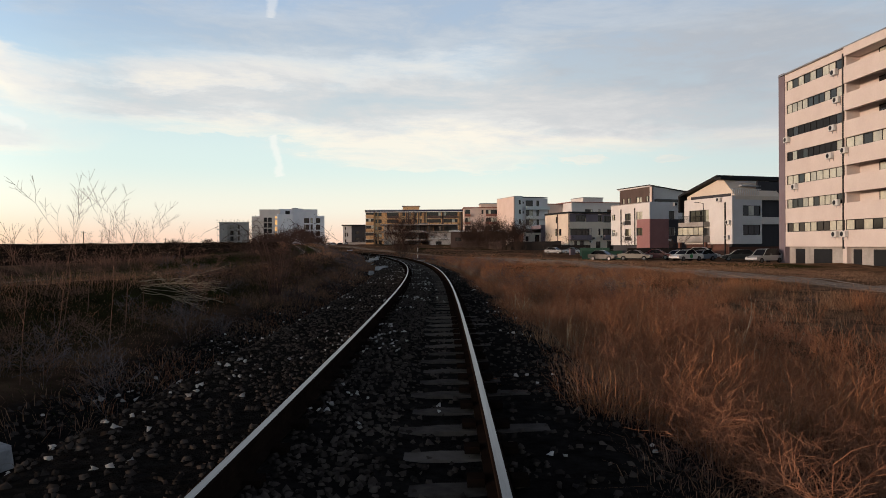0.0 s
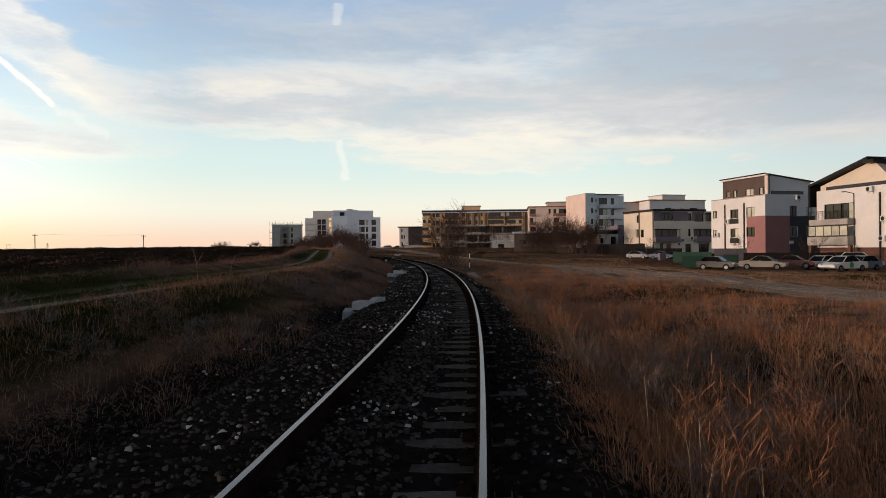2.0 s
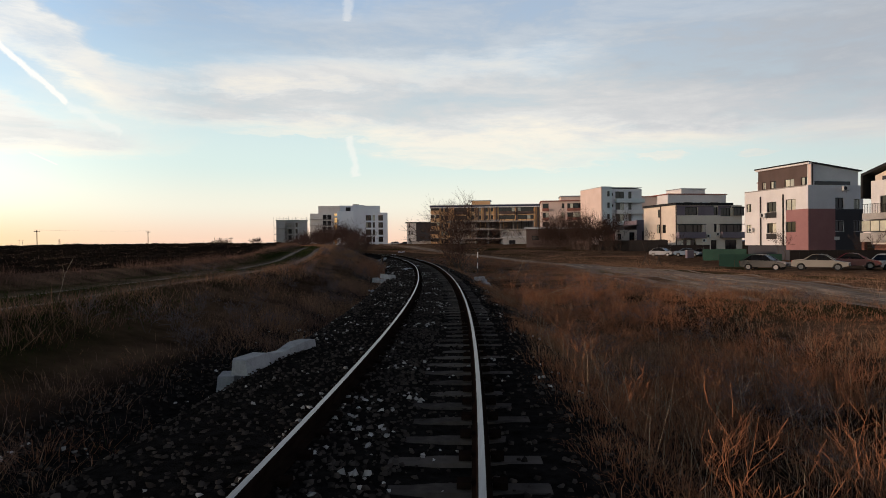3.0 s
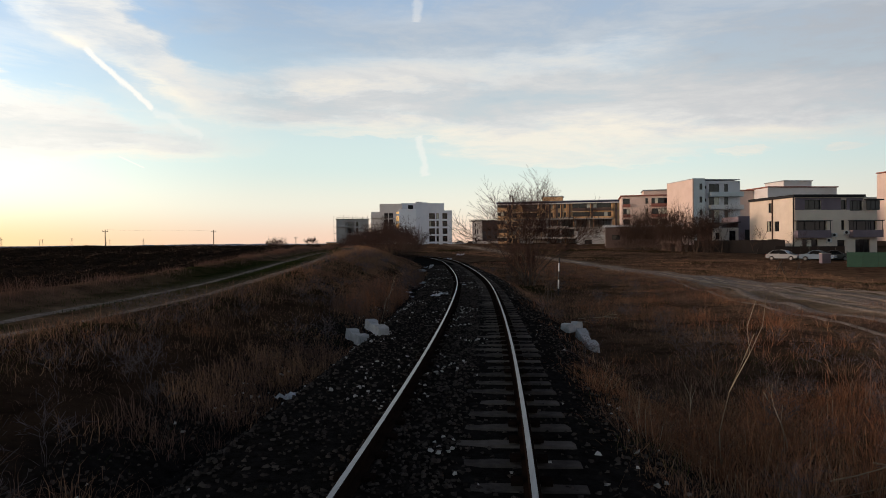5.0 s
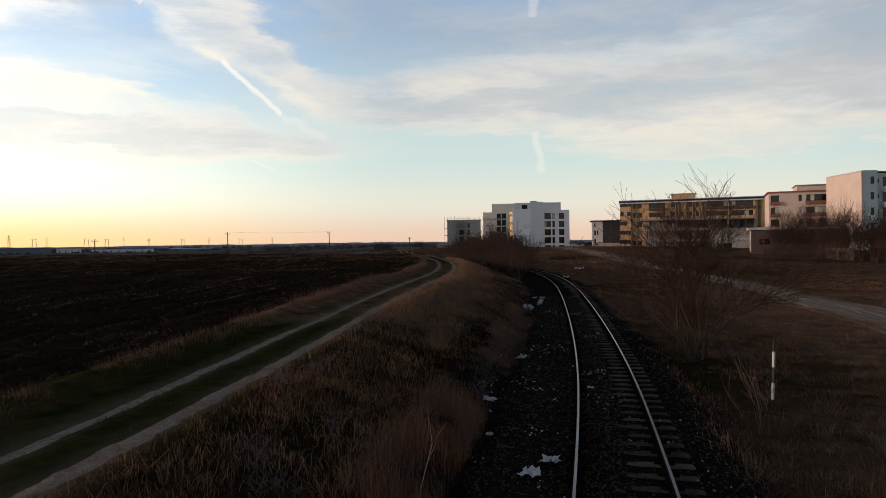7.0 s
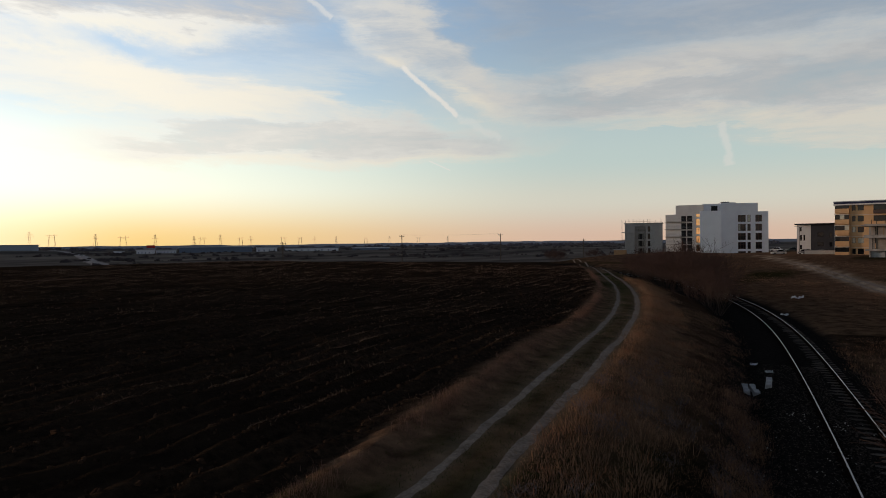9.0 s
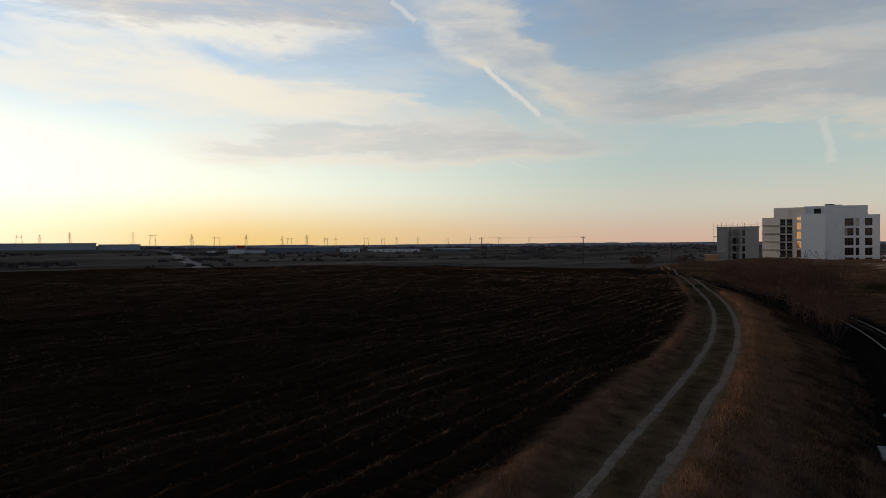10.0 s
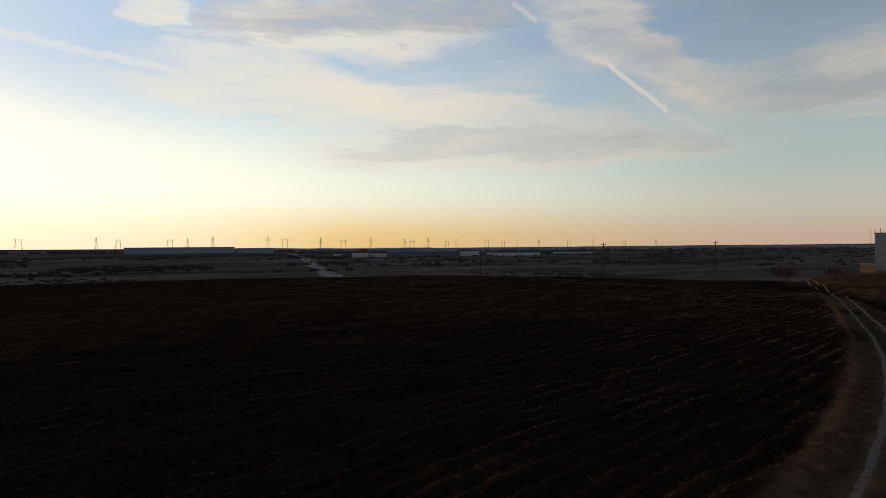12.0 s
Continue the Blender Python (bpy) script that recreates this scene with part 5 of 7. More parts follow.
def white_block():
    base = (-72.0, 325.0, 0.8)
    ob = thing("apartment_building", *base, "stepped white six storey block still partly open", "apartment building", "far apartment blocks")
    f = Face(-72.0, 325.0, 0.9326, 0.361, base)
    hr = [(u0, u1, 2.8 + 3.23 * i, 5.25 + 3.23 * i) for u0, u1 in ((4.64, 7.2), (7.76, 8.8), (10.4, 12.5)) for i in range(4)] + [(u0, u1, 0.9, 2.0) for u0, u1 in ((4.64, 7.2), (7.76, 8.8), (10.4, 12.5))]
    wall(ob, f, 3.9, 14.6, 0.8, 16.1, hr, M_SHADEWHITE)
    for i, h in enumerate(hr):
        window(ob, f, *h, 3 if h[1] - h[0] > 2.2 else (2 if h[1] - h[0] > 1.2 else 1), -0.14, glazing(3, 400 + i, 0.12), frame_mat=M_OAKFRAME, bar=0.12, cross=True)
    slab(ob, "attic", f, (3.9, 11.2, 16.1, 19.2, -12, 0.0), M_SHADEWHITE)
    slab(ob, "stair_tower", f, (-1.1, 3.9, 0.8, 19.5, -12, 0.5), M_SHADEWHITE)
    slab(ob, "blank_bay", f, (-8.3, -1.1, 0.8, 16.6, -10, 1.6), M_TOWER, "tall blank pale wall")
    wall(ob, f, -7.3, -1.1, 16.6, 19.2, [(-4.3, -2.1, 16.7, 18.4)], M_SHADEWHITE, name="attic_wall", w=-0.2)
    # black sheet in place of the unlit inside
    slab(ob, "opening_shade", f, (-4.3, -2.1, 16.7, 18.4, -0.5, -0.44), M_PANEL)
    slab(ob, "core", f, (-16.3, 14.4, 0.8, 16.0, -14, -0.6), M_SHADEWHITE)
    # western side, turned towards the evening light
    g = Face(-87.4, 319.4, 0.985, 0.17, base)
    hl = [(3.9, 5.7, 2.1 + 2.65 * i, 4.4 + 2.65 * i) for i in range(5)] + [(1.9, 3.6, 2.1 + 2.65 * i, 4.4 + 2.65 * i) for i in range(5)]
    hl2 = [(7.0, 8.4, 2.1 + 3.1 * i, 4.5 + 3.1 * i) for i in range(5)]
    wall(ob, g, -3.6, 9.6, 0.8, 15.6, hl + hl2, M_WHITE)
    for h in hl:
        # the dark of each unglazed opening, as a black sheet
        slab(ob, "opening_shade", g, (h[0], h[1], h[2], h[3], -0.4, -0.3), M_PANEL)
    for i, h in enumerate(hl2):
        # panes carry a painted sunset reflection
        window(ob, g, *h, 2, -0.1, [M_SUNSETGLASS], cross=True)
    wall(ob, g, 0.0, 9.6, 15.6, 18.9, [(4.4, 5.5, 16.2, 17.9)], M_WHITE, name="attic_wall")
    slab(ob, "attic_core", g, (0.2, 9.3, 15.6, 18.8, -10, -0.5), M_WHITE)
    for i in range(5):
        z = 2.0 + 2.75 * i
        slab(ob, "balcony_slab", g, (-3.8, 6.0, z - 0.15, z, 0.0, 1.2), M_RAW)
        part("guard_rail", boxes(g, [(-3.8, 6.0, z + 0.5, z + 0.54, 1.1, 1.14), (-3.8, 6.0, z + 0.95, z + 0.99, 1.1, 1.14)], "guard_rail", M_GALV), ob)
    slab(ob, "roof_hatch", f, (-0.6, 2.0, 19.5, 19.9, -5, -2), M_PANEL)


def scaffold_block():
    base = (-104.0, 330.0, 0.8)
    ob = thing("unfinished_building", *base, "unfinished pale concrete block with open bays and jutting slabs", "building site")
    f = Face(-105.5, 316.0, 0.955, 0.30, base)
    rows = [1.0 + 2.75 * i for i in range(5)]
    bays = [(3.7, 7.6, z + 0.25, z + 2.3) for z in rows[:4]]
    slots = [(8.3, 9.2, z + 0.3, z + 2.3) for z in rows[:4]]
    wall(ob, f, 0, 13.5, 0.8, 12.6, bays + slots, M_CONCRETE, deep=1.5)
    for h in slots:
        window(ob, f, *h, 1, -0.3, bar=0.1, cross=True)
    for k, h in enumerate(bays):
        # lower bays get near-black backs to imitate their deep shade
        slab(ob, "back_wall", f, (h[0] + 1.2, h[1] - 0.9, h[2], h[3], -1.48, -1.4), M_PANEL if k < 3 else M_RAW)
        for u in (3.7, 4.75, 5.1, 6.3, 7.45):
            slab(ob, "prop", f, (u, u + 0.14, h[2], h[3], -0.2, -0.06), M_RAW)
        slab(ob, "floor_slab", f, (-1.1, 7.9, h[2] - 0.3, h[2] - 0.08, 0.003, 1.0), M_CONCRETE)
        part("guard_rail", boxes(f, [(3.7, 7.6, h[2] + 0.45, h[2] + 0.5, 0.9, 0.95), (3.7, 7.6, h[2] + 0.9, h[2] + 0.95, 0.9, 0.95)] + [(u, u + 0.05, h[2] - 0.08, h[2] + 0.95, 0.9, 0.95) for u in (3.7, 5.0, 6.3, 7.55)], "guard_rail", M_METAL), ob)
    slab(ob, "core", f, (0.1, 13.4, 0.8, 12.5, -12, -1.62), M_CONCRETE)
    slab(ob, "roof_slab", f, (-0.3, 13.7, 12.6, 12.85, -12, 0.4), M_CONCRETE)
    for u in (-1.0, 0.2, 1.5, 3.0, 4.3, 5.2, 6.8, 8.2, 9.0, 11.0, 13.0):
        slab(ob, "starter_bar", f, (u, u + 0.1, 12.85 if u > -0.4 else 1.0, 13.4 + 1.0 * ((u * 7.3) % 1), -0.5 if u > -0.4 else 0.8, -0.38 if u > -0.4 else 0.92), M_METAL)
    slab(ob, "roof_rail", f, (0, 13.5, 13.35, 13.41, -0.36, -0.3), M_METAL)
    slab(ob, "annexe", f, (-4.0, 0.6, 0.2, 2.7, -6.0, 1.4), M_INSUL, "low tan annexe")
    slab(ob, "annexe_roof", f, (-4.3, 0.9, 2.7, 2.95, -6.2, 1.7), M_CONCRETE)


def dark_house():
    base = (-46.0, 315.0, 0.7)
    ob = thing("townhouse", *base, "flat roofed house, white side and black front", "house", "new houses beside the railway")
    f = Face(-47.0, 315.0, 1, 0.06, base)
    holes = [(0.9, 1.5, 2.8, 4.2), (0.9, 1.5, 5.6, 7.4), (1.9, 2.4, 5.6, 7.4), (0.9, 1.4, 8.6, 10.0)]
    wall(ob, f, 0, 4.0, 0.7, 10.7, holes, M_WHITE)
    hb = [(5.8, 7.6, 3.8, 5.0), (5.8, 7.6, 6.8, 8.2), (9.2, 10.0, 3.6, 5.0), (9.2, 10.0, 6.6, 8.0)]
    wall(ob, f, 4.0, 10.6, 0.7, 10.7, hb, M_DGREY, w=0.02)
    for h in holes + hb:
        window(ob, f, *h, 1, -0.14)
    slab(ob, "core", f, (0.1, 10.5, 0.7, 10.6, -12, -0.4), M_WHITE)
    slab(ob, "roof", f, (-0.6, 11.0, 10.7, 11.1, -12.4, 0.9), M_ROOF)


def backdrop_houses():
    # taller blocks behind the cream house
    b = (62.0, 255.0, -0.2)
    f = Face(50.6, 263.0, 0.9488, 0.3159, b)
    ob = red_band_block("pale terraced white block with dark roof windows", b, f, 22, 5, 3.2, 17.6, [(6.0, 9.5), (12, 13), (16.0, 19.0)], 500, mat=M_WHITE)
    grey_penthouse(ob, f, 6.0, 15.0, 17.6, 19.6, -11, -1.5, M_WHITE)
    b = (44.0, 268.0, -0.2)
    f = Face(37.5, 266.5, 0.9488, 0.3159, b)
    red_band_block("peach block with terracotta balcony bands", b, f, 15.5, 5, 3.2, 17.2, [(0.9, 5.2), (11.2, 13.0)], 520)
    b = (92.0, 255.0, -0.2)
    f = Face(83.0, 247.0, 0.9488, 0.3159, b)
    red_band_block("tall peach block with loggia windows", b, f, 22, 6, 3.2, 20.5, [(1.5, 3.0), (8.0, 12.0)], 540)
    # the long pink row behind the brush
    b = (12.0, 240.0, 0.0)
    f = Face(7.6, 240.0, 1, 0.0, b)
    ob = red_band_block("pink apartment row with terracotta bands", b, f, 12.5, 5, 2.85, 14.4, [(0.4, 2.2), (6.3, 7.0), (7.9, 12.2)], 560)
    grey_penthouse(ob, f, 6.0, 12.5, 14.7, 15.9, -9, -0.8, M_PINKISH)
    # small brown house and grey box beside the cream house
    b = (25.0, 197.0, -0.8)
    ob = thing("bungalow", *b, "small brick house with dark lean-to roof", "house")
    f = Face(23.7, 196.0, 0.9488, 0.3159, b)
    wall(ob, f, 0, 5.6, -0.8, 4.6, [(0.6, 1.5, 2.2, 3.6), (3.6, 5.0, 1.6, 4.0)], M_CREAM)
    window(ob, f, 0.6, 1.5, 2.2, 3.6, 1)
    window(ob, f, 3.6, 5.0, 1.6, 4.0, 2)
    slab(ob, "core", f, (0.1, 5.5, -0.8, 4.5, -7, -0.4), M_BRICK)
    gable_prism(ob, f, 0, 0, -7.5, 0.6, [(-0.5, 4.7), (5.8, 5.7)], M_ROOF)
    wall(ob, f, 5.6, 9.6, -0.8, 7.0, [(7.0, 9.2, 0.6, 4.2)], M_PURPLE, name="tall_wall")
    # black sheet imitates the shade inside the tall opening
    slab(ob, "opening_shade", f, (7.0, 9.2, 0.6, 4.2, -0.4, -0.3), M_PANEL)
    slab(ob, "tall_core", f, (5.7, 9.5, -0.8, 6.9, -7, -0.4), M_PURPLE)
    # long low sheds
    b = (8.0, 214.0, -0.2)
    ob = thing("shed", *b, "long low shed with pale sheet roof edge", "shed")
    f = Face(2.5, 214.0, 1.0, 0.0, b)
    wall(ob, f, 0, 17.5, -0.2, 5.4, [(1.5, 3.5, 2.4, 3.6), (5.0, 7.0, 2.4, 3.6), (9.0, 11.0, 2.4, 3.6)], M_BROWN)
    for a in (1.5, 5.0, 9.0):
        window(ob, f, a, a + 2.0, 2.4, 3.6, 2)
    slab(ob, "core", f, (0.1, 17.4, -0.2, 5.3, -9, -0.4), M_RAW)
    slab(ob, "roof", f, (-0.5, 18.0, 5.4, 5.9, -9.4, 0.7), M_LIGHTROOF)
    b = (0.0, 240.0, 0.2)
    ob = thing("shed", *b, "low concrete shed with white roof edge", "shed")
    f = Face(-4.5, 243.0, 1.0, 0.0, b)
    wall(ob, f, 0, 12, 0.2, 3.4, [(2, 4, 1.4, 2.6)], M_CONCRETE)
    # shade inside the shed's hole, made as a black sheet
    slab(ob, "opening_shade", f, (2, 4, 1.4, 2.6, -0.4, -0.3), M_PANEL)
    slab(ob, "core", f, (0.1, 11.9, 0.2, 3.3, -6, -0.4), M_RAW)
    slab(ob, "roof", f, (-0.4, 12.4, 3.4, 3.8, -6.3, 0.8), M_LIGHTROOF)


apartment_tower()
mauve_townhouse()
slope_roof_house()
cream_house()
pale_block()
ochre_block()
unfinished_block()
white_block()
scaffold_block()
dark_house()
backdrop_houses()

# ---- grass, weeds, brush ----
def blades(name, label, x, y, h, width, mat, seed, lean=0.35, bend=0.5, category="grass", drop=0.03, away=None, simple=False):
    """Thin bent blades in one mesh."""
    r = np.random.default_rng(seed)
    n = len(x)
    z = ground_z(x, y) - drop
    a, b = r.uniform(0, 6.283, n), r.uniform(0, 6.283, n)
    tilt = np.abs(r.normal(0, lean, n))
    if away is not None:
        a = away + r.normal(0, 0.6, n)
    dx_, dy_ = np.cos(a) * tilt, np.sin(a) * tilt
    width = width * r.uniform(0.5, 1.5, n)
    wx, wy = np.cos(b) * width, np.sin(b) * width
    base = np.stack([x, y, z], -1)
    mid = base + np.stack([dx_ * h * 0.45, dy_ * h * 0.45, h * 0.6], -1)
    tip = base + np.stack([dx_ * h * (0.9 + bend), dy_ * h * (0.9 + bend), h * (1 - 0.25 * tilt)], -1)
    side = np.stack([wx, wy, np.zeros(n)], -1)
    curl = r.normal(0, 0.22, n) * h
    tip = tip + np.stack([-np.sin(a) * curl, np.cos(a) * curl, -np.abs(curl) * 0.3], -1)
    if simple:
        v = np.stack([base - side, base + side, tip], 1).reshape(-1, 3)
        return tagged(new(name, tri_mesh(name, v, np.arange(3 * n).reshape(-1, 3), mat)), label, category, kind="stuff")
    v = np.stack([base - side, base + side, mid + side * 0.7, mid - side * 0.7, tip], 1).reshape(-1, 3)
    t = (np.array([(0, 1, 2), (0, 2, 3), (3, 2, 4)])[None] + 5 * np.arange(n)[:, None, None]).reshape(-1, 3)
    return tagged(new(name, tri_mesh(name, v, t, mat)), label, category, kind="stuff")


def scatter(n, ulo, uhi, ylo, yhi, seed, size=2.2, sharp=0.0, power=1.0, side="track"):
    """Points beside the line, kept where a slow noise is high."""
    r = np.random.default_rng(seed)
    y = ylo + (yhi - ylo) * r.random(n) ** power
    u = r.uniform(ulo, uhi, n)
    line = track_x if side == "track" else road_x
    k = slope_of(line, y)
    m = np.sqrt(1 + k * k)
    x, y = line(y) + u / m, y - u * k / m
    if sharp is not None:
        keep = lumps(x, y, size, seed) + lumps(x, y, size * 0.35, seed + 1) * 0.6 > sharp
        x, y = x[keep], y[keep]
    return x, y, np.random.default_rng(seed + 99)


def clear_of_roads(x, y):
    ur = (x - road_x(y)) / np.sqrt(1 + slope_of(road_x, y) ** 2)
    ok = (ur > 2.05) | (ur < -1.3)
    ok &= np.abs(np.abs(x - east_x(y)) - 0.85) > 0.55
    ok &= np.abs(x - east_x(y)) > 0.6
    return ok & (across(x, y) > -60)


def tufts(cx, cy, count, rad, seed):
    """Blade feet round tuft middles, with the way that each leans and a size for its tuft."""
    r = np.random.default_rng(seed)
    n = len(cx)
    size = r.uniform(0.55, 1.25, n)
    i = np.repeat(np.arange(n), count)
    ang, d = r.uniform(0, 6.283, len(i)), np.abs(r.normal(0, rad, len(i))) * size[i]
    x, y = cx[i] + np.cos(ang) * d, cy[i] + np.sin(ang) * d
    return x, y, ang, size[i] * (1 - 0.35 * np.minimum(d / (2.5 * rad), 1)), r


KEEP_CLEAR = [(-3.9, 38.5, 1.2), (-4.2, 40.5, 1.2), (-4.2, 42.0, 1.0), (-6.6, 63.5, 0.7), (-7.0, 64.4, 0.6), (-2.0, 67.8, 0.8), (-1.8, 65.8, 0.9), (-15.3, 104.4, 0.9), (-3.2, 5.0, 0.9), (-6.4, 58.4, 0.4)]


def clear_of_things(x, y):
    ok = clear_of_roads(x, y)
    for a, b, c in KEEP_CLEAR:
        ok &= np.hypot(x - a, y - b) > c
    return ok


def clear_of_tracks(x, y):
    ok = np.abs(x - east_x(y)) > 1.7 + 1.2 * lumps(x, y, 2.0, 77)
    return ok & ((np.abs(x - side_x(y)) > 1.3 + 1.0 * lumps(x, y, 1.6, 78)) | (y < 58))


# tall rusty grass on the east side, in tufts: a dense belt by the line, thinner beyond
for seed, mat, n, lo, hi, wide, tag in ((101, M_GRASS_RED, 3900, 0.40, 0.90, 6.5, "rust brown"), (102, M_GRASS_TAN, 1700, 0.35, 0.85, 6.5, "straw coloured"), (103, M_GRASS_GREY, 1000, 0.3, 0.75, 6.5, "grey brown"),
                                        (104, M_GRASS_RED, 1500, 0.4, 0.85, 15.0, "rust brown"), (105, M_GRASS_TAN, 1200, 0.35, 0.8, 15.0, "straw coloured")):
    x, y, r = scatter(n, 1.75 if wide < 10 else 6.0, wide, -1.0, 60 if wide < 10 else 56, seed, 2.3, -0.06)
    ok = clear_of_things(x, y) & clear_of_tracks(x, y)
    x, y, ang, size, r = tufts(x[ok], y[ok], 46 if wide < 10 else 30, 0.26, seed + 50)
    h = size * r.uniform(lo, hi, len(x)) * (0.5 + 0.5 * ramp(y, 0.5, 5.0)) * (0.8 + 0.8 * lumps(x, y, 3.0, 11)) * (1 - 0.42 * ramp(y, 36, 50)) * (0.45 + 0.55 * ramp(across(x, y), 1.6, 3.4))
    ok = across(x, y) > 1.45
    blades("dry_grass", tag + " tall dry grass beside the track", x[ok], y[ok], h[ok], 0.0024 if wide < 10 else 0.004, mat, seed + 5, 0.8, 0.7, away=ang[ok])
x, y, r = scatter(5200, 2.0, 9.0, 6.0, 60, 118, 3.0, -0.3)
ok = clear_of_things(x, y) & clear_of_tracks(x, y)
blades("dry_stalks", "pale thin dead stalks leaning through the grass", x[ok], y[ok], r.uniform(0.4, 1.0, ok.sum()) * (1 - 0.4 * ramp(y[ok], 36, 50)), 0.0022, M_STALK, 119, 0.8, 0.2)
for seed, mat, n, lo, hi, tag in ((111, M_GRASS_RED, 900, 0.3, 0.6, "rust brown"), (112, M_GRASS_TAN, 1500, 0.2, 0.5, "straw coloured"), (113, M_GRASS_GREY, 2800, 0.18, 0.46, "grey brown"), (114, M_GRASS_GREEN, 1200, 0.08, 0.2, "short green")):
    x, y, r = scatter(n, 1.9, 15, 52, 122, seed, 2.6, -0.06)
    ok = clear_of_things(x, y) & clear_of_tracks(x, y)
    x, y, ang, size, r = tufts(x[ok], y[ok], 34, 0.36, seed + 50)
    h = size * r.uniform(lo, hi, len(x)) * (0.75 + 0.9 * lumps(x, y, 3.0, 12))
    blades("dry_grass", tag + " low dry grass on waste ground", x, y, h, 0.0032, mat, seed + 5, 0.95, 0.7, away=ang)
for seed, mat, n in ((121, M_GRASS_FAR, 40000), (122, M_GRASS_FAR, 26000)):
    x, y, r = scatter(n, 12, 52, 15, 215, seed, 6.0, -0.16)
    ok = clear_of_roads(x, y) & clear_of_tracks(x, y) & ~((x > 34) & (y < 130)) & ~((x > 20) & (y > 84) & (y < 140))
    x, y = x[ok], y[ok]
    blades("dry_grass", "dry grass tufts on the open ground", x, y, r.uniform(0.12, 0.42, len(x)) * (0.8 + lumps(x, y, 7.0, 13)), 0.011, mat, seed + 5, 0.5, simple=True)
for seed, mat, n in ((124, M_GRASS_TAN, 2600), (126, M_GRASS_GREY, 3200), (127, M_GRASS_FAR, 2600)):
    x, y, r = scatter(n, 9, 44, 40, 175, seed, 4.0, -0.06)
    ok = clear_of_roads(x, y) & clear_of_tracks(x, y) & ~((x > 34) & (y < 130)) & ~((x > 20) & (y > 84) & (y < 140))
    x, y, ang, size, r = tufts(x[ok], y[ok], 18, 0.45, seed + 50)
    blades("dry_grass", "shaggy dry grass on the waste ground", x, y, size * r.uniform(0.15, 0.6, len(x)) * (0.8 + 0.8 * lumps(x, y, 5.0, 20)), 0.009, mat, seed + 5, 0.9, away=ang, simple=True)
# western bank
for seed, mat, n, lo, hi, tag in ((131, M_GRASS_TAN, 4200, 0.14, 0.36, "straw coloured"), (132, M_GRASS_RED, 1900, 0.16, 0.40, "rust brown"), (133, M_GRASS_GREY, 3600, 0.14, 0.38, "grey brown"), (134, M_GRASS_GREEN, 2200, 0.08, 0.24, "short green")):
    x, y, r = scatter(n, -13, -2.9, 0, 132, seed, 2.2, -0.24)
    if mat is M_GRASS_GREEN:
        keep = lumps(x, y, 9, 5) > -0.05
        x, y = x[keep], y[keep]
    if mat is M_GRASS_RED:
        keep = (y < 46) | (lumps(x, y, 3.3, 16) > 0.14)
        x, y = x[keep], y[keep]
    ur = x - road_x(y)
    hollow = (across(x, y) < -4.4) & (y < 42) & (ur > 3.4) & (lumps(x, y, 3.4, 15) < -0.16) & (y > 6)
    ok = (ur > 2.0) & clear_of_things(x, y) & (~hollow | (mat is M_GRASS_GREEN))
    x, y, ang, size, r = tufts(x[ok], y[ok], 32, 0.36, seed + 50)
    h = size * r.uniform(lo, hi, len(x)) * (0.8 + 0.8 * lumps(x, y, 2.5, 14))
    ok = across(x, y) < -2.6
    blades("dry_grass", tag + " grass on the bank above the track", x[ok], y[ok], h[ok], 0.0026, mat, seed + 5, 0.9, 0.7, away=ang[ok])
x, y, r = scatter(8000, -4.4, -2.9, 68.5, 79, 141, 1.0, -0.05)
blades("dry_grass", "tall reddish reed grass on the bank", x, y, r.uniform(0.35, 0.95, len(x)), 0.0022, M_GRASS_GREY, 142, 0.25, 0.5)
x, y, r = scatter(3500, -4.2, -2.9, 69, 78, 143, 1.0, 0.0)
blades("dry_grass", "tall rusty reed grass on the bank", x, y, r.uniform(0.35, 0.95, len(x)), 0.0022, M_GRASS_RED, 144, 0.25, 0.5)
# pale tufts only near the crest, so the shaded slope stays dark
for seed, mat, n in ((145, M_GRASS_FAR, 2400), (147, M_GRASS_TAN, 1500), (148, M_GRASS_RED, 800)):
    x, y, r = scatter(n, -11, -3.2, 72, 165, seed, 3.0, -0.2)
    ok = (x - road_x(y) > 2.2) & (x - road_x(y) < 5.2 + 2.5 * lumps(x, y, 4.0, 24)) & clear_of_things(x, y)
    x, y, ang, size, r = tufts(x[ok], y[ok], 30, 0.4, seed + 50)
    ok = across(x, y) < -3.0
    blades("dry_grass", "tan dry grass on the farther bank", x[ok], y[ok], (size * r.uniform(0.2, 0.6, len(x)) * (0.85 + 0.8 * lumps(x, y, 3.0, 19)))[ok], 0.005, mat, seed + 5, 0.7, away=ang[ok])
for seed, mat, lo, hi in ((191, M_GRASS_TAN, 44, 62.2), (192, M_GRASS_GREY, 40, 62.4), (193, M_GRASS_TAN, 88, 102.6), (194, M_GRASS_GREY, 84, 103)):
    x, y, r = scatter(420, -4.0, -2.8, lo, hi, seed, 1.6, -0.1)
    ok = clear_of_things(x, y)
    x, y, ang, size, r = tufts(x[ok], y[ok], 26, 0.2, seed + 50)
    blades("dry_grass", "dry tufts along the edge of the ballast", x, y, size * r.uniform(0.15, 0.5, len(x)), 0.0028, mat, seed + 5, 0.6, away=ang)
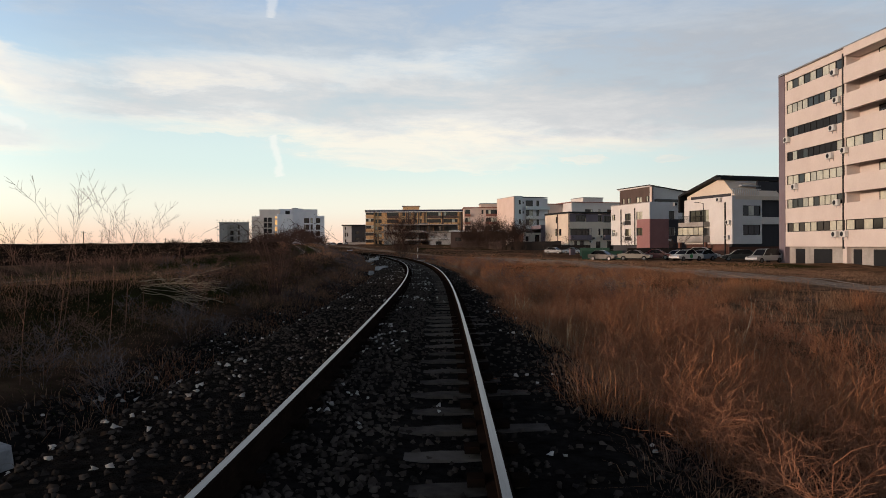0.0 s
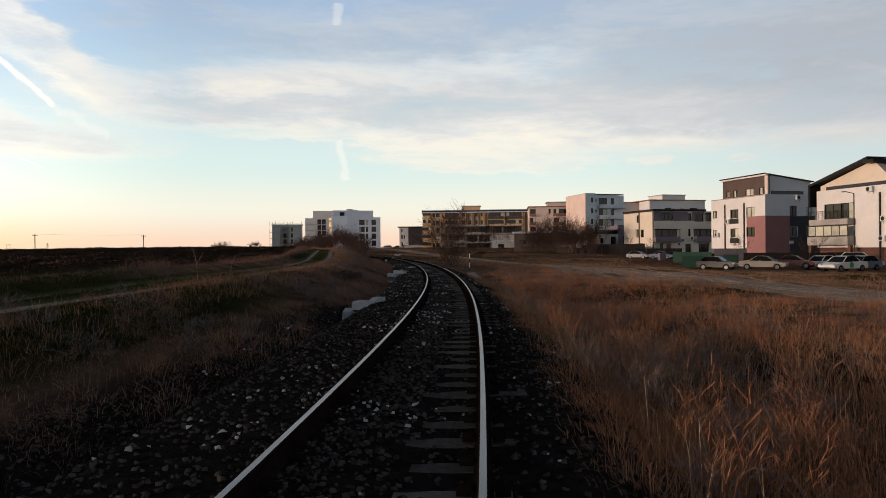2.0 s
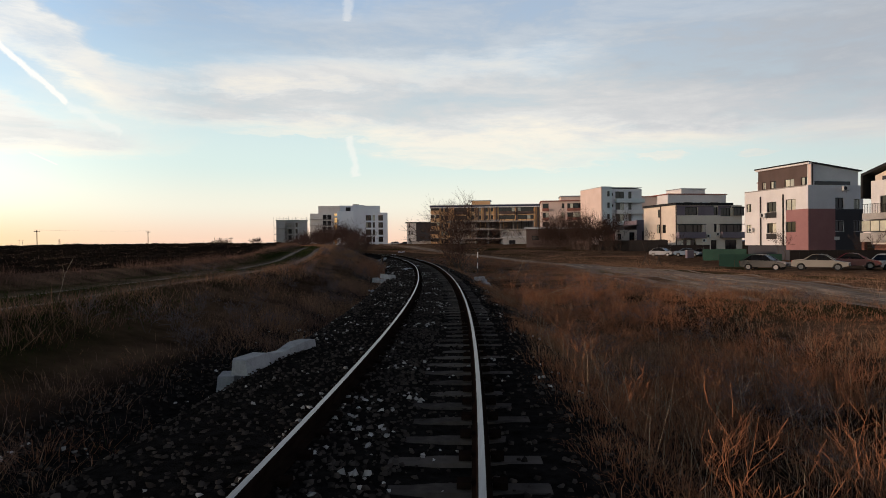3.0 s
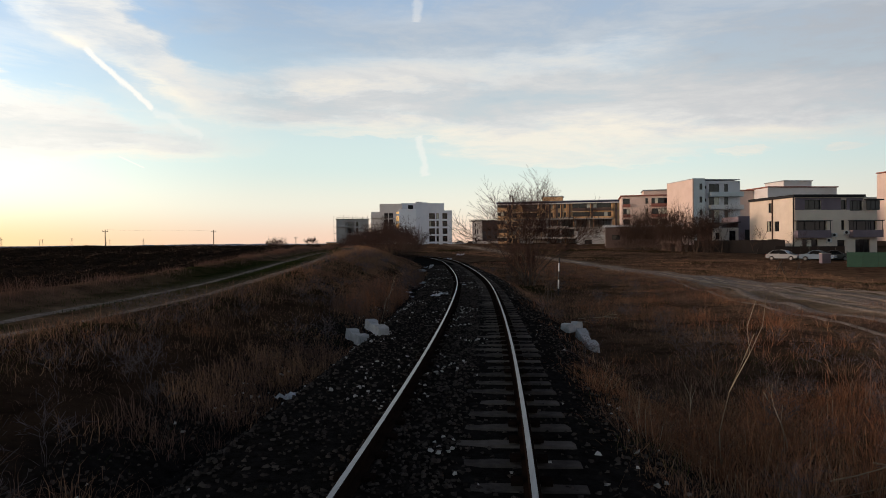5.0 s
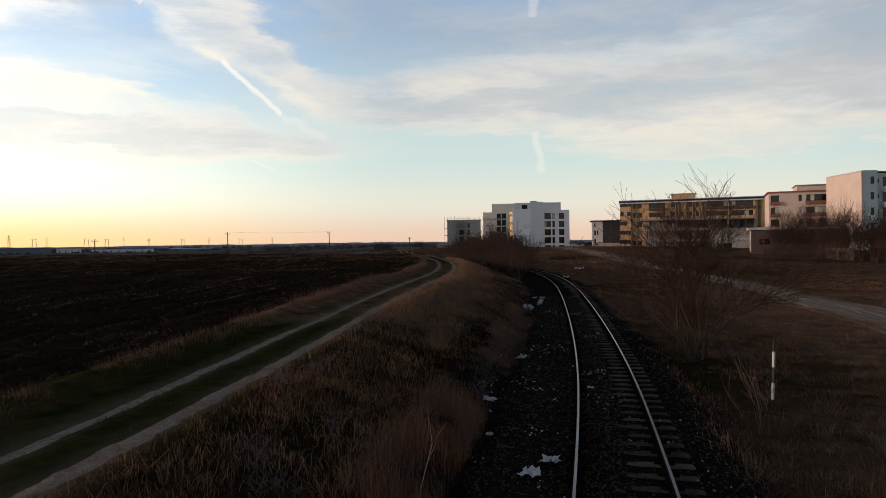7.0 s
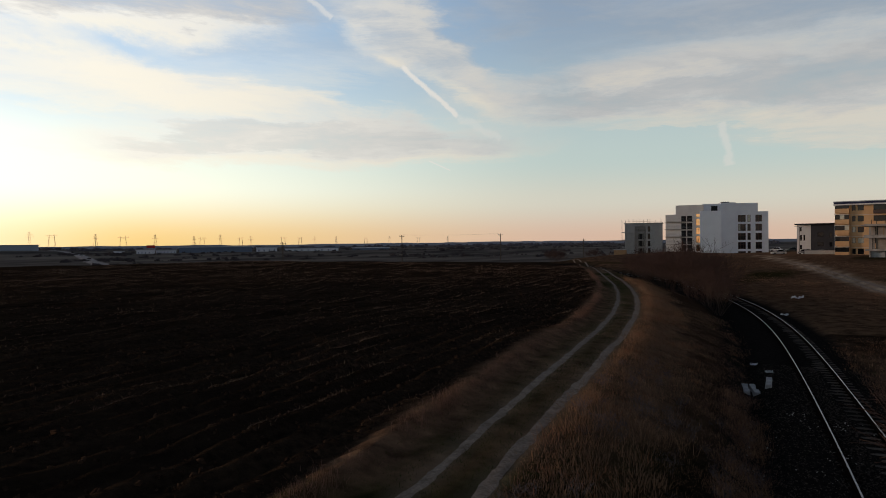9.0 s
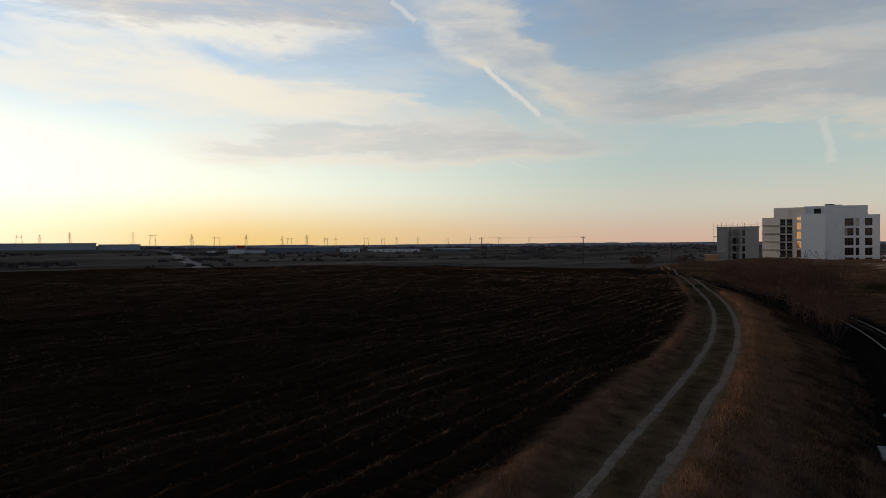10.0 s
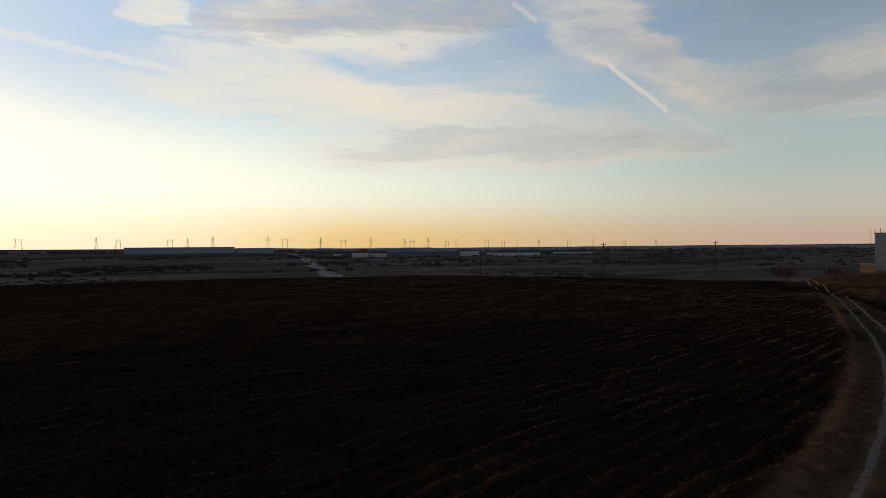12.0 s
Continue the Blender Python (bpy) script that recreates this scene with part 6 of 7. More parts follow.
# fringe between the field and the farm track, and its green middle
for seed, mat, n in ((151, M_GRASS_GREY, 1500), (152, M_GRASS_GREY, 1300)):
    x, y, r = scatter(n, -2.0, -1.35, 16, 175, seed, 3.0, -0.12, 1.0, "road")
    x, y, ang, size, r = tufts(x, y, 24, 0.22, seed + 50)
    blades("dry_grass", "pale dry grass along the field edge", x, y, size * r.uniform(0.12, 0.5, len(x)) * (0.85 + 1.1 * lumps(x, y, 4.0, 17)), 0.003, mat, seed + 5, 0.5, away=ang)
for seed, lo, hi, n in ((161, 0.22, 1.3, 30000), (162, -1.5, -0.24, 20000), (163, 1.85, 3.4, 18000)):
    x, y, r = scatter(n, lo, hi, 25, 170, seed, 2.0, -0.25, 1.0, "road")
    blades("green_grass", "short green grass of the farm track", x, y, r.uniform(0.04, 0.15, len(x)), 0.007, M_GRASS_GREEN, seed + 5, 0.5, simple=True)
x, y, r = scatter(16000, -11, -5.2, 10, 46, 171, 3.0, -0.1)
blades("green_grass", "green grass in the hollow beside the track", x, y, r.uniform(0.05, 0.16, len(x)), 0.008, M_GRASS_GREEN, 172, 0.5)

for seed, mat, n in ((174, M_GRASS_TAN, 15000), (175, M_GRASS_GREY, 13000)):
    x, y, r = scatter(n, 1.95, 3.6, 8, 150, seed, 2.0, -0.2, 1.0, "road")
    ok = across(x, y) < -4.0
    blades("dry_grass", "dry grass on the crest beside the farm track", x[ok], y[ok], r.uniform(0.12, 0.42, ok.sum()) * (0.9 + 0.9 * lumps(x[ok], y[ok], 2.4, 18)), 0.0034, mat, seed + 5, 0.8)
# ploughed field: clods in furrows, and old stubble turned up along them
def furrow_points(n, reach, power, pitch, jitter, seed):
    """Points on the ridges of straight furrows west of the farm track."""
    r = np.random.default_rng(seed)
    y = r.uniform(-12, 195, n)
    q = road_x(y) - 2.6 - reach * r.random(n) ** power + 0.18 * y
    q = np.round(q / pitch) * pitch + r.normal(0, jitter, n)
    x = q - 0.18 * y
    ok = (road_x(y) - x > 2.5) & (np.hypot(x + 12, y - 80) < 200)
    x, y, q = x[ok], y[ok], q[ok]
    return x, y, np.full(len(x), -0.18), q, np.hypot(x + 10, y - 70), r


x, y, k, d, gone, r = furrow_points(46000, 115, 1.5, 0.628, 0.14, 181)
tagged(stones("field_clods", x, y, ground_z(x, y) + 0.015, r.uniform(0.03, 0.095, len(x)) * (1 + gone / 170), M_CLOD, 182, 0.8), "dark ploughed clods in furrows", "soil", kind="stuff")
for seed, mat, n, count in ((184, M_STRAW, 21000, 7), (186, M_GRASS_GREY, 20000, 6)):
    x, y, k, d, gone, r = furrow_points(n, 120, 1.25, 1.257, 0.16, seed)
    ok = lumps(d * 2.2, y, 3.2, 31) + 0.6 * lumps(d, y, 9.0, 33) > -0.02
    x, y, k, gone = x[ok], y[ok], k[ok], gone[ok]
    i = np.repeat(np.arange(len(x)), count)
    grow = 1 + gone[i] / 70
    t = r.normal(0, 0.30, len(i))
    px, py = x[i] + t * k[i] + r.normal(0, 0.07, len(i)), y[i] + t
    lie = np.arctan2(np.ones(len(i)), k[i]) + math.pi * (r.random(len(i)) < 0.5)
    blades("field_straw", "pale old straw turned up along furrows", px, py, r.uniform(0.05, 0.17, len(i)) * grow ** 0.6, 0.005 * grow, mat, seed + 1, 1.2, 0.9, "straw", -0.02, away=lie, simple=True)


def branches(seed, height, stems, levels, spread, thick, kids=5, curve=0.25, lift=0.35, shrink=0.62, base_r=0.15):
    """Segments of a bare shrub or tree: start, end, radius at both."""
    r = random.Random(seed)
    segs, stem = [], [0]

    def grow(p, d, length, rad, level):
        n = 3 if level else 2
        for i in range(n):
            d2 = (d + Vector((r.gauss(0, curve), r.gauss(0, curve), r.gauss(0, curve) * 0.5 + lift * 0.15))).normalized()
            q = p + d2 * length / n
            r2 = rad * 0.80
            segs.append((p, q, rad, r2, stem[0]))
            if level > 0 and (i > 0 or level < levels):
                for _ in range(kids if i == n - 1 else max(1, kids - 2)):
                    away = Vector((r.gauss(0, 1), r.gauss(0, 1), r.gauss(0, 0.6))).normalized()
                    grow(q, (d2 * 0.8 + away * spread + Vector((0, 0, lift * 0.5))).normalized(), length * shrink * r.uniform(0.7, 1.15), r2 * 0.55, level - 1)
            p, d, rad = q, d2, r2

    for i in range(stems):
        stem[0] = i
        a = 6.283 * i / stems + r.uniform(-0.4, 0.4)
        out = Vector((math.cos(a), math.sin(a), 0))
        grow(out * base_r * r.random(), (out * spread * (r.uniform(0.2, 0.9) if stems > 1 else 0.12) + Vector((0, 0, 1))).normalized(), height * r.uniform(0.42, 0.6), thick * r.uniform(0.6, 1.0), levels)
    return segs


def ribbon_mesh(name, segs, mat, least, seed=5):
    """Twigs too far away to show their roundness."""
    r = np.random.default_rng(seed)
    p, q = np.array([s_[0] for s_ in segs], float), np.array([s_[1] for s_ in segs], float)
    side = np.cross(q - p, r.normal(0, 1, p.shape))
    side /= np.linalg.norm(side, axis=1, keepdims=True) + 1e-9
    wa, wb = (np.array([s_[k] for s_ in segs]).clip(least)[:, None] * 1.15 * side for k in (2, 3))
    v = np.stack([p - wa, p + wa, q + wb, q - wb], 1).reshape(-1, 3)
    return tri_mesh(name, v, (np.array([(0, 1, 2), (0, 2, 3)])[None] + 4 * np.arange(len(segs))[:, None, None]).reshape(-1, 3), mat)


def twig_mesh(name, segs, mat, least=0.0):
    n = len(segs)
    p = np.array([s_[0] for s_ in segs], float)
    q = np.array([s_[1] for s_ in segs], float)
    ra, rb = np.array([s_[2] for s_ in segs]).clip(least), np.array([s_[3] for s_ in segs]).clip(least)
    t = q - p
    t /= np.linalg.norm(t, axis=1, keepdims=True) + 1e-9
    ref = np.where(np.abs(t[:, 2:]) > 0.9, [[1.0, 0, 0]], [[0, 0, 1.0]])
    a = np.cross(t, ref)
    a /= np.linalg.norm(a, axis=1, keepdims=True) + 1e-9
    b = np.cross(t, a)
    ring = [np.cos(k * 2.0944) * a + np.sin(k * 2.0944) * b for k in range(3)]
    v = np.stack([p + ring[k] * ra[:, None] for k in range(3)] + [q + ring[k] * rb[:, None] for k in range(3)], 1).reshape(-1, 3)
    f = np.array([(0, 1, 4), (0, 4, 3), (1, 2, 5), (1, 5, 4), (2, 0, 3), (2, 3, 5)])
    return tri_mesh(name, v, (f[None] + 6 * np.arange(n)[:, None, None]).reshape(-1, 3), mat)


def shrub(x, y, label, seed, height, stems, levels, spread, thick, mat, twig=None, category="shrub", group="", kids=5, curve=0.25, lift=0.35, least=0.004, split=0.012, shrink=0.62, base_r=0.2, name="shrub"):
    z = float(ground_z(x, y)) - 0.05
    ob = thing(name, x, y, z, label, category, group)
    segs = branches(seed, height, stems, levels, spread, thick, kids, curve, lift, shrink, base_r)
    big = [s_ for s_ in segs if s_[2] >= split] or segs[:3]
    small = [s_ for s_ in segs if s_[2] < split] or segs[-3:]
    for k in sorted({s_[4] for s_ in big}):
        part("stem", twig_mesh("stem", [s_ for s_ in big if s_[4] == k], mat, least), ob)
    part("crown", (ribbon_mesh if least >= 0.009 else twig_mesh)("crown", small, twig or mat, least), ob)
    return ob


def weeds_stuff(name, label, x, y, h, template, mat, seed, least):
    """Many copies of one fine-branched weed joined in one mesh."""
    r = np.random.default_rng(seed)
    P = np.array([s_[0] for s_ in template], float)
    Q = np.array([s_[1] for s_ in template], float)
    ra, rb = np.array([s_[2] for s_ in template]), np.array([s_[3] for s_ in template])
    out = []
    z = ground_z(x, y)
    for i in range(len(x)):
        a = r.uniform(0, 6.283)
        m = np.array([[math.cos(a), -math.sin(a), 0], [math.sin(a), math.cos(a), 0], [0, 0, 1]]) * h[i]
        m[:, 0] *= r.uniform(0.8, 1.25)
        o = np.array([x[i], y[i], z[i] - 0.03])
        p, q = P @ m.T + o, Q @ m.T + o
        t = q - p
        side = np.cross(t, r.normal(0, 1, t.shape))
        side /= np.linalg.norm(side, axis=1, keepdims=True) + 1e-9
        wa, wb = ra.clip(least)[:, None] * side, rb.clip(least)[:, None] * side
        out.append(np.stack([p - wa, p + wa, q + wb, q - wb], 1).reshape(-1, 3))
    v = np.concatenate(out)
    f = (np.array([(0, 1, 2), (0, 2, 3)])[None] + 4 * np.arange(len(v) // 4)[:, None, None]).reshape(-1, 3)
    tagged(new(name, tri_mesh(name, v, f, mat)), label, "weeds", kind="stuff")


weed_a = branches(901, 1.0, 4, 2, 0.6, 0.0026, 3, 0.18, 0.35, 0.6, 0.05)
weed_b = branches(902, 1.0, 6, 2, 0.85, 0.0028, 3, 0.22, 0.25, 0.6, 0.08)
tangle = branches(911, 1.0, 4, 2, 0.95, 0.0022, 4, 0.40, 0.12, 0.64, 0.15)
for seed, mat, n, lo, hi, ylo, yhi, tag in ((921, M_WIRE, 360, 2.3, 7.5, 2.2, 22, "rusty"), (923, M_WIRE, 200, 2.3, 7.5, 2.2, 24, "straw coloured"), (925, M_LAVENDER, 150, 2.2, 8.0, 20, 60, "grey"), (927, M_GRASS_RED, 130, 2.6, 8.0, 22, 50, "rusty"), (929, M_GRASS_GREY, 170, -9.0, -3.2, 3, 36, "grey brown")):
    x, y, r = scatter(n, lo, hi, ylo, yhi, seed, 2.4, -0.16)
    ok = clear_of_things(x, y) & clear_of_tracks(x, y)
    weeds_stuff("tangled_weeds", tag + " tangled wiry dead weeds in the grass", x[ok], y[ok], r.uniform(0.5, 1.0, ok.sum()) * (0.75 if hi < 0 else 1.0), tangle, mat, seed + 1, 0.0013)
x, y, r = scatter(330, 1.9, 9, 5, 55, 905, 3.0, -0.1)
ok = clear_of_things(x, y)
weeds_stuff("dry_weeds", "fine branched rusty weeds among the grass", x[ok], y[ok], r.uniform(0.6, 1.15, ok.sum()), weed_a, M_GRASS_RED, 906, 0.0017)
x, y, r = scatter(200, 1.9, 13, 20, 110, 907, 3.0, -0.1)
ok = clear_of_things(x, y)
weeds_stuff("dry_weeds", "fine branched grey weeds among the grass", x[ok], y[ok], r.uniform(0.4, 0.9, ok.sum()), weed_b, M_LAVENDER, 908, 0.0022)
x, y, r = scatter(400, -8.5, -2.9, 2, 100, 909, 3.0, -0.1)
ok = clear_of_things(x, y)
weeds_stuff("dry_weeds", "fine branched grey weeds on the bank foot", x[ok], y[ok], r.uniform(0.35, 0.8, ok.sum()), weed_b, M_LAVENDER, 910, 0.0022)

# the bare bush close to the line on the east side
shrub(-5.2, 89.4, "leafless many stemmed bush beside the rails", 5, 5.3, 10, 3, 0.30, 0.062, M_BARK, M_BUSHDARK, kids=4, lift=0.16, split=0.016, least=0.006, base_r=0.35, curve=0.33)
shrub(-5.6, 90.0, "dense dark undergrowth at a bush foot", 6, 2.6, 16, 3, 0.55, 0.022, M_TWIG, M_BUSHDARK, kids=3, lift=0.4, least=0.006, base_r=0.7)
shrub(-3.5, 79.4, "pale dry forked weed beside the marker", 9, 2.3, 8, 1, 0.34, 0.011, M_LIMB, M_LIMB, kids=2, lift=0.6, name="weed", category="weed")
# brush on the bank where the line bends away
r = random.Random(44)
for i, (x, y, h) in enumerate([(-27.0, 141, 2.6), (-29.5, 146, 3.4), (-32.5, 150, 3.8), (-25.5, 136.5, 2.2), (-36, 156, 3.4), (-34, 160, 3.8), (-40, 166, 3.4), (-44, 172, 3.2), (-30, 153, 3.0), (-48, 180, 3.0), (-38.5, 162, 3.0), (-52, 188, 2.8), (-46, 184, 3.4), (-56, 196, 2.6)]):
    shrub(x, y, "dark leafless thorn brush on the bank", 60 + i, h * 1.5, 17, 3, 0.7, 0.035, M_TWIG, M_BUSHDARK, group="brush on the bank", kids=3, lift=0.35, least=0.010, split=0.02, base_r=1.5)
shrub(-24.5, 134.0, "pale leafless sapling clump beside the line", 90, 3.0, 9, 2, 0.45, 0.028, M_BARK, M_BARK, kids=3, lift=0.5, least=0.008, base_r=0.6)
# arching shrub by the start of the farm track
def arching_shrub(x, y, label, seed, height, reach, canes):
    """Long canes that rise from one foot and bend over, with short side twigs."""
    r = random.Random(seed)
    ob = thing("shrub", x, y, float(ground_z(x, y)) - 0.05, label, "shrub")
    for c in range(canes):
        a = 6.283 * c / canes + r.uniform(-0.4, 0.4)
        h, out, n = height * r.uniform(0.45, 1.0), reach * r.uniform(0.3, 1.0), 12
        droop = r.uniform(0.15, 0.75)
        start = Vector((math.cos(a), math.sin(a), 0)) * r.uniform(0.0, 0.35)
        bend, segs, old = r.uniform(-0.5, 0.5), [], None
        for i in range(n + 1):
            t = i / n
            w = a + bend * t
            p = start + Vector((math.cos(w) * out * t ** 1.6, math.sin(w) * out * t ** 1.6, h * (math.sin(min(t * 1.25, 1) * 1.5708) - droop * max(0, t - 0.55) ** 1.5 * 2.2)))
            p += Vector((r.gauss(0, 0.015), r.gauss(0, 0.015), r.gauss(0, 0.012)))
            if old is not None:
                ra = 0.011 * (1 - 0.75 * t)
                segs.append((old, p, ra * 1.05, ra))
                for _ in range(r.choice((0, 1, 1, 2)) if i > 3 else 0):
                    d = Vector((r.gauss(0, 1), r.gauss(0, 1), r.gauss(0.2, 0.8))).normalized() * r.uniform(0.05, 0.28)
                    segs.append((p, p + d * 0.6, 0.0032, 0.0026))
                    segs.append((p + d * 0.6, p + d + Vector((r.gauss(0, 0.04), r.gauss(0, 0.04), r.gauss(0, 0.04))), 0.0028, 0.002))
                    if r.random() < 0.5:
                        e = p + d
                        segs.append((e, e + Vector((0.012, 0, -0.02)), 0.010, 0.004))
            old = p
        part("cane", twig_mesh("cane", segs, M_BUSHDARK, 0.0024), ob)


arching_shrub(-4.5, 18.0, "arching leafless bramble shrub with a few withered leaves", 15, 2.5, 1.9, 30)
shrub(-4.7, 19.4, "low dark bramble on the bank", 16, 2.1, 22, 3, 0.8, 0.014, M_TWIG, M_TWIG, kids=3, lift=0.05, least=0.003, base_r=0.8)
# round bushes on the brow of the field
for i, (x, y, h) in enumerate([(-98, 246, 4.2), (-101, 250, 3.6), (-84, 240, 2.4), (-90, 262, 3.0)]):
    shrub(x, y, "round grey leafless bush on the field brow", 120 + i, h, 14, 3, 0.85, 0.04, M_TWIG, M_BUSHDARK, group="brow bushes", kids=3, lift=0.2, least=0.014, base_r=1.0)
# tall dry weeds near the start
for i, (x, y, h) in enumerate([(-4.7, 9.0, 2.7), (-5.2, 8.5, 2.2), (-4.85, 7.5, 2.2), (-6.0, 10.5, 2.0), (-5.4, 11.0, 2.2), (-5.3, 11.5, 2.0), (-5.1, 12.5, 2.0), (-4.45, 12.0, 2.0), (-4.3, 10.8, 1.2), (-6.4, 11.8, 1.7)]):
    shrub(x, y, "tall dry branching weed with thin umbels", 150 + i, h * 1.15, 1, 3, 0.8, 0.009, M_GRASS_GREY, M_GRASS_GREY, name="weed", category="weed", group="tall dry weeds", kids=3, curve=0.09, lift=0.45, least=0.0016, split=0.006, shrink=0.46)
for i, (x, y, h) in enumerate([(-9.5, 41.3, 1.2), (-8.9, 42.4, 1.0), (-0.3, 56.6, 1.9), (-0.5, 58.4, 0.9), (0.6, 57.4, 0.8), (3.2, 18, 1.0), (4.4, 24, 1.0), (5.2, 12, 1.2), (-9.0, 72, 1.8), (-8.0, 68, 1.4)]):
    shrub(x, y, "single pale dry stalk with few branches", 180 + i, h * 1.3, 1, 1, 0.5, 0.013, M_STALK, M_STALK, name="weed", category="weed", group="dry stalks", kids=2, curve=0.16, lift=0.3, least=0.0035, shrink=0.5)
# brush and young trees before the long shed, and street trees at the houses
r = random.Random(77)
for i in range(46):
    k = i / 45
    x, y = 6.5 + 14.5 * k + r.uniform(-1, 1), 208 - 30 * k + r.uniform(-3, 3)
    shrub(x, y, "leafless young tree in a dark thicket", 210 + i, r.uniform(4.0, 8.5), 6, 3, 0.34, 0.05, M_BARK, M_TWIG, "tree", "thicket before the shed", 3, 0.22, 0.55, 0.0075, 0.03, name="young_tree")
for i, (x, y, h) in enumerate([(38.2, 108.5, 4.4), (33.0, 118.5, 3.6), (30.5, 165.5, 4.0), (26.0, 170.0, 4.5), (-2.0, 232, 5.0), (2.5, 226, 4.5)]):
    shrub(x, y, "small bare tree by the houses", 240 + i, h, 2, 3, 0.65, 0.06, M_BARK, M_TWIG, "tree", "small bare trees", 3, 0.2, 0.3, 0.010, 0.02, name="young_tree")
r = random.Random(79)
for i in range(16):
    k = i / 15
    shrub(6.0 + 14.5 * k + r.uniform(-1, 1), 205 - 30 * k + r.uniform(-2, 2), "dark low leafless bush in the thicket", 300 + i, r.uniform(2.0, 3.4), 9, 2, 0.7, 0.03, M_TWIG, M_TWIG, group="thicket bushes", kids=3, lift=0.3, least=0.010, split=0.02, base_r=0.9)

# ---- things along the line ----
def block_mesh(seed, length=1.9):
    """A broken piece of an old two-block sleeper: thick ends, thinner middle, chipped."""
    r = random.Random(seed)
    st = [(0.0, 0.13, 0.20), (0.06, 0.15, 0.23), (0.55, 0.15, 0.23), (0.80, 0.105, 0.17), (1.15, 0.105, 0.17), (max(length, 1.9) - 0.45, 0.15, 0.23), (max(length, 1.9) - 0.05, 0.15, 0.23), (max(length, 1.9), 0.13, 0.2)]
    st = [(a if length >= 1.9 else a * length / 1.9, b * r.uniform(0.94, 1.05), c * r.uniform(0.94, 1.05)) for a, b, c in st]
    return sleeper_mesh(st, "concrete_block", M_CONCRETE)


def old_block(x, y, yaw, seed, length=1.9, lift=0.0, roll=0.0, pitch=0.0):
    z = float(ground_z(x, y)) + 0.02 + lift
    ob = new("concrete_block", block_mesh(seed, length))
    ob.matrix_basis = pose(x, y, z, roll, pitch, yaw)
    return tagged(ob, "discarded pale concrete sleeper piece lying in grass", "concrete block", "discarded concrete sleepers")


old_block(-3.87, 39.2, 81, 1, 2.1, 0.06)
old_block(-4.2, 39.5, 100, 2, 1.2, -0.03)
old_block(-6.6, 62.9, 122, 3, 1.4, -0.10)
old_block(-6.15, 62.95, 118, 4, 1.9, -0.07)
old_block(-1.57, 64.6, 99, 5, 2.1, -0.09, 0, -4)
old_block(-2.3, 66.4, 60, 6, 0.7, -0.05)
old_block(-3.52, 5.25, 150, 7, 0.9, -0.05)
for i, (x, y, a) in enumerate(((-15.5, 103.3, 106), (-15.1, 103.4, 110), (-14.72, 103.8, 100))):
    old_block(x, y, a, 10 + i, 1.7, -0.08)


def marker_post():
    x, y = -3.1, 81.4
    ob = thing("marker_post", x, y, float(ground_z(x, y)), "slim leaning marker post with white and dark bands", "marker post")
    for i, (a, b, m) in enumerate(((0.0, 0.42, M_METAL), (0.42, 0.85, M_PLASTIC), (0.85, 1.25, M_METAL), (1.25, 1.65, M_PLASTIC), (1.65, 1.95, M_METAL))):
        v, f = rod((0.03 * a, 0, a), (0.03 * b, 0, b), 0.036 if m is M_PLASTIC else 0.03, 8)
        part("band", mesh_from("band", v, f, [m]), ob, "white painted band" if m is M_PLASTIC else "dark band")


marker_post()


def litter(x, y, seed, size, label="crumpled pale plastic litter on the ballast"):
    r = np.random.default_rng(seed)
    n = 7
    g = np.stack(np.meshgrid(np.linspace(-1, 1, n), np.linspace(-1, 1, n)), -1).reshape(-1, 2)
    v = np.c_[g * size * r.uniform(0.6, 1, (n * n, 1)) + r.normal(0, size * 0.12, (n * n, 2)), np.abs(r.normal(0, size * 0.28, n * n)) + 0.02]
    i = np.arange(n * n).reshape(n, n)
    f = np.stack([i[:-1, :-1], i[:-1, 1:], i[1:, 1:], i[1:, :-1]], -1).reshape(-1, 4)
    ob = new("litter", mesh_from("litter", v, f, [M_PAPER]))
    ob.location = (x, y, float(ground_z(x, y)) + 0.03)
    tagged(ob, label, "litter", "scattered litter")


for i, (x, y, s) in enumerate(((-7.15, 74.0, 0.19), (-7.32, 73.3, 0.19), (-10.1, 79.5, 0.2), (-10.85, 85.6, 0.22), (-15.3, 107.0, 0.2), (-20.9, 150.4, 0.6), (-19.5, 134.9, 0.35), (-16.7, 110.3, 0.22), (-6.15, 58.0, 0.16), (-7.5, 80.2, 0.09), (-9.0, 76.2, 0.1), (-9.8, 78.6, 0.08))):
    litter(x, y, 500 + i, s)


def dead_branch(x, y, seed, length, yaw):
    segs = branches(seed, length, 2, 2, 0.22, 0.012, 2, 0.06, 0.0)
    ob = new("dead_branch", twig_mesh("dead_branch", segs, M_STALK, 0.004))
    ob.matrix_basis = pose(x, y, float(ground_z(x, y)) + 0.10, 0, 88, yaw)
    tagged(ob, "fallen dry branch lying in the grass", "branch", "fallen branches")


for i, (x, y, l, a) in enumerate(((-2.0, 70.5, 1.8, 30), (0.6, 55.8, 1.4, 15), (1.2, 56.4, 1.5, 335), (-6.6, 14.6, 1.7, 8), (-6.8, 15.0, 1.8, 20), (-6.4, 14.2, 1.6, 352), (-5.0, 15.2, 1.7, 190), (-5.2, 14.8, 1.6, 172))):
    dead_branch(x, y, 700 + i, l, a)


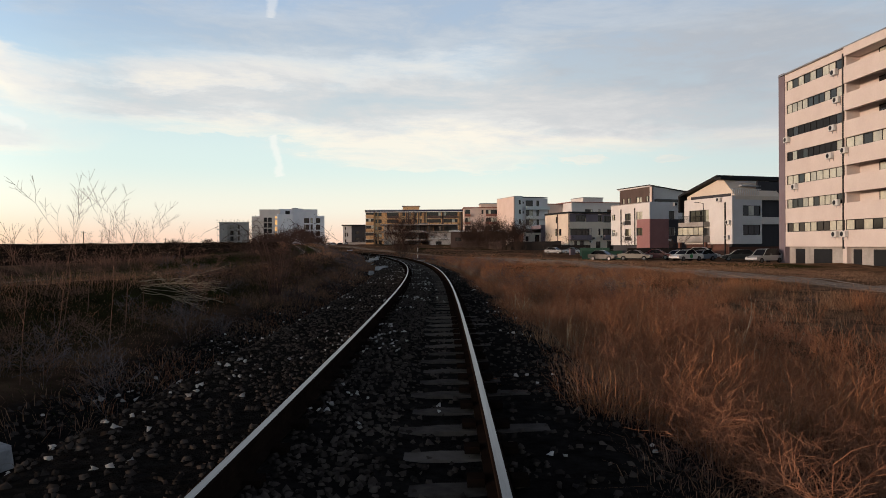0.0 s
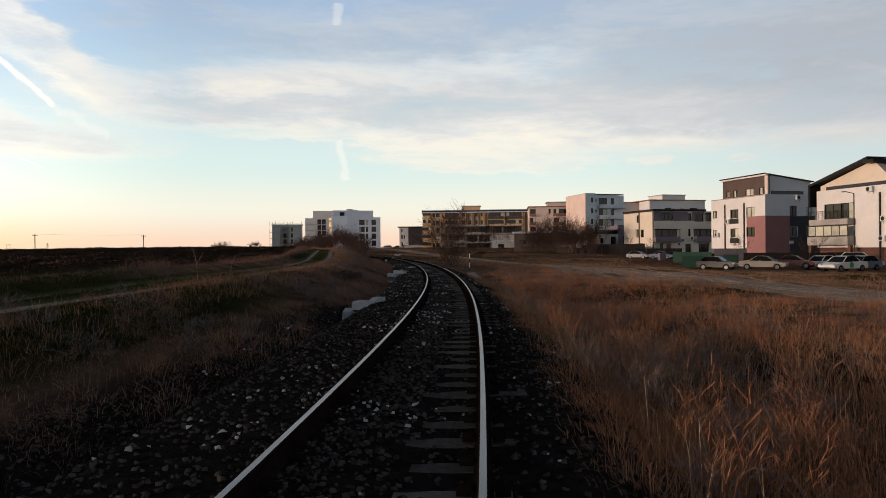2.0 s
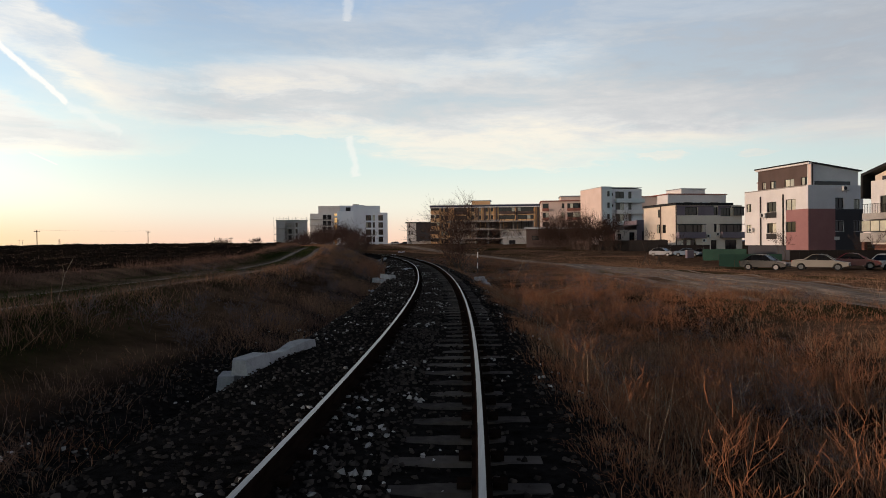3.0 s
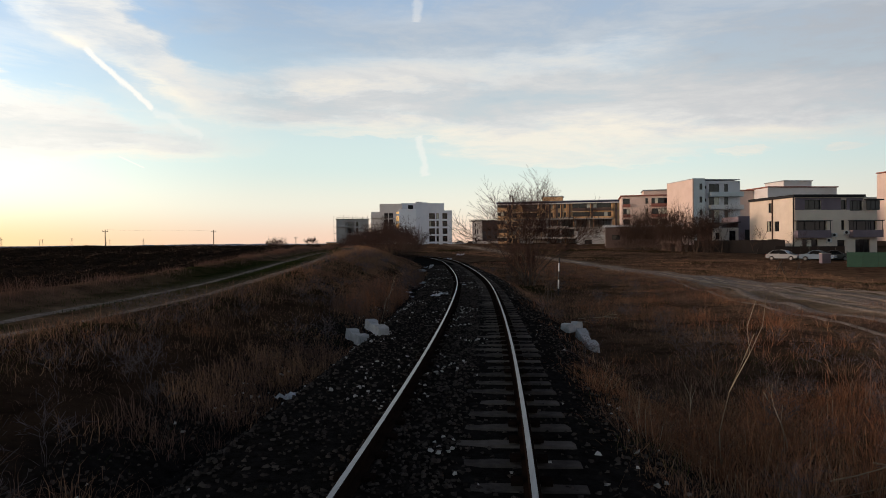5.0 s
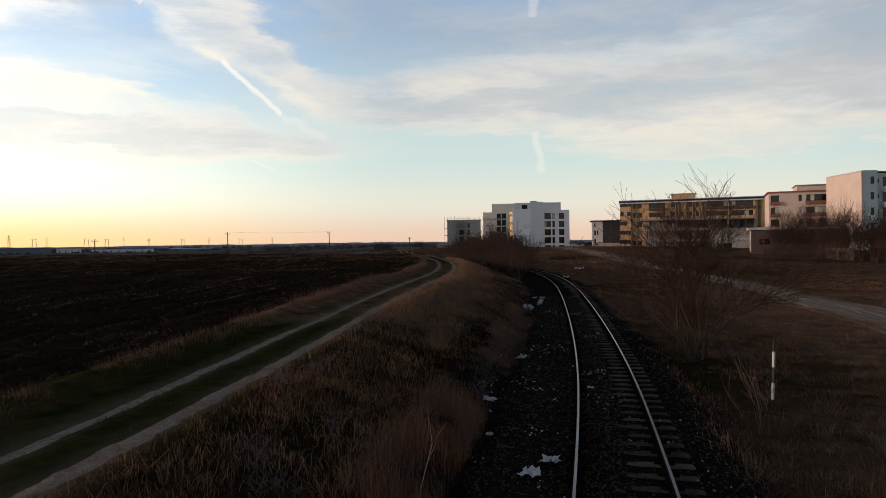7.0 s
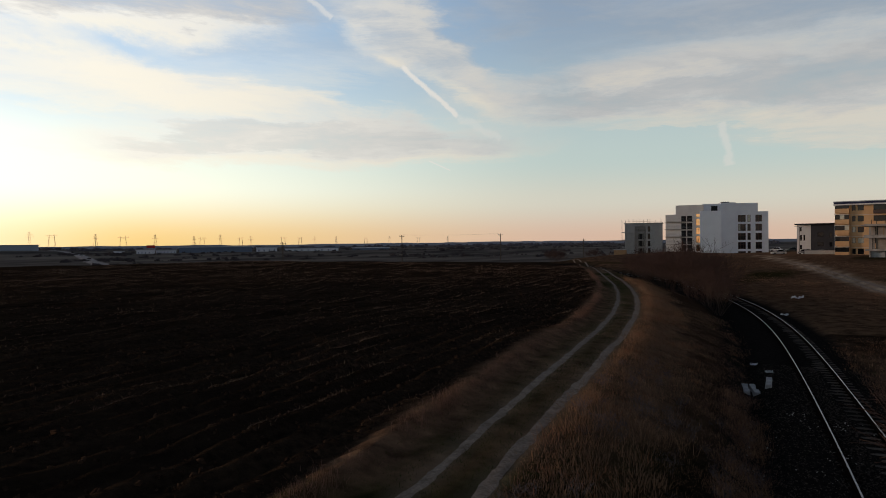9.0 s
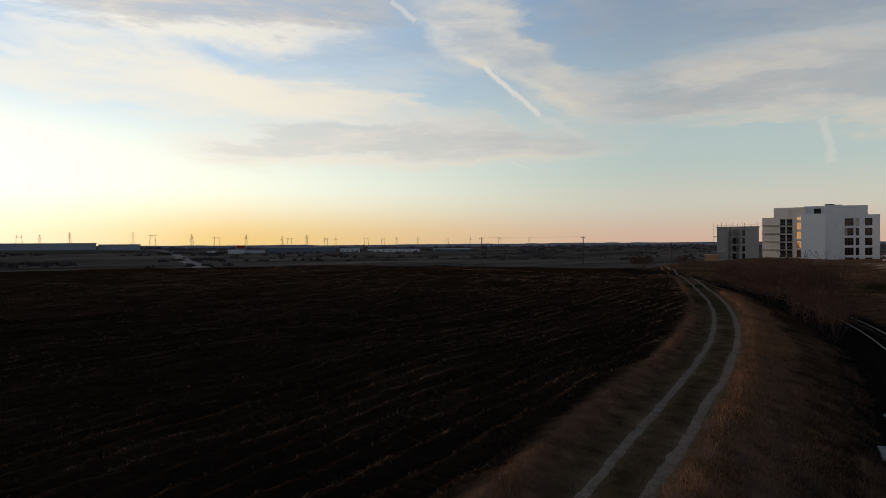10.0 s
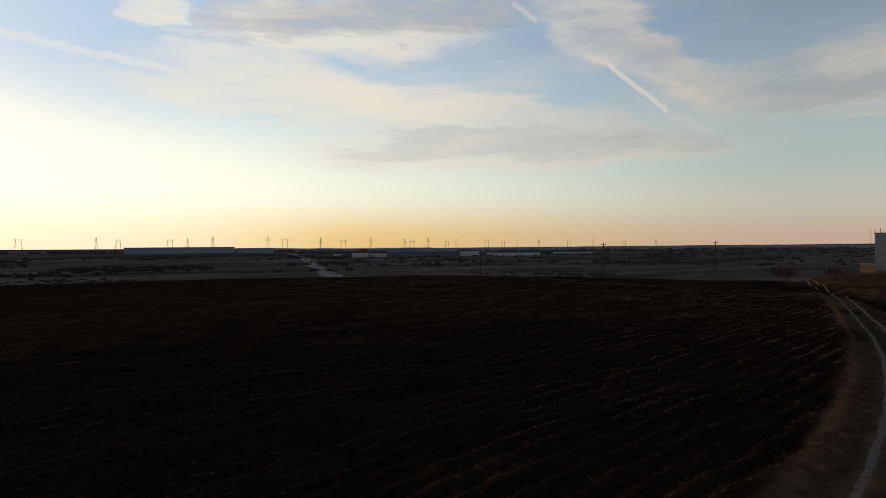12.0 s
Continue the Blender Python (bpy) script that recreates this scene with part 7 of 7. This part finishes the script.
# ---- parked cars ----
def car_model(label, paint, tall=1.46, length=4.35, hatch=True, mark=None):
    """A parked car, nose to -x, wheels on z = 0."""
    ob = thing("car", 0, 0, 0, label, "car", "parked cars")
    L, W = length / 2, 0.86
    low = [(-L, 0.42), (-L + 0.05, 0.62), (-L + 0.30, 0.74), (-L + 1.15, 0.90), (L - 0.55, 0.95), (L - 0.08, 0.90), (L, 0.62), (L - 0.03, 0.36)]
    rear = L - 0.35 if hatch else L - 1.0
    top = [(-L + 1.15, 0.90), (-L + 1.85, tall - 0.05), (-L + 2.3, tall), (rear - 0.75, tall - 0.02), (rear, 0.95)]
    def hull(profile, y0, y1, name, mat, label_=""):
        n = len(profile)
        v = [(x, s * (y0 if z < profile[1][1] + 0.3 else y1), z) for s in (-1, 1) for x, z in profile]
        f = [tuple(range(n)), tuple(range(2 * n - 1, n - 1, -1))] + [(i, i + n, (i + 1) % n + n, (i + 1) % n) for i in range(n)]
        me = mesh_from(name, v, f, [mat])
        bm = bmesh.new()
        bm.from_mesh(me)
        bmesh.ops.recalc_face_normals(bm, faces=bm.faces)
        bmesh.ops.bevel(bm, geom=[e for e in bm.edges], offset=0.05, segments=2, affect="EDGES", clamp_overlap=True)
        bm.to_mesh(me)
        bm.free()
        return part(name, me, ob, label_)
    # body with wheel arches
    prof = []
    for x, z in low:
        prof.append((x, z))
    for cx in (L - 0.80, -L + 0.85):
        prof.append((cx + 0.36, 0.30))
        for a in range(1, 6):
            t = math.pi * a / 6
            prof.append((cx + 0.36 * math.cos(t), 0.30 + 0.36 * math.sin(t)))
        prof.append((cx - 0.36, 0.30))
    v = [(x, s * W, z) for s in (-1, 1) for x, z in prof]
    n = len(prof)
    f = [tuple(range(n)), tuple(range(2 * n - 1, n - 1, -1))] + [(i, i + n, (i + 1) % n + n, (i + 1) % n) for i in range(n)]
    part("body", mesh_from("body", v, f, [paint]), ob)
    hull(top, W - 0.02, W - 0.2, "cabin", M_GLASS, "dark glazed cabin")
    roof = [(-L + 1.80, tall - 0.06), (-L + 2.3, tall + 0.015), (rear - 0.70, tall - 0.005), (rear - 0.55, tall - 0.10)]
    v = [(x, s * (W - 0.17), z) for s in (-1, 1) for x, z in roof]
    part("roof", mesh_from("roof", v, [(0, 4, 5, 1), (1, 5, 6, 2), (2, 6, 7, 3), (0, 1, 2, 3), (7, 6, 5, 4), (0, 3, 7, 4)], [paint]), ob)
    for sgn in (-1, 1):
        v, fcs = rod((-L + 2.45, sgn * (W - 0.02), 0.93), (-L + 2.38, sgn * (W - 0.19), tall - 0.02), 0.045, 5)
        part("pillar", mesh_from("pillar", v, fcs, [paint]), ob)
        v, fcs = rod((-L + 1.12, sgn * (W - 0.02), 0.90), (-L + 1.86, sgn * (W - 0.18), tall - 0.05), 0.04, 5)
        part("pillar", mesh_from("pillar", v, fcs, [paint]), ob)
        v, fcs = rod((rear - 0.02, sgn * (W - 0.03), 0.95), (rear - 0.72, sgn * (W - 0.18), tall - 0.03), 0.06, 5)
        part("pillar", mesh_from("pillar", v, fcs, [paint]), ob)
        for cx in (L - 0.80, -L + 0.85):
            v, fcs = rod((cx, sgn * (W - 0.2), 0.31), (cx, sgn * (W + 0.005), 0.31), 0.31, 18)
            wheel = part("wheel", mesh_from("tyre", v, fcs, [M_TYRE]), ob)
            v, fcs = rod((cx, sgn * (W - 0.03), 0.31), (cx, sgn * (W + 0.012), 0.31), 0.20, 14)
            rim = new("rim", mesh_from("rim", v, fcs, [M_RIM]))
            rim.parent = wheel
        b = [(-L + 0.02, -L + 0.22, sgn * (W - 0.2) - 0.14, sgn * (W - 0.2) + 0.14, 0.60, 0.74)]
        for x0, x1, y0, y1, z0, z1 in b:
            part("headlight", mesh_from("headlight", [(x, y, z) for z in (z0, z1) for x, y in ((x0, y0), (x1, y0), (x1, y1), (x0, y1))], BOX, [M_LAMPGLASS]), ob)
        x0, x1, y0, y1, z0, z1 = L - 0.16, L + 0.01, sgn * (W - 0.18) - 0.12, sgn * (W - 0.18) + 0.12, 0.68, 0.88
        part("tail_light", mesh_from("tail_light", [(x, y, z) for z in (z0, z1) for x, y in ((x0, y0), (x1, y0), (x1, y1), (x0, y1))], BOX, [M_TAIL]), ob)
    part("number_plate", mesh_from("number_plate", [(-L - 0.012, y, z) for y, z in ((-0.26, 0.42), (0.26, 0.42), (0.26, 0.53), (-0.26, 0.53))] + [(-L + 0.02, y, z) for y, z in ((-0.26, 0.42), (0.26, 0.42), (0.26, 0.53), (-0.26, 0.53))], BOX, [M_PLASTIC]), ob)
    if mark:
        for sgn in (-1, 1):
            v, fcs = rod((0.0, sgn * (W + 0.0), 0.62), (0.0, sgn * (W + 0.008), 0.62), 0.28, 20)
            part("door_mark", mesh_from("door_mark", v, fcs, [mark]), ob, "plain round green door mark")
    return ob


def paint(name, col):
    return surf(name, col, tuple(c * 0.92 for c in col), 1.0, 0.28, spec=0.6)


def park(ob, x, y, yaw):
    ob.matrix_basis = pose(x, y, float(ground_z(x, y)) + 0.02, 0, 0, yaw)


park(car_model("black hatchback parked on dirt", paint("black_paint", (0.012, 0.012, 0.014)), 1.46, 4.1), 23.0, 96.0, 142)
park(car_model("beige grey saloon parked on dirt", paint("beige_paint", (0.23, 0.21, 0.18)), 1.42, 4.5, False), 26.8, 93.4, 150)
park(car_model("dark red saloon parked on dirt", paint("dark_red_paint", (0.10, 0.012, 0.016)), 1.42, 4.4, False), 30.4, 95.2, 150)
park(car_model("white hatchback parked by a fence", paint("white_paint", (0.58, 0.58, 0.58)), 1.48, 4.0), 33.4, 95.6, 28)
park(car_model("white saloon with plain green door mark", paint("chalk_paint", (0.62, 0.62, 0.60)), 1.46, 4.5, False, paint("green_mark", (0.02, 0.22, 0.07))), 31.6, 87.0, 28)
park(car_model("blue grey hatchback parked by a fence", paint("blue_grey_paint", (0.13, 0.16, 0.20)), 1.48, 4.0), 35.2, 91.2, 25)
park(car_model("white sport utility car parked on dirt", paint("pearl_paint", (0.60, 0.60, 0.61)), 1.66, 4.5), 36.4, 93.8, 150)
park(car_model("black estate car parked near houses", paint("jet_paint", (0.010, 0.010, 0.011)), 1.5, 4.5), 39.6, 89.6, -15)
park(car_model("silver white sport utility car parked on dirt", paint("silver_paint", (0.42, 0.42, 0.42)), 1.70, 4.7), 39.2, 81.6, 25)
park(car_model("silver hatchback parked by dark fence", paint("pale_silver_paint", (0.20, 0.215, 0.235)), 1.45, 4.2), 24.9, 149.5, 145)
park(car_model("pale blue saloon parked by dark fence", paint("pale_blue_paint", (0.12, 0.17, 0.23)), 1.42, 4.3, False), 28.6, 147.4, 150)
park(car_model("dark saloon parked by dark fence", paint("soot_paint", (0.015, 0.015, 0.017)), 1.42, 4.3, False), 31.2, 149.6, -15)
for i, (x, y, c) in enumerate(((-60, 352, (0.55, 0.55, 0.56)), (-55, 355, (0.02, 0.02, 0.022)), (-50.5, 304, (0.5, 0.5, 0.5)), (-38, 302, (0.52, 0.52, 0.52)), (-43, 304, (0.03, 0.03, 0.035)))):
    park(car_model("distant car parked by the blocks", paint("far_car_paint", c)), x, y, 15 * i)


# ---- fences and walls before the houses ----
def board_fence(label, x0, y0, x1, y1, height, mat, pitch, group="fences before the houses"):
    n = max(1, int(math.hypot(x1 - x0, y1 - y0) / pitch))
    zb = float(ground_z((x0 + x1) / 2, (y0 + y1) / 2))
    ob = thing("fence", x0, y0, zb, label, "fence", group)
    f = Face(x0, y0, x1 - x0, y1 - y0, (x0, y0, zb))
    total = math.hypot(x1 - x0, y1 - y0)
    me = boxes(Face(0, 0, 1, 0, (0, 0, 0)), [(0.01, pitch - 0.01, -0.3, height, -0.02, 0.02)], "board", mat)
    turn = math.degrees(math.atan2(y1 - y0, x1 - x0))
    for i in range(n):
        b = part("board", me, ob)
        p = f.at(i * pitch, 0, 0)
        b.matrix_basis = pose(p[0], p[1], random.uniform(-0.02, 0.02), 0, 0, turn)
    for i in range(0, n + 1, 3):
        p = f.at(i * pitch, 0, -0.06)
        v, fc = rod((p[0], p[1], -0.3), (p[0], p[1], height + 0.08), 0.04, 6)
        part("post", mesh_from("post", v, fc, [M_METAL]), ob)


board_fence("green mesh sheet site fence", 22.6, 109.0, 29.4, 107.4, 1.45, M_GREENFENCE, 1.6)
board_fence("dark solid board fence before houses", 29.6, 107.4, 42.2, 103.4, 1.7, M_FENCE, 0.9)
board_fence("dark solid board fence by the thicket", 18.6, 187.0, 29.6, 163.6, 2.3, M_FENCE, 1.3)
board_fence("green mesh sheet fence along the yard", 27.2, 133.0, 33.0, 128.0, 1.6, M_GREENFENCE, 1.6)
board_fence("dark solid board fence by parked cars", 25.2, 155.0, 34.0, 152.0, 1.9, M_FENCE, 1.1)
board_fence("pale concrete panel site wall", 3.2, 252.0, 18.5, 248.0, 2.0, M_CONCRETE, 2.5)
board_fence("low pale concrete wall by a yard", -42.0, 296.0, -31.0, 297.0, 1.0, M_CONCRETE, 2.5)
board_fence("rusty board fence behind the thicket", 13.4, 196.0, 17.0, 188.0, 1.9, M_BROWN, 1.3)


def utility_box(x, y):
    z = float(ground_z(x, y))
    ob = thing("utility_cabinet", x, y, z, "grey metal utility cabinet on the verge", "cabinet")
    f = Face(0, 0, 0.95, 0.3, (0, 0, 0))
    slab(ob, "body", f, (0, 1.1, -0.1, 1.2, -0.6, 0), M_PURPLE)
    slab(ob, "lid", f, (-0.04, 1.14, 1.2, 1.27, -0.64, 0.04), M_RAW)


utility_box(26.4, 138.6)


def trestle(x, y, yaw):
    ob = thing("wooden_trestle", x, y, float(ground_z(x, y)), "crossed wooden posts standing in grass", "post", "crossed posts")
    ob.rotation_euler = (0, 0, radians(yaw))
    for a, b in (((-0.45, 0, -0.1), (0.15, 0, 1.4)), ((0.45, 0.05, -0.1), (-0.1, 0.05, 1.3))):
        v, f = rod(a, b, 0.05, 6)
        part("pole", mesh_from("pole", v, f, [M_WOOD]), ob)


trestle(15.9, 116.5, 0)
trestle(17.6, 116.8, 20)


def street_lamp(x, y, h):
    ob = thing("street_lamp", x, y, float(ground_z(x, y)), "slim dark street lamp post", "street lamp", "lamp posts by the houses")
    v, f = rod((0, 0, -0.2), (0, 0, h), 0.06, 8)
    part("pole", mesh_from("pole", v, f, [M_METAL]), ob)
    v, f = rod((0, 0, h - 0.05), (-0.9, -0.2, h + 0.12), 0.035, 6)
    part("arm", mesh_from("arm", v, f, [M_METAL]), ob)
    f2 = Face(-1.4, -0.2, 1, 0, (0, 0, 0))
    slab(ob, "lamp_head", f2, (0, 0.55, h + 0.08, h + 0.18, -0.12, 0.12), M_GALV)


street_lamp(38.6, 99.2, 8.2)
street_lamp(-42.0, 288.0, 8.0)


# ---- far land: line poles, pylons, sheds ----
def line_pole(x, y, h):
    z = float(ground_z(x, y)) - 0.3
    ob = thing("power_pole", x, y, z, "dark power line pole with crossarm", "power pole", "field power line")
    v, f = rod((0, 0, 0), (0, 0, h + 0.3), 0.22, 7)
    part("pole", mesh_from("pole", v, f, [M_WOOD]), ob)
    part("crossarm", boxes(Face(0, 0, 0.4, 0.92, (0, 0, 0)), [(-1.5, 1.5, h - 0.7, h - 0.5, -0.1, 0.1)], "crossarm", M_METAL), ob)
    for s in (-1.3, 0, 1.3):
        part("insulator", boxes(Face(0, 0, 0.4, 0.92, (0, 0, 0)), [(s - 0.1, s + 0.1, h - 0.5, h - 0.1, -0.1, 0.1)], "insulator", M_RAW), ob)
    return ob


PA, PB = (-249.25, 354.9), (-224.1, 417.5)
for (x, y), top in ((PA, 10.9), (PB, 11.4)):
    line_pole(x, y, top - float(ground_z(x, y)))
step = (PB[0] - PA[0], PB[1] - PA[1])
for k in (2, 3, -1):
    line_pole(PA[0] + step[0] * k, PA[1] + step[1] * k, 13)
for off in (-1.3, 0.0, 1.3):
    pts = []
    for i in range(13):
        t = i / 12
        pts.append((PA[0] + step[0] * t + off * 0.4, PA[1] + step[1] * t + off * 0.92, 10.9 + 0.5 * t - 1.3 * 4 * t * (1 - t) * 0.35))
    tagged(new("power_line_wire", joined("wire", [rod(a, b, 0.009, 3) for a, b in zip(pts, pts[1:])], M_METAL)), "thin sagging wire between two poles", "wire", "line wires")


def far_shed(label, az, dist, width, high, mats, roof, bays, lift=0.0):
    """A long low shed at a bearing (degrees left of +y) and distance."""
    x, y = -12 - math.sin(radians(az)) * dist, 80 + math.cos(radians(az)) * dist
    z = float(ground_z(x, y)) + lift
    ob = thing("industrial_shed", x, y, z - 1, label, "shed", "far sheds")
    a = radians(az)
    f = Face(x - math.cos(a) * width / 2, y - math.sin(a) * width / 2, math.cos(a), math.sin(a), (x, y, z - 1))
    holes = [(width * (i + 0.38) / bays, width * (i + 0.6) / bays, z + 0.2, z + high * 0.55) for i in range(bays)]
    wall(ob, f, 0, width, z - 1, z + high, holes, mats, deep=0.5)
    for h in holes:
        slab(ob, "dark_door", f, (h[0], h[1], h[2], h[3], -0.9, -0.5), M_HAZEBLUE if mats is M_HAZEWALL else mats)
    slab(ob, "core", f, (0.1, width - 0.1, z - 1, z + high - 0.1, -25, -1.0), mats)
    gable_prism(ob, Face(f.at(0, 0, 0)[0] + x, f.at(0, 0, 0)[1] + y, f.d[0], f.d[1], (x, y, z - 1)), 0, 0, -26, 1.0, [(-1.0, z + high), (width + 1.0, z + high)], roof, thick=0.7)


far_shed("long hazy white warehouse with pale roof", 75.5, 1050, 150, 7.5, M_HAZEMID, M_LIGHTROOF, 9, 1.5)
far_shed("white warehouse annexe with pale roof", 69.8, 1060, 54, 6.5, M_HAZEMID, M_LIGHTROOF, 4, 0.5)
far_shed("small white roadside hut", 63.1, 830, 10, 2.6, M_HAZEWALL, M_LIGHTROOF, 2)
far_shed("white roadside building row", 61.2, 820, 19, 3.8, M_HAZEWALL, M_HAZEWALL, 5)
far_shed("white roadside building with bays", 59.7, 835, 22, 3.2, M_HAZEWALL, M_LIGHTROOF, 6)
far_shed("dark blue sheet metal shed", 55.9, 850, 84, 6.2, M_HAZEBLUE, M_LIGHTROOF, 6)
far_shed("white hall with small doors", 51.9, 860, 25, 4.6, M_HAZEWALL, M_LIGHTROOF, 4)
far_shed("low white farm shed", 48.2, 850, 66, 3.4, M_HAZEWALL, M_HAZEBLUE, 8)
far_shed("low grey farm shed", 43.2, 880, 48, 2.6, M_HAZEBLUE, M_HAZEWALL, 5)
x, y = -12 - math.sin(radians(61.0)) * 815, 80 + math.cos(radians(61.0)) * 815
z = float(ground_z(x, y))
sign = thing("roof_sign", x, y, z + 6, "plain red sign panel over a roadside building", "sign")
f = Face(x - 4, y, 0.49, 0.87, (x, y, z + 6))
slab(sign, "panel", f, (0, 9, z + 6.5, z + 9.5, 0, 0.3), M_RED)
part("leg", boxes(f, [(1, 1.3, z + 5.5, z + 6.5, 0, 0.3), (7.6, 7.9, z + 5.5, z + 6.5, 0, 0.3)], "leg", M_METAL), sign)


def pylon_mesh(h, style):
    r = []
    w = h * 0.11
    if style == 0:
        for s in (-1, 1):
            for t in (-1, 1):
                r.append(rod((s * w, t * w, -2), (s * w * 0.15, t * w * 0.15, h), 0.22, 4))
        for k, half in ((0.72, 0.20), (0.84, 0.16), (0.95, 0.10)):
            r.append(rod((-h * half, 0, h * k), (h * half, 0, h * k), 0.25, 4))
        for k in range(6):
            a, b = k / 7, (k + 1) / 7
            r.append(rod((-w * (1 - 0.85 * a), -w * (1 - 0.85 * a), h * a), (w * (1 - 0.85 * b), -w * (1 - 0.85 * b), h * b), 0.15, 3))
    else:
        for s in (-1, 1):
            r.append(rod((s * h * 0.26, 0, -2), (s * h * 0.15, 0, h * 0.9), 0.3, 4))
            r.append(rod((s * h * 0.18, 0, -2), (s * h * 0.14, 0, h), 0.2, 4))
        r.append(rod((-h * 0.34, 0, h * 0.9), (h * 0.34, 0, h * 0.9), 0.3, 4))
        r.append(rod((-h * 0.2, 0, h * 0.8), (h * 0.2, 0, h * 0.8), 0.2, 4))
    return joined("lattice", r, M_PYLON)


pylon_me = [pylon_mesh(34, 0), pylon_mesh(30, 1)]
for i, (az, dist, style) in enumerate(((86.5, 1500, 1), (81.5, 1650, 0), (80.0, 1550, 1), (76.3, 1600, 1), (75.0, 1900, 0), (73.1, 1550, 0), (68.8, 1500, 0), (67.4, 1450, 1), (64.5, 1550, 0), (62.6, 1500, 1), (60.3, 1600, 0), (57.4, 1900, 0), (56.8, 1800, 1), (55.4, 1700, 0), (53.8, 1900, 1), (53.0, 2000, 0), (50.4, 1900, 1), (49.0, 2000, 1), (47.8, 2300, 0), (46.0, 2300, 0), (43.5, 2300, 1), (41.5, 2500, 0), (39.0, 2600, 1), (36.5, 2800, 0), (89.0, 1700, 0), (92.0, 1700, 1))):
    x, y = -12 - math.sin(radians(az)) * dist, 80 + math.cos(radians(az)) * dist
    ob = thing("pylon", x, y, float(ground_z(x, y)), "distant lattice power pylon", "pylon", "far pylons")
    ob.rotation_euler = (0, 0, radians(az + 20 * (i % 3)))
    part("lattice", pylon_me[style], ob)


# low hills that close the plain, haze painted into their blue grey
M_HILL = surf("hazed_hill", (0.27, 0.30, 0.35), (0.19, 0.21, 0.25), 0.004, 0.95, spec=0.0, fine=0.02, stretch=(1, 1, 8))


def distant_hills():
    az = np.radians(np.arange(-40, 112, 0.4))
    rows = []
    for d, top in ((1950, 0.0), (2120, 0.75), (2350, 1.0), (2700, 0.9), (3100, 0.0)):
        x, y = -12 - np.sin(az) * d, 80 + np.cos(az) * d
        z = -14 + top * (20.0 + 5.0 * lumps(az * 9, az * 0, 1.0, 3) + 2.0 * lumps(az * 60, az * 0, 1.0, 4))
        rows.append(np.stack([x, y, z], -1))
    v = np.stack(rows, 1)
    i = np.arange(v.shape[0] * 5).reshape(-1, 5)
    f = np.stack([i[:-1, :-1], i[1:, :-1], i[1:, 1:], i[:-1, 1:]], -1).reshape(-1, 4)
    tagged(new("backdrop", mesh_from("backdrop", v.reshape(-1, 3), f, [M_HILL], smooth=True)), "low hills closing the plain, blue grey with painted haze", "hills", kind="structure")


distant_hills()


# scrub and hedges of the valley
def scrub(name, label, az0, az1, d0, d1, n, size, seed, mat=M_SCRUB):
    r = np.random.default_rng(seed)
    az, d = np.radians(r.uniform(az0, az1, n)), r.uniform(d0, d1, n)
    x, y = -12 - np.sin(az) * d, 80 + np.cos(az) * d
    keep = lumps(x, y, 90, seed) > -0.12
    x, y = x[keep], y[keep]
    k = 7
    xx_, yy_ = np.repeat(x, k) + r.normal(0, size, len(x) * k), np.repeat(y, k) + r.normal(0, size, len(x) * k)
    s_ = r.uniform(0.4, 1.0, len(xx_)) * size
    ob = stones(name, xx_, yy_, ground_z(xx_, yy_) + s_ * r.uniform(0.1, 0.9, len(xx_)), s_, mat, seed + 1, 0.8)
    tagged(ob, label, "scrub", kind="stuff")


scrub("valley_scrub", "dark leafless scrub in the valley", 62, 96, 420, 900, 900, 1.6, 801)
scrub("valley_scrub", "sparse scrub and hedges of the plain", 20, 62, 500, 1500, 500, 1.6, 803)
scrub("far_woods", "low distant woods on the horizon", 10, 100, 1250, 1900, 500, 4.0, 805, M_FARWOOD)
scrub("brow_scrub", "low scrub line at the field brow", 40, 95, 300, 390, 260, 0.8, 807)


# the valley road with a few cars on it
VALLEY = [(200, -230.0), (242, -337.6), (292, -460.0), (350, -600.0), (409, -749.0), (524, -1059.0), (640, -1390.0)]
valley_x = smooth_curve(*np.array(VALLEY, float).T)
valley_road = tagged(new("valley_road"), "pale road running down into the valley", "road", kind="structure")
worn_strip("lane", valley_x, 0.0, 5.5, 215, 620, M_FARROAD, valley_road, 61, 2.0, 0.35)
for i, (y, off, c) in enumerate(((392, 2.0, (0.6, 0.6, 0.6)), (384, -2.0, (0.5, 0.5, 0.52)), (352, 2.0, (0.03, 0.03, 0.03)))):
    park(car_model("far car on the valley road", paint("road_car_paint", c), 1.6, 4.6), float(valley_x(y)) + off, y, 20)
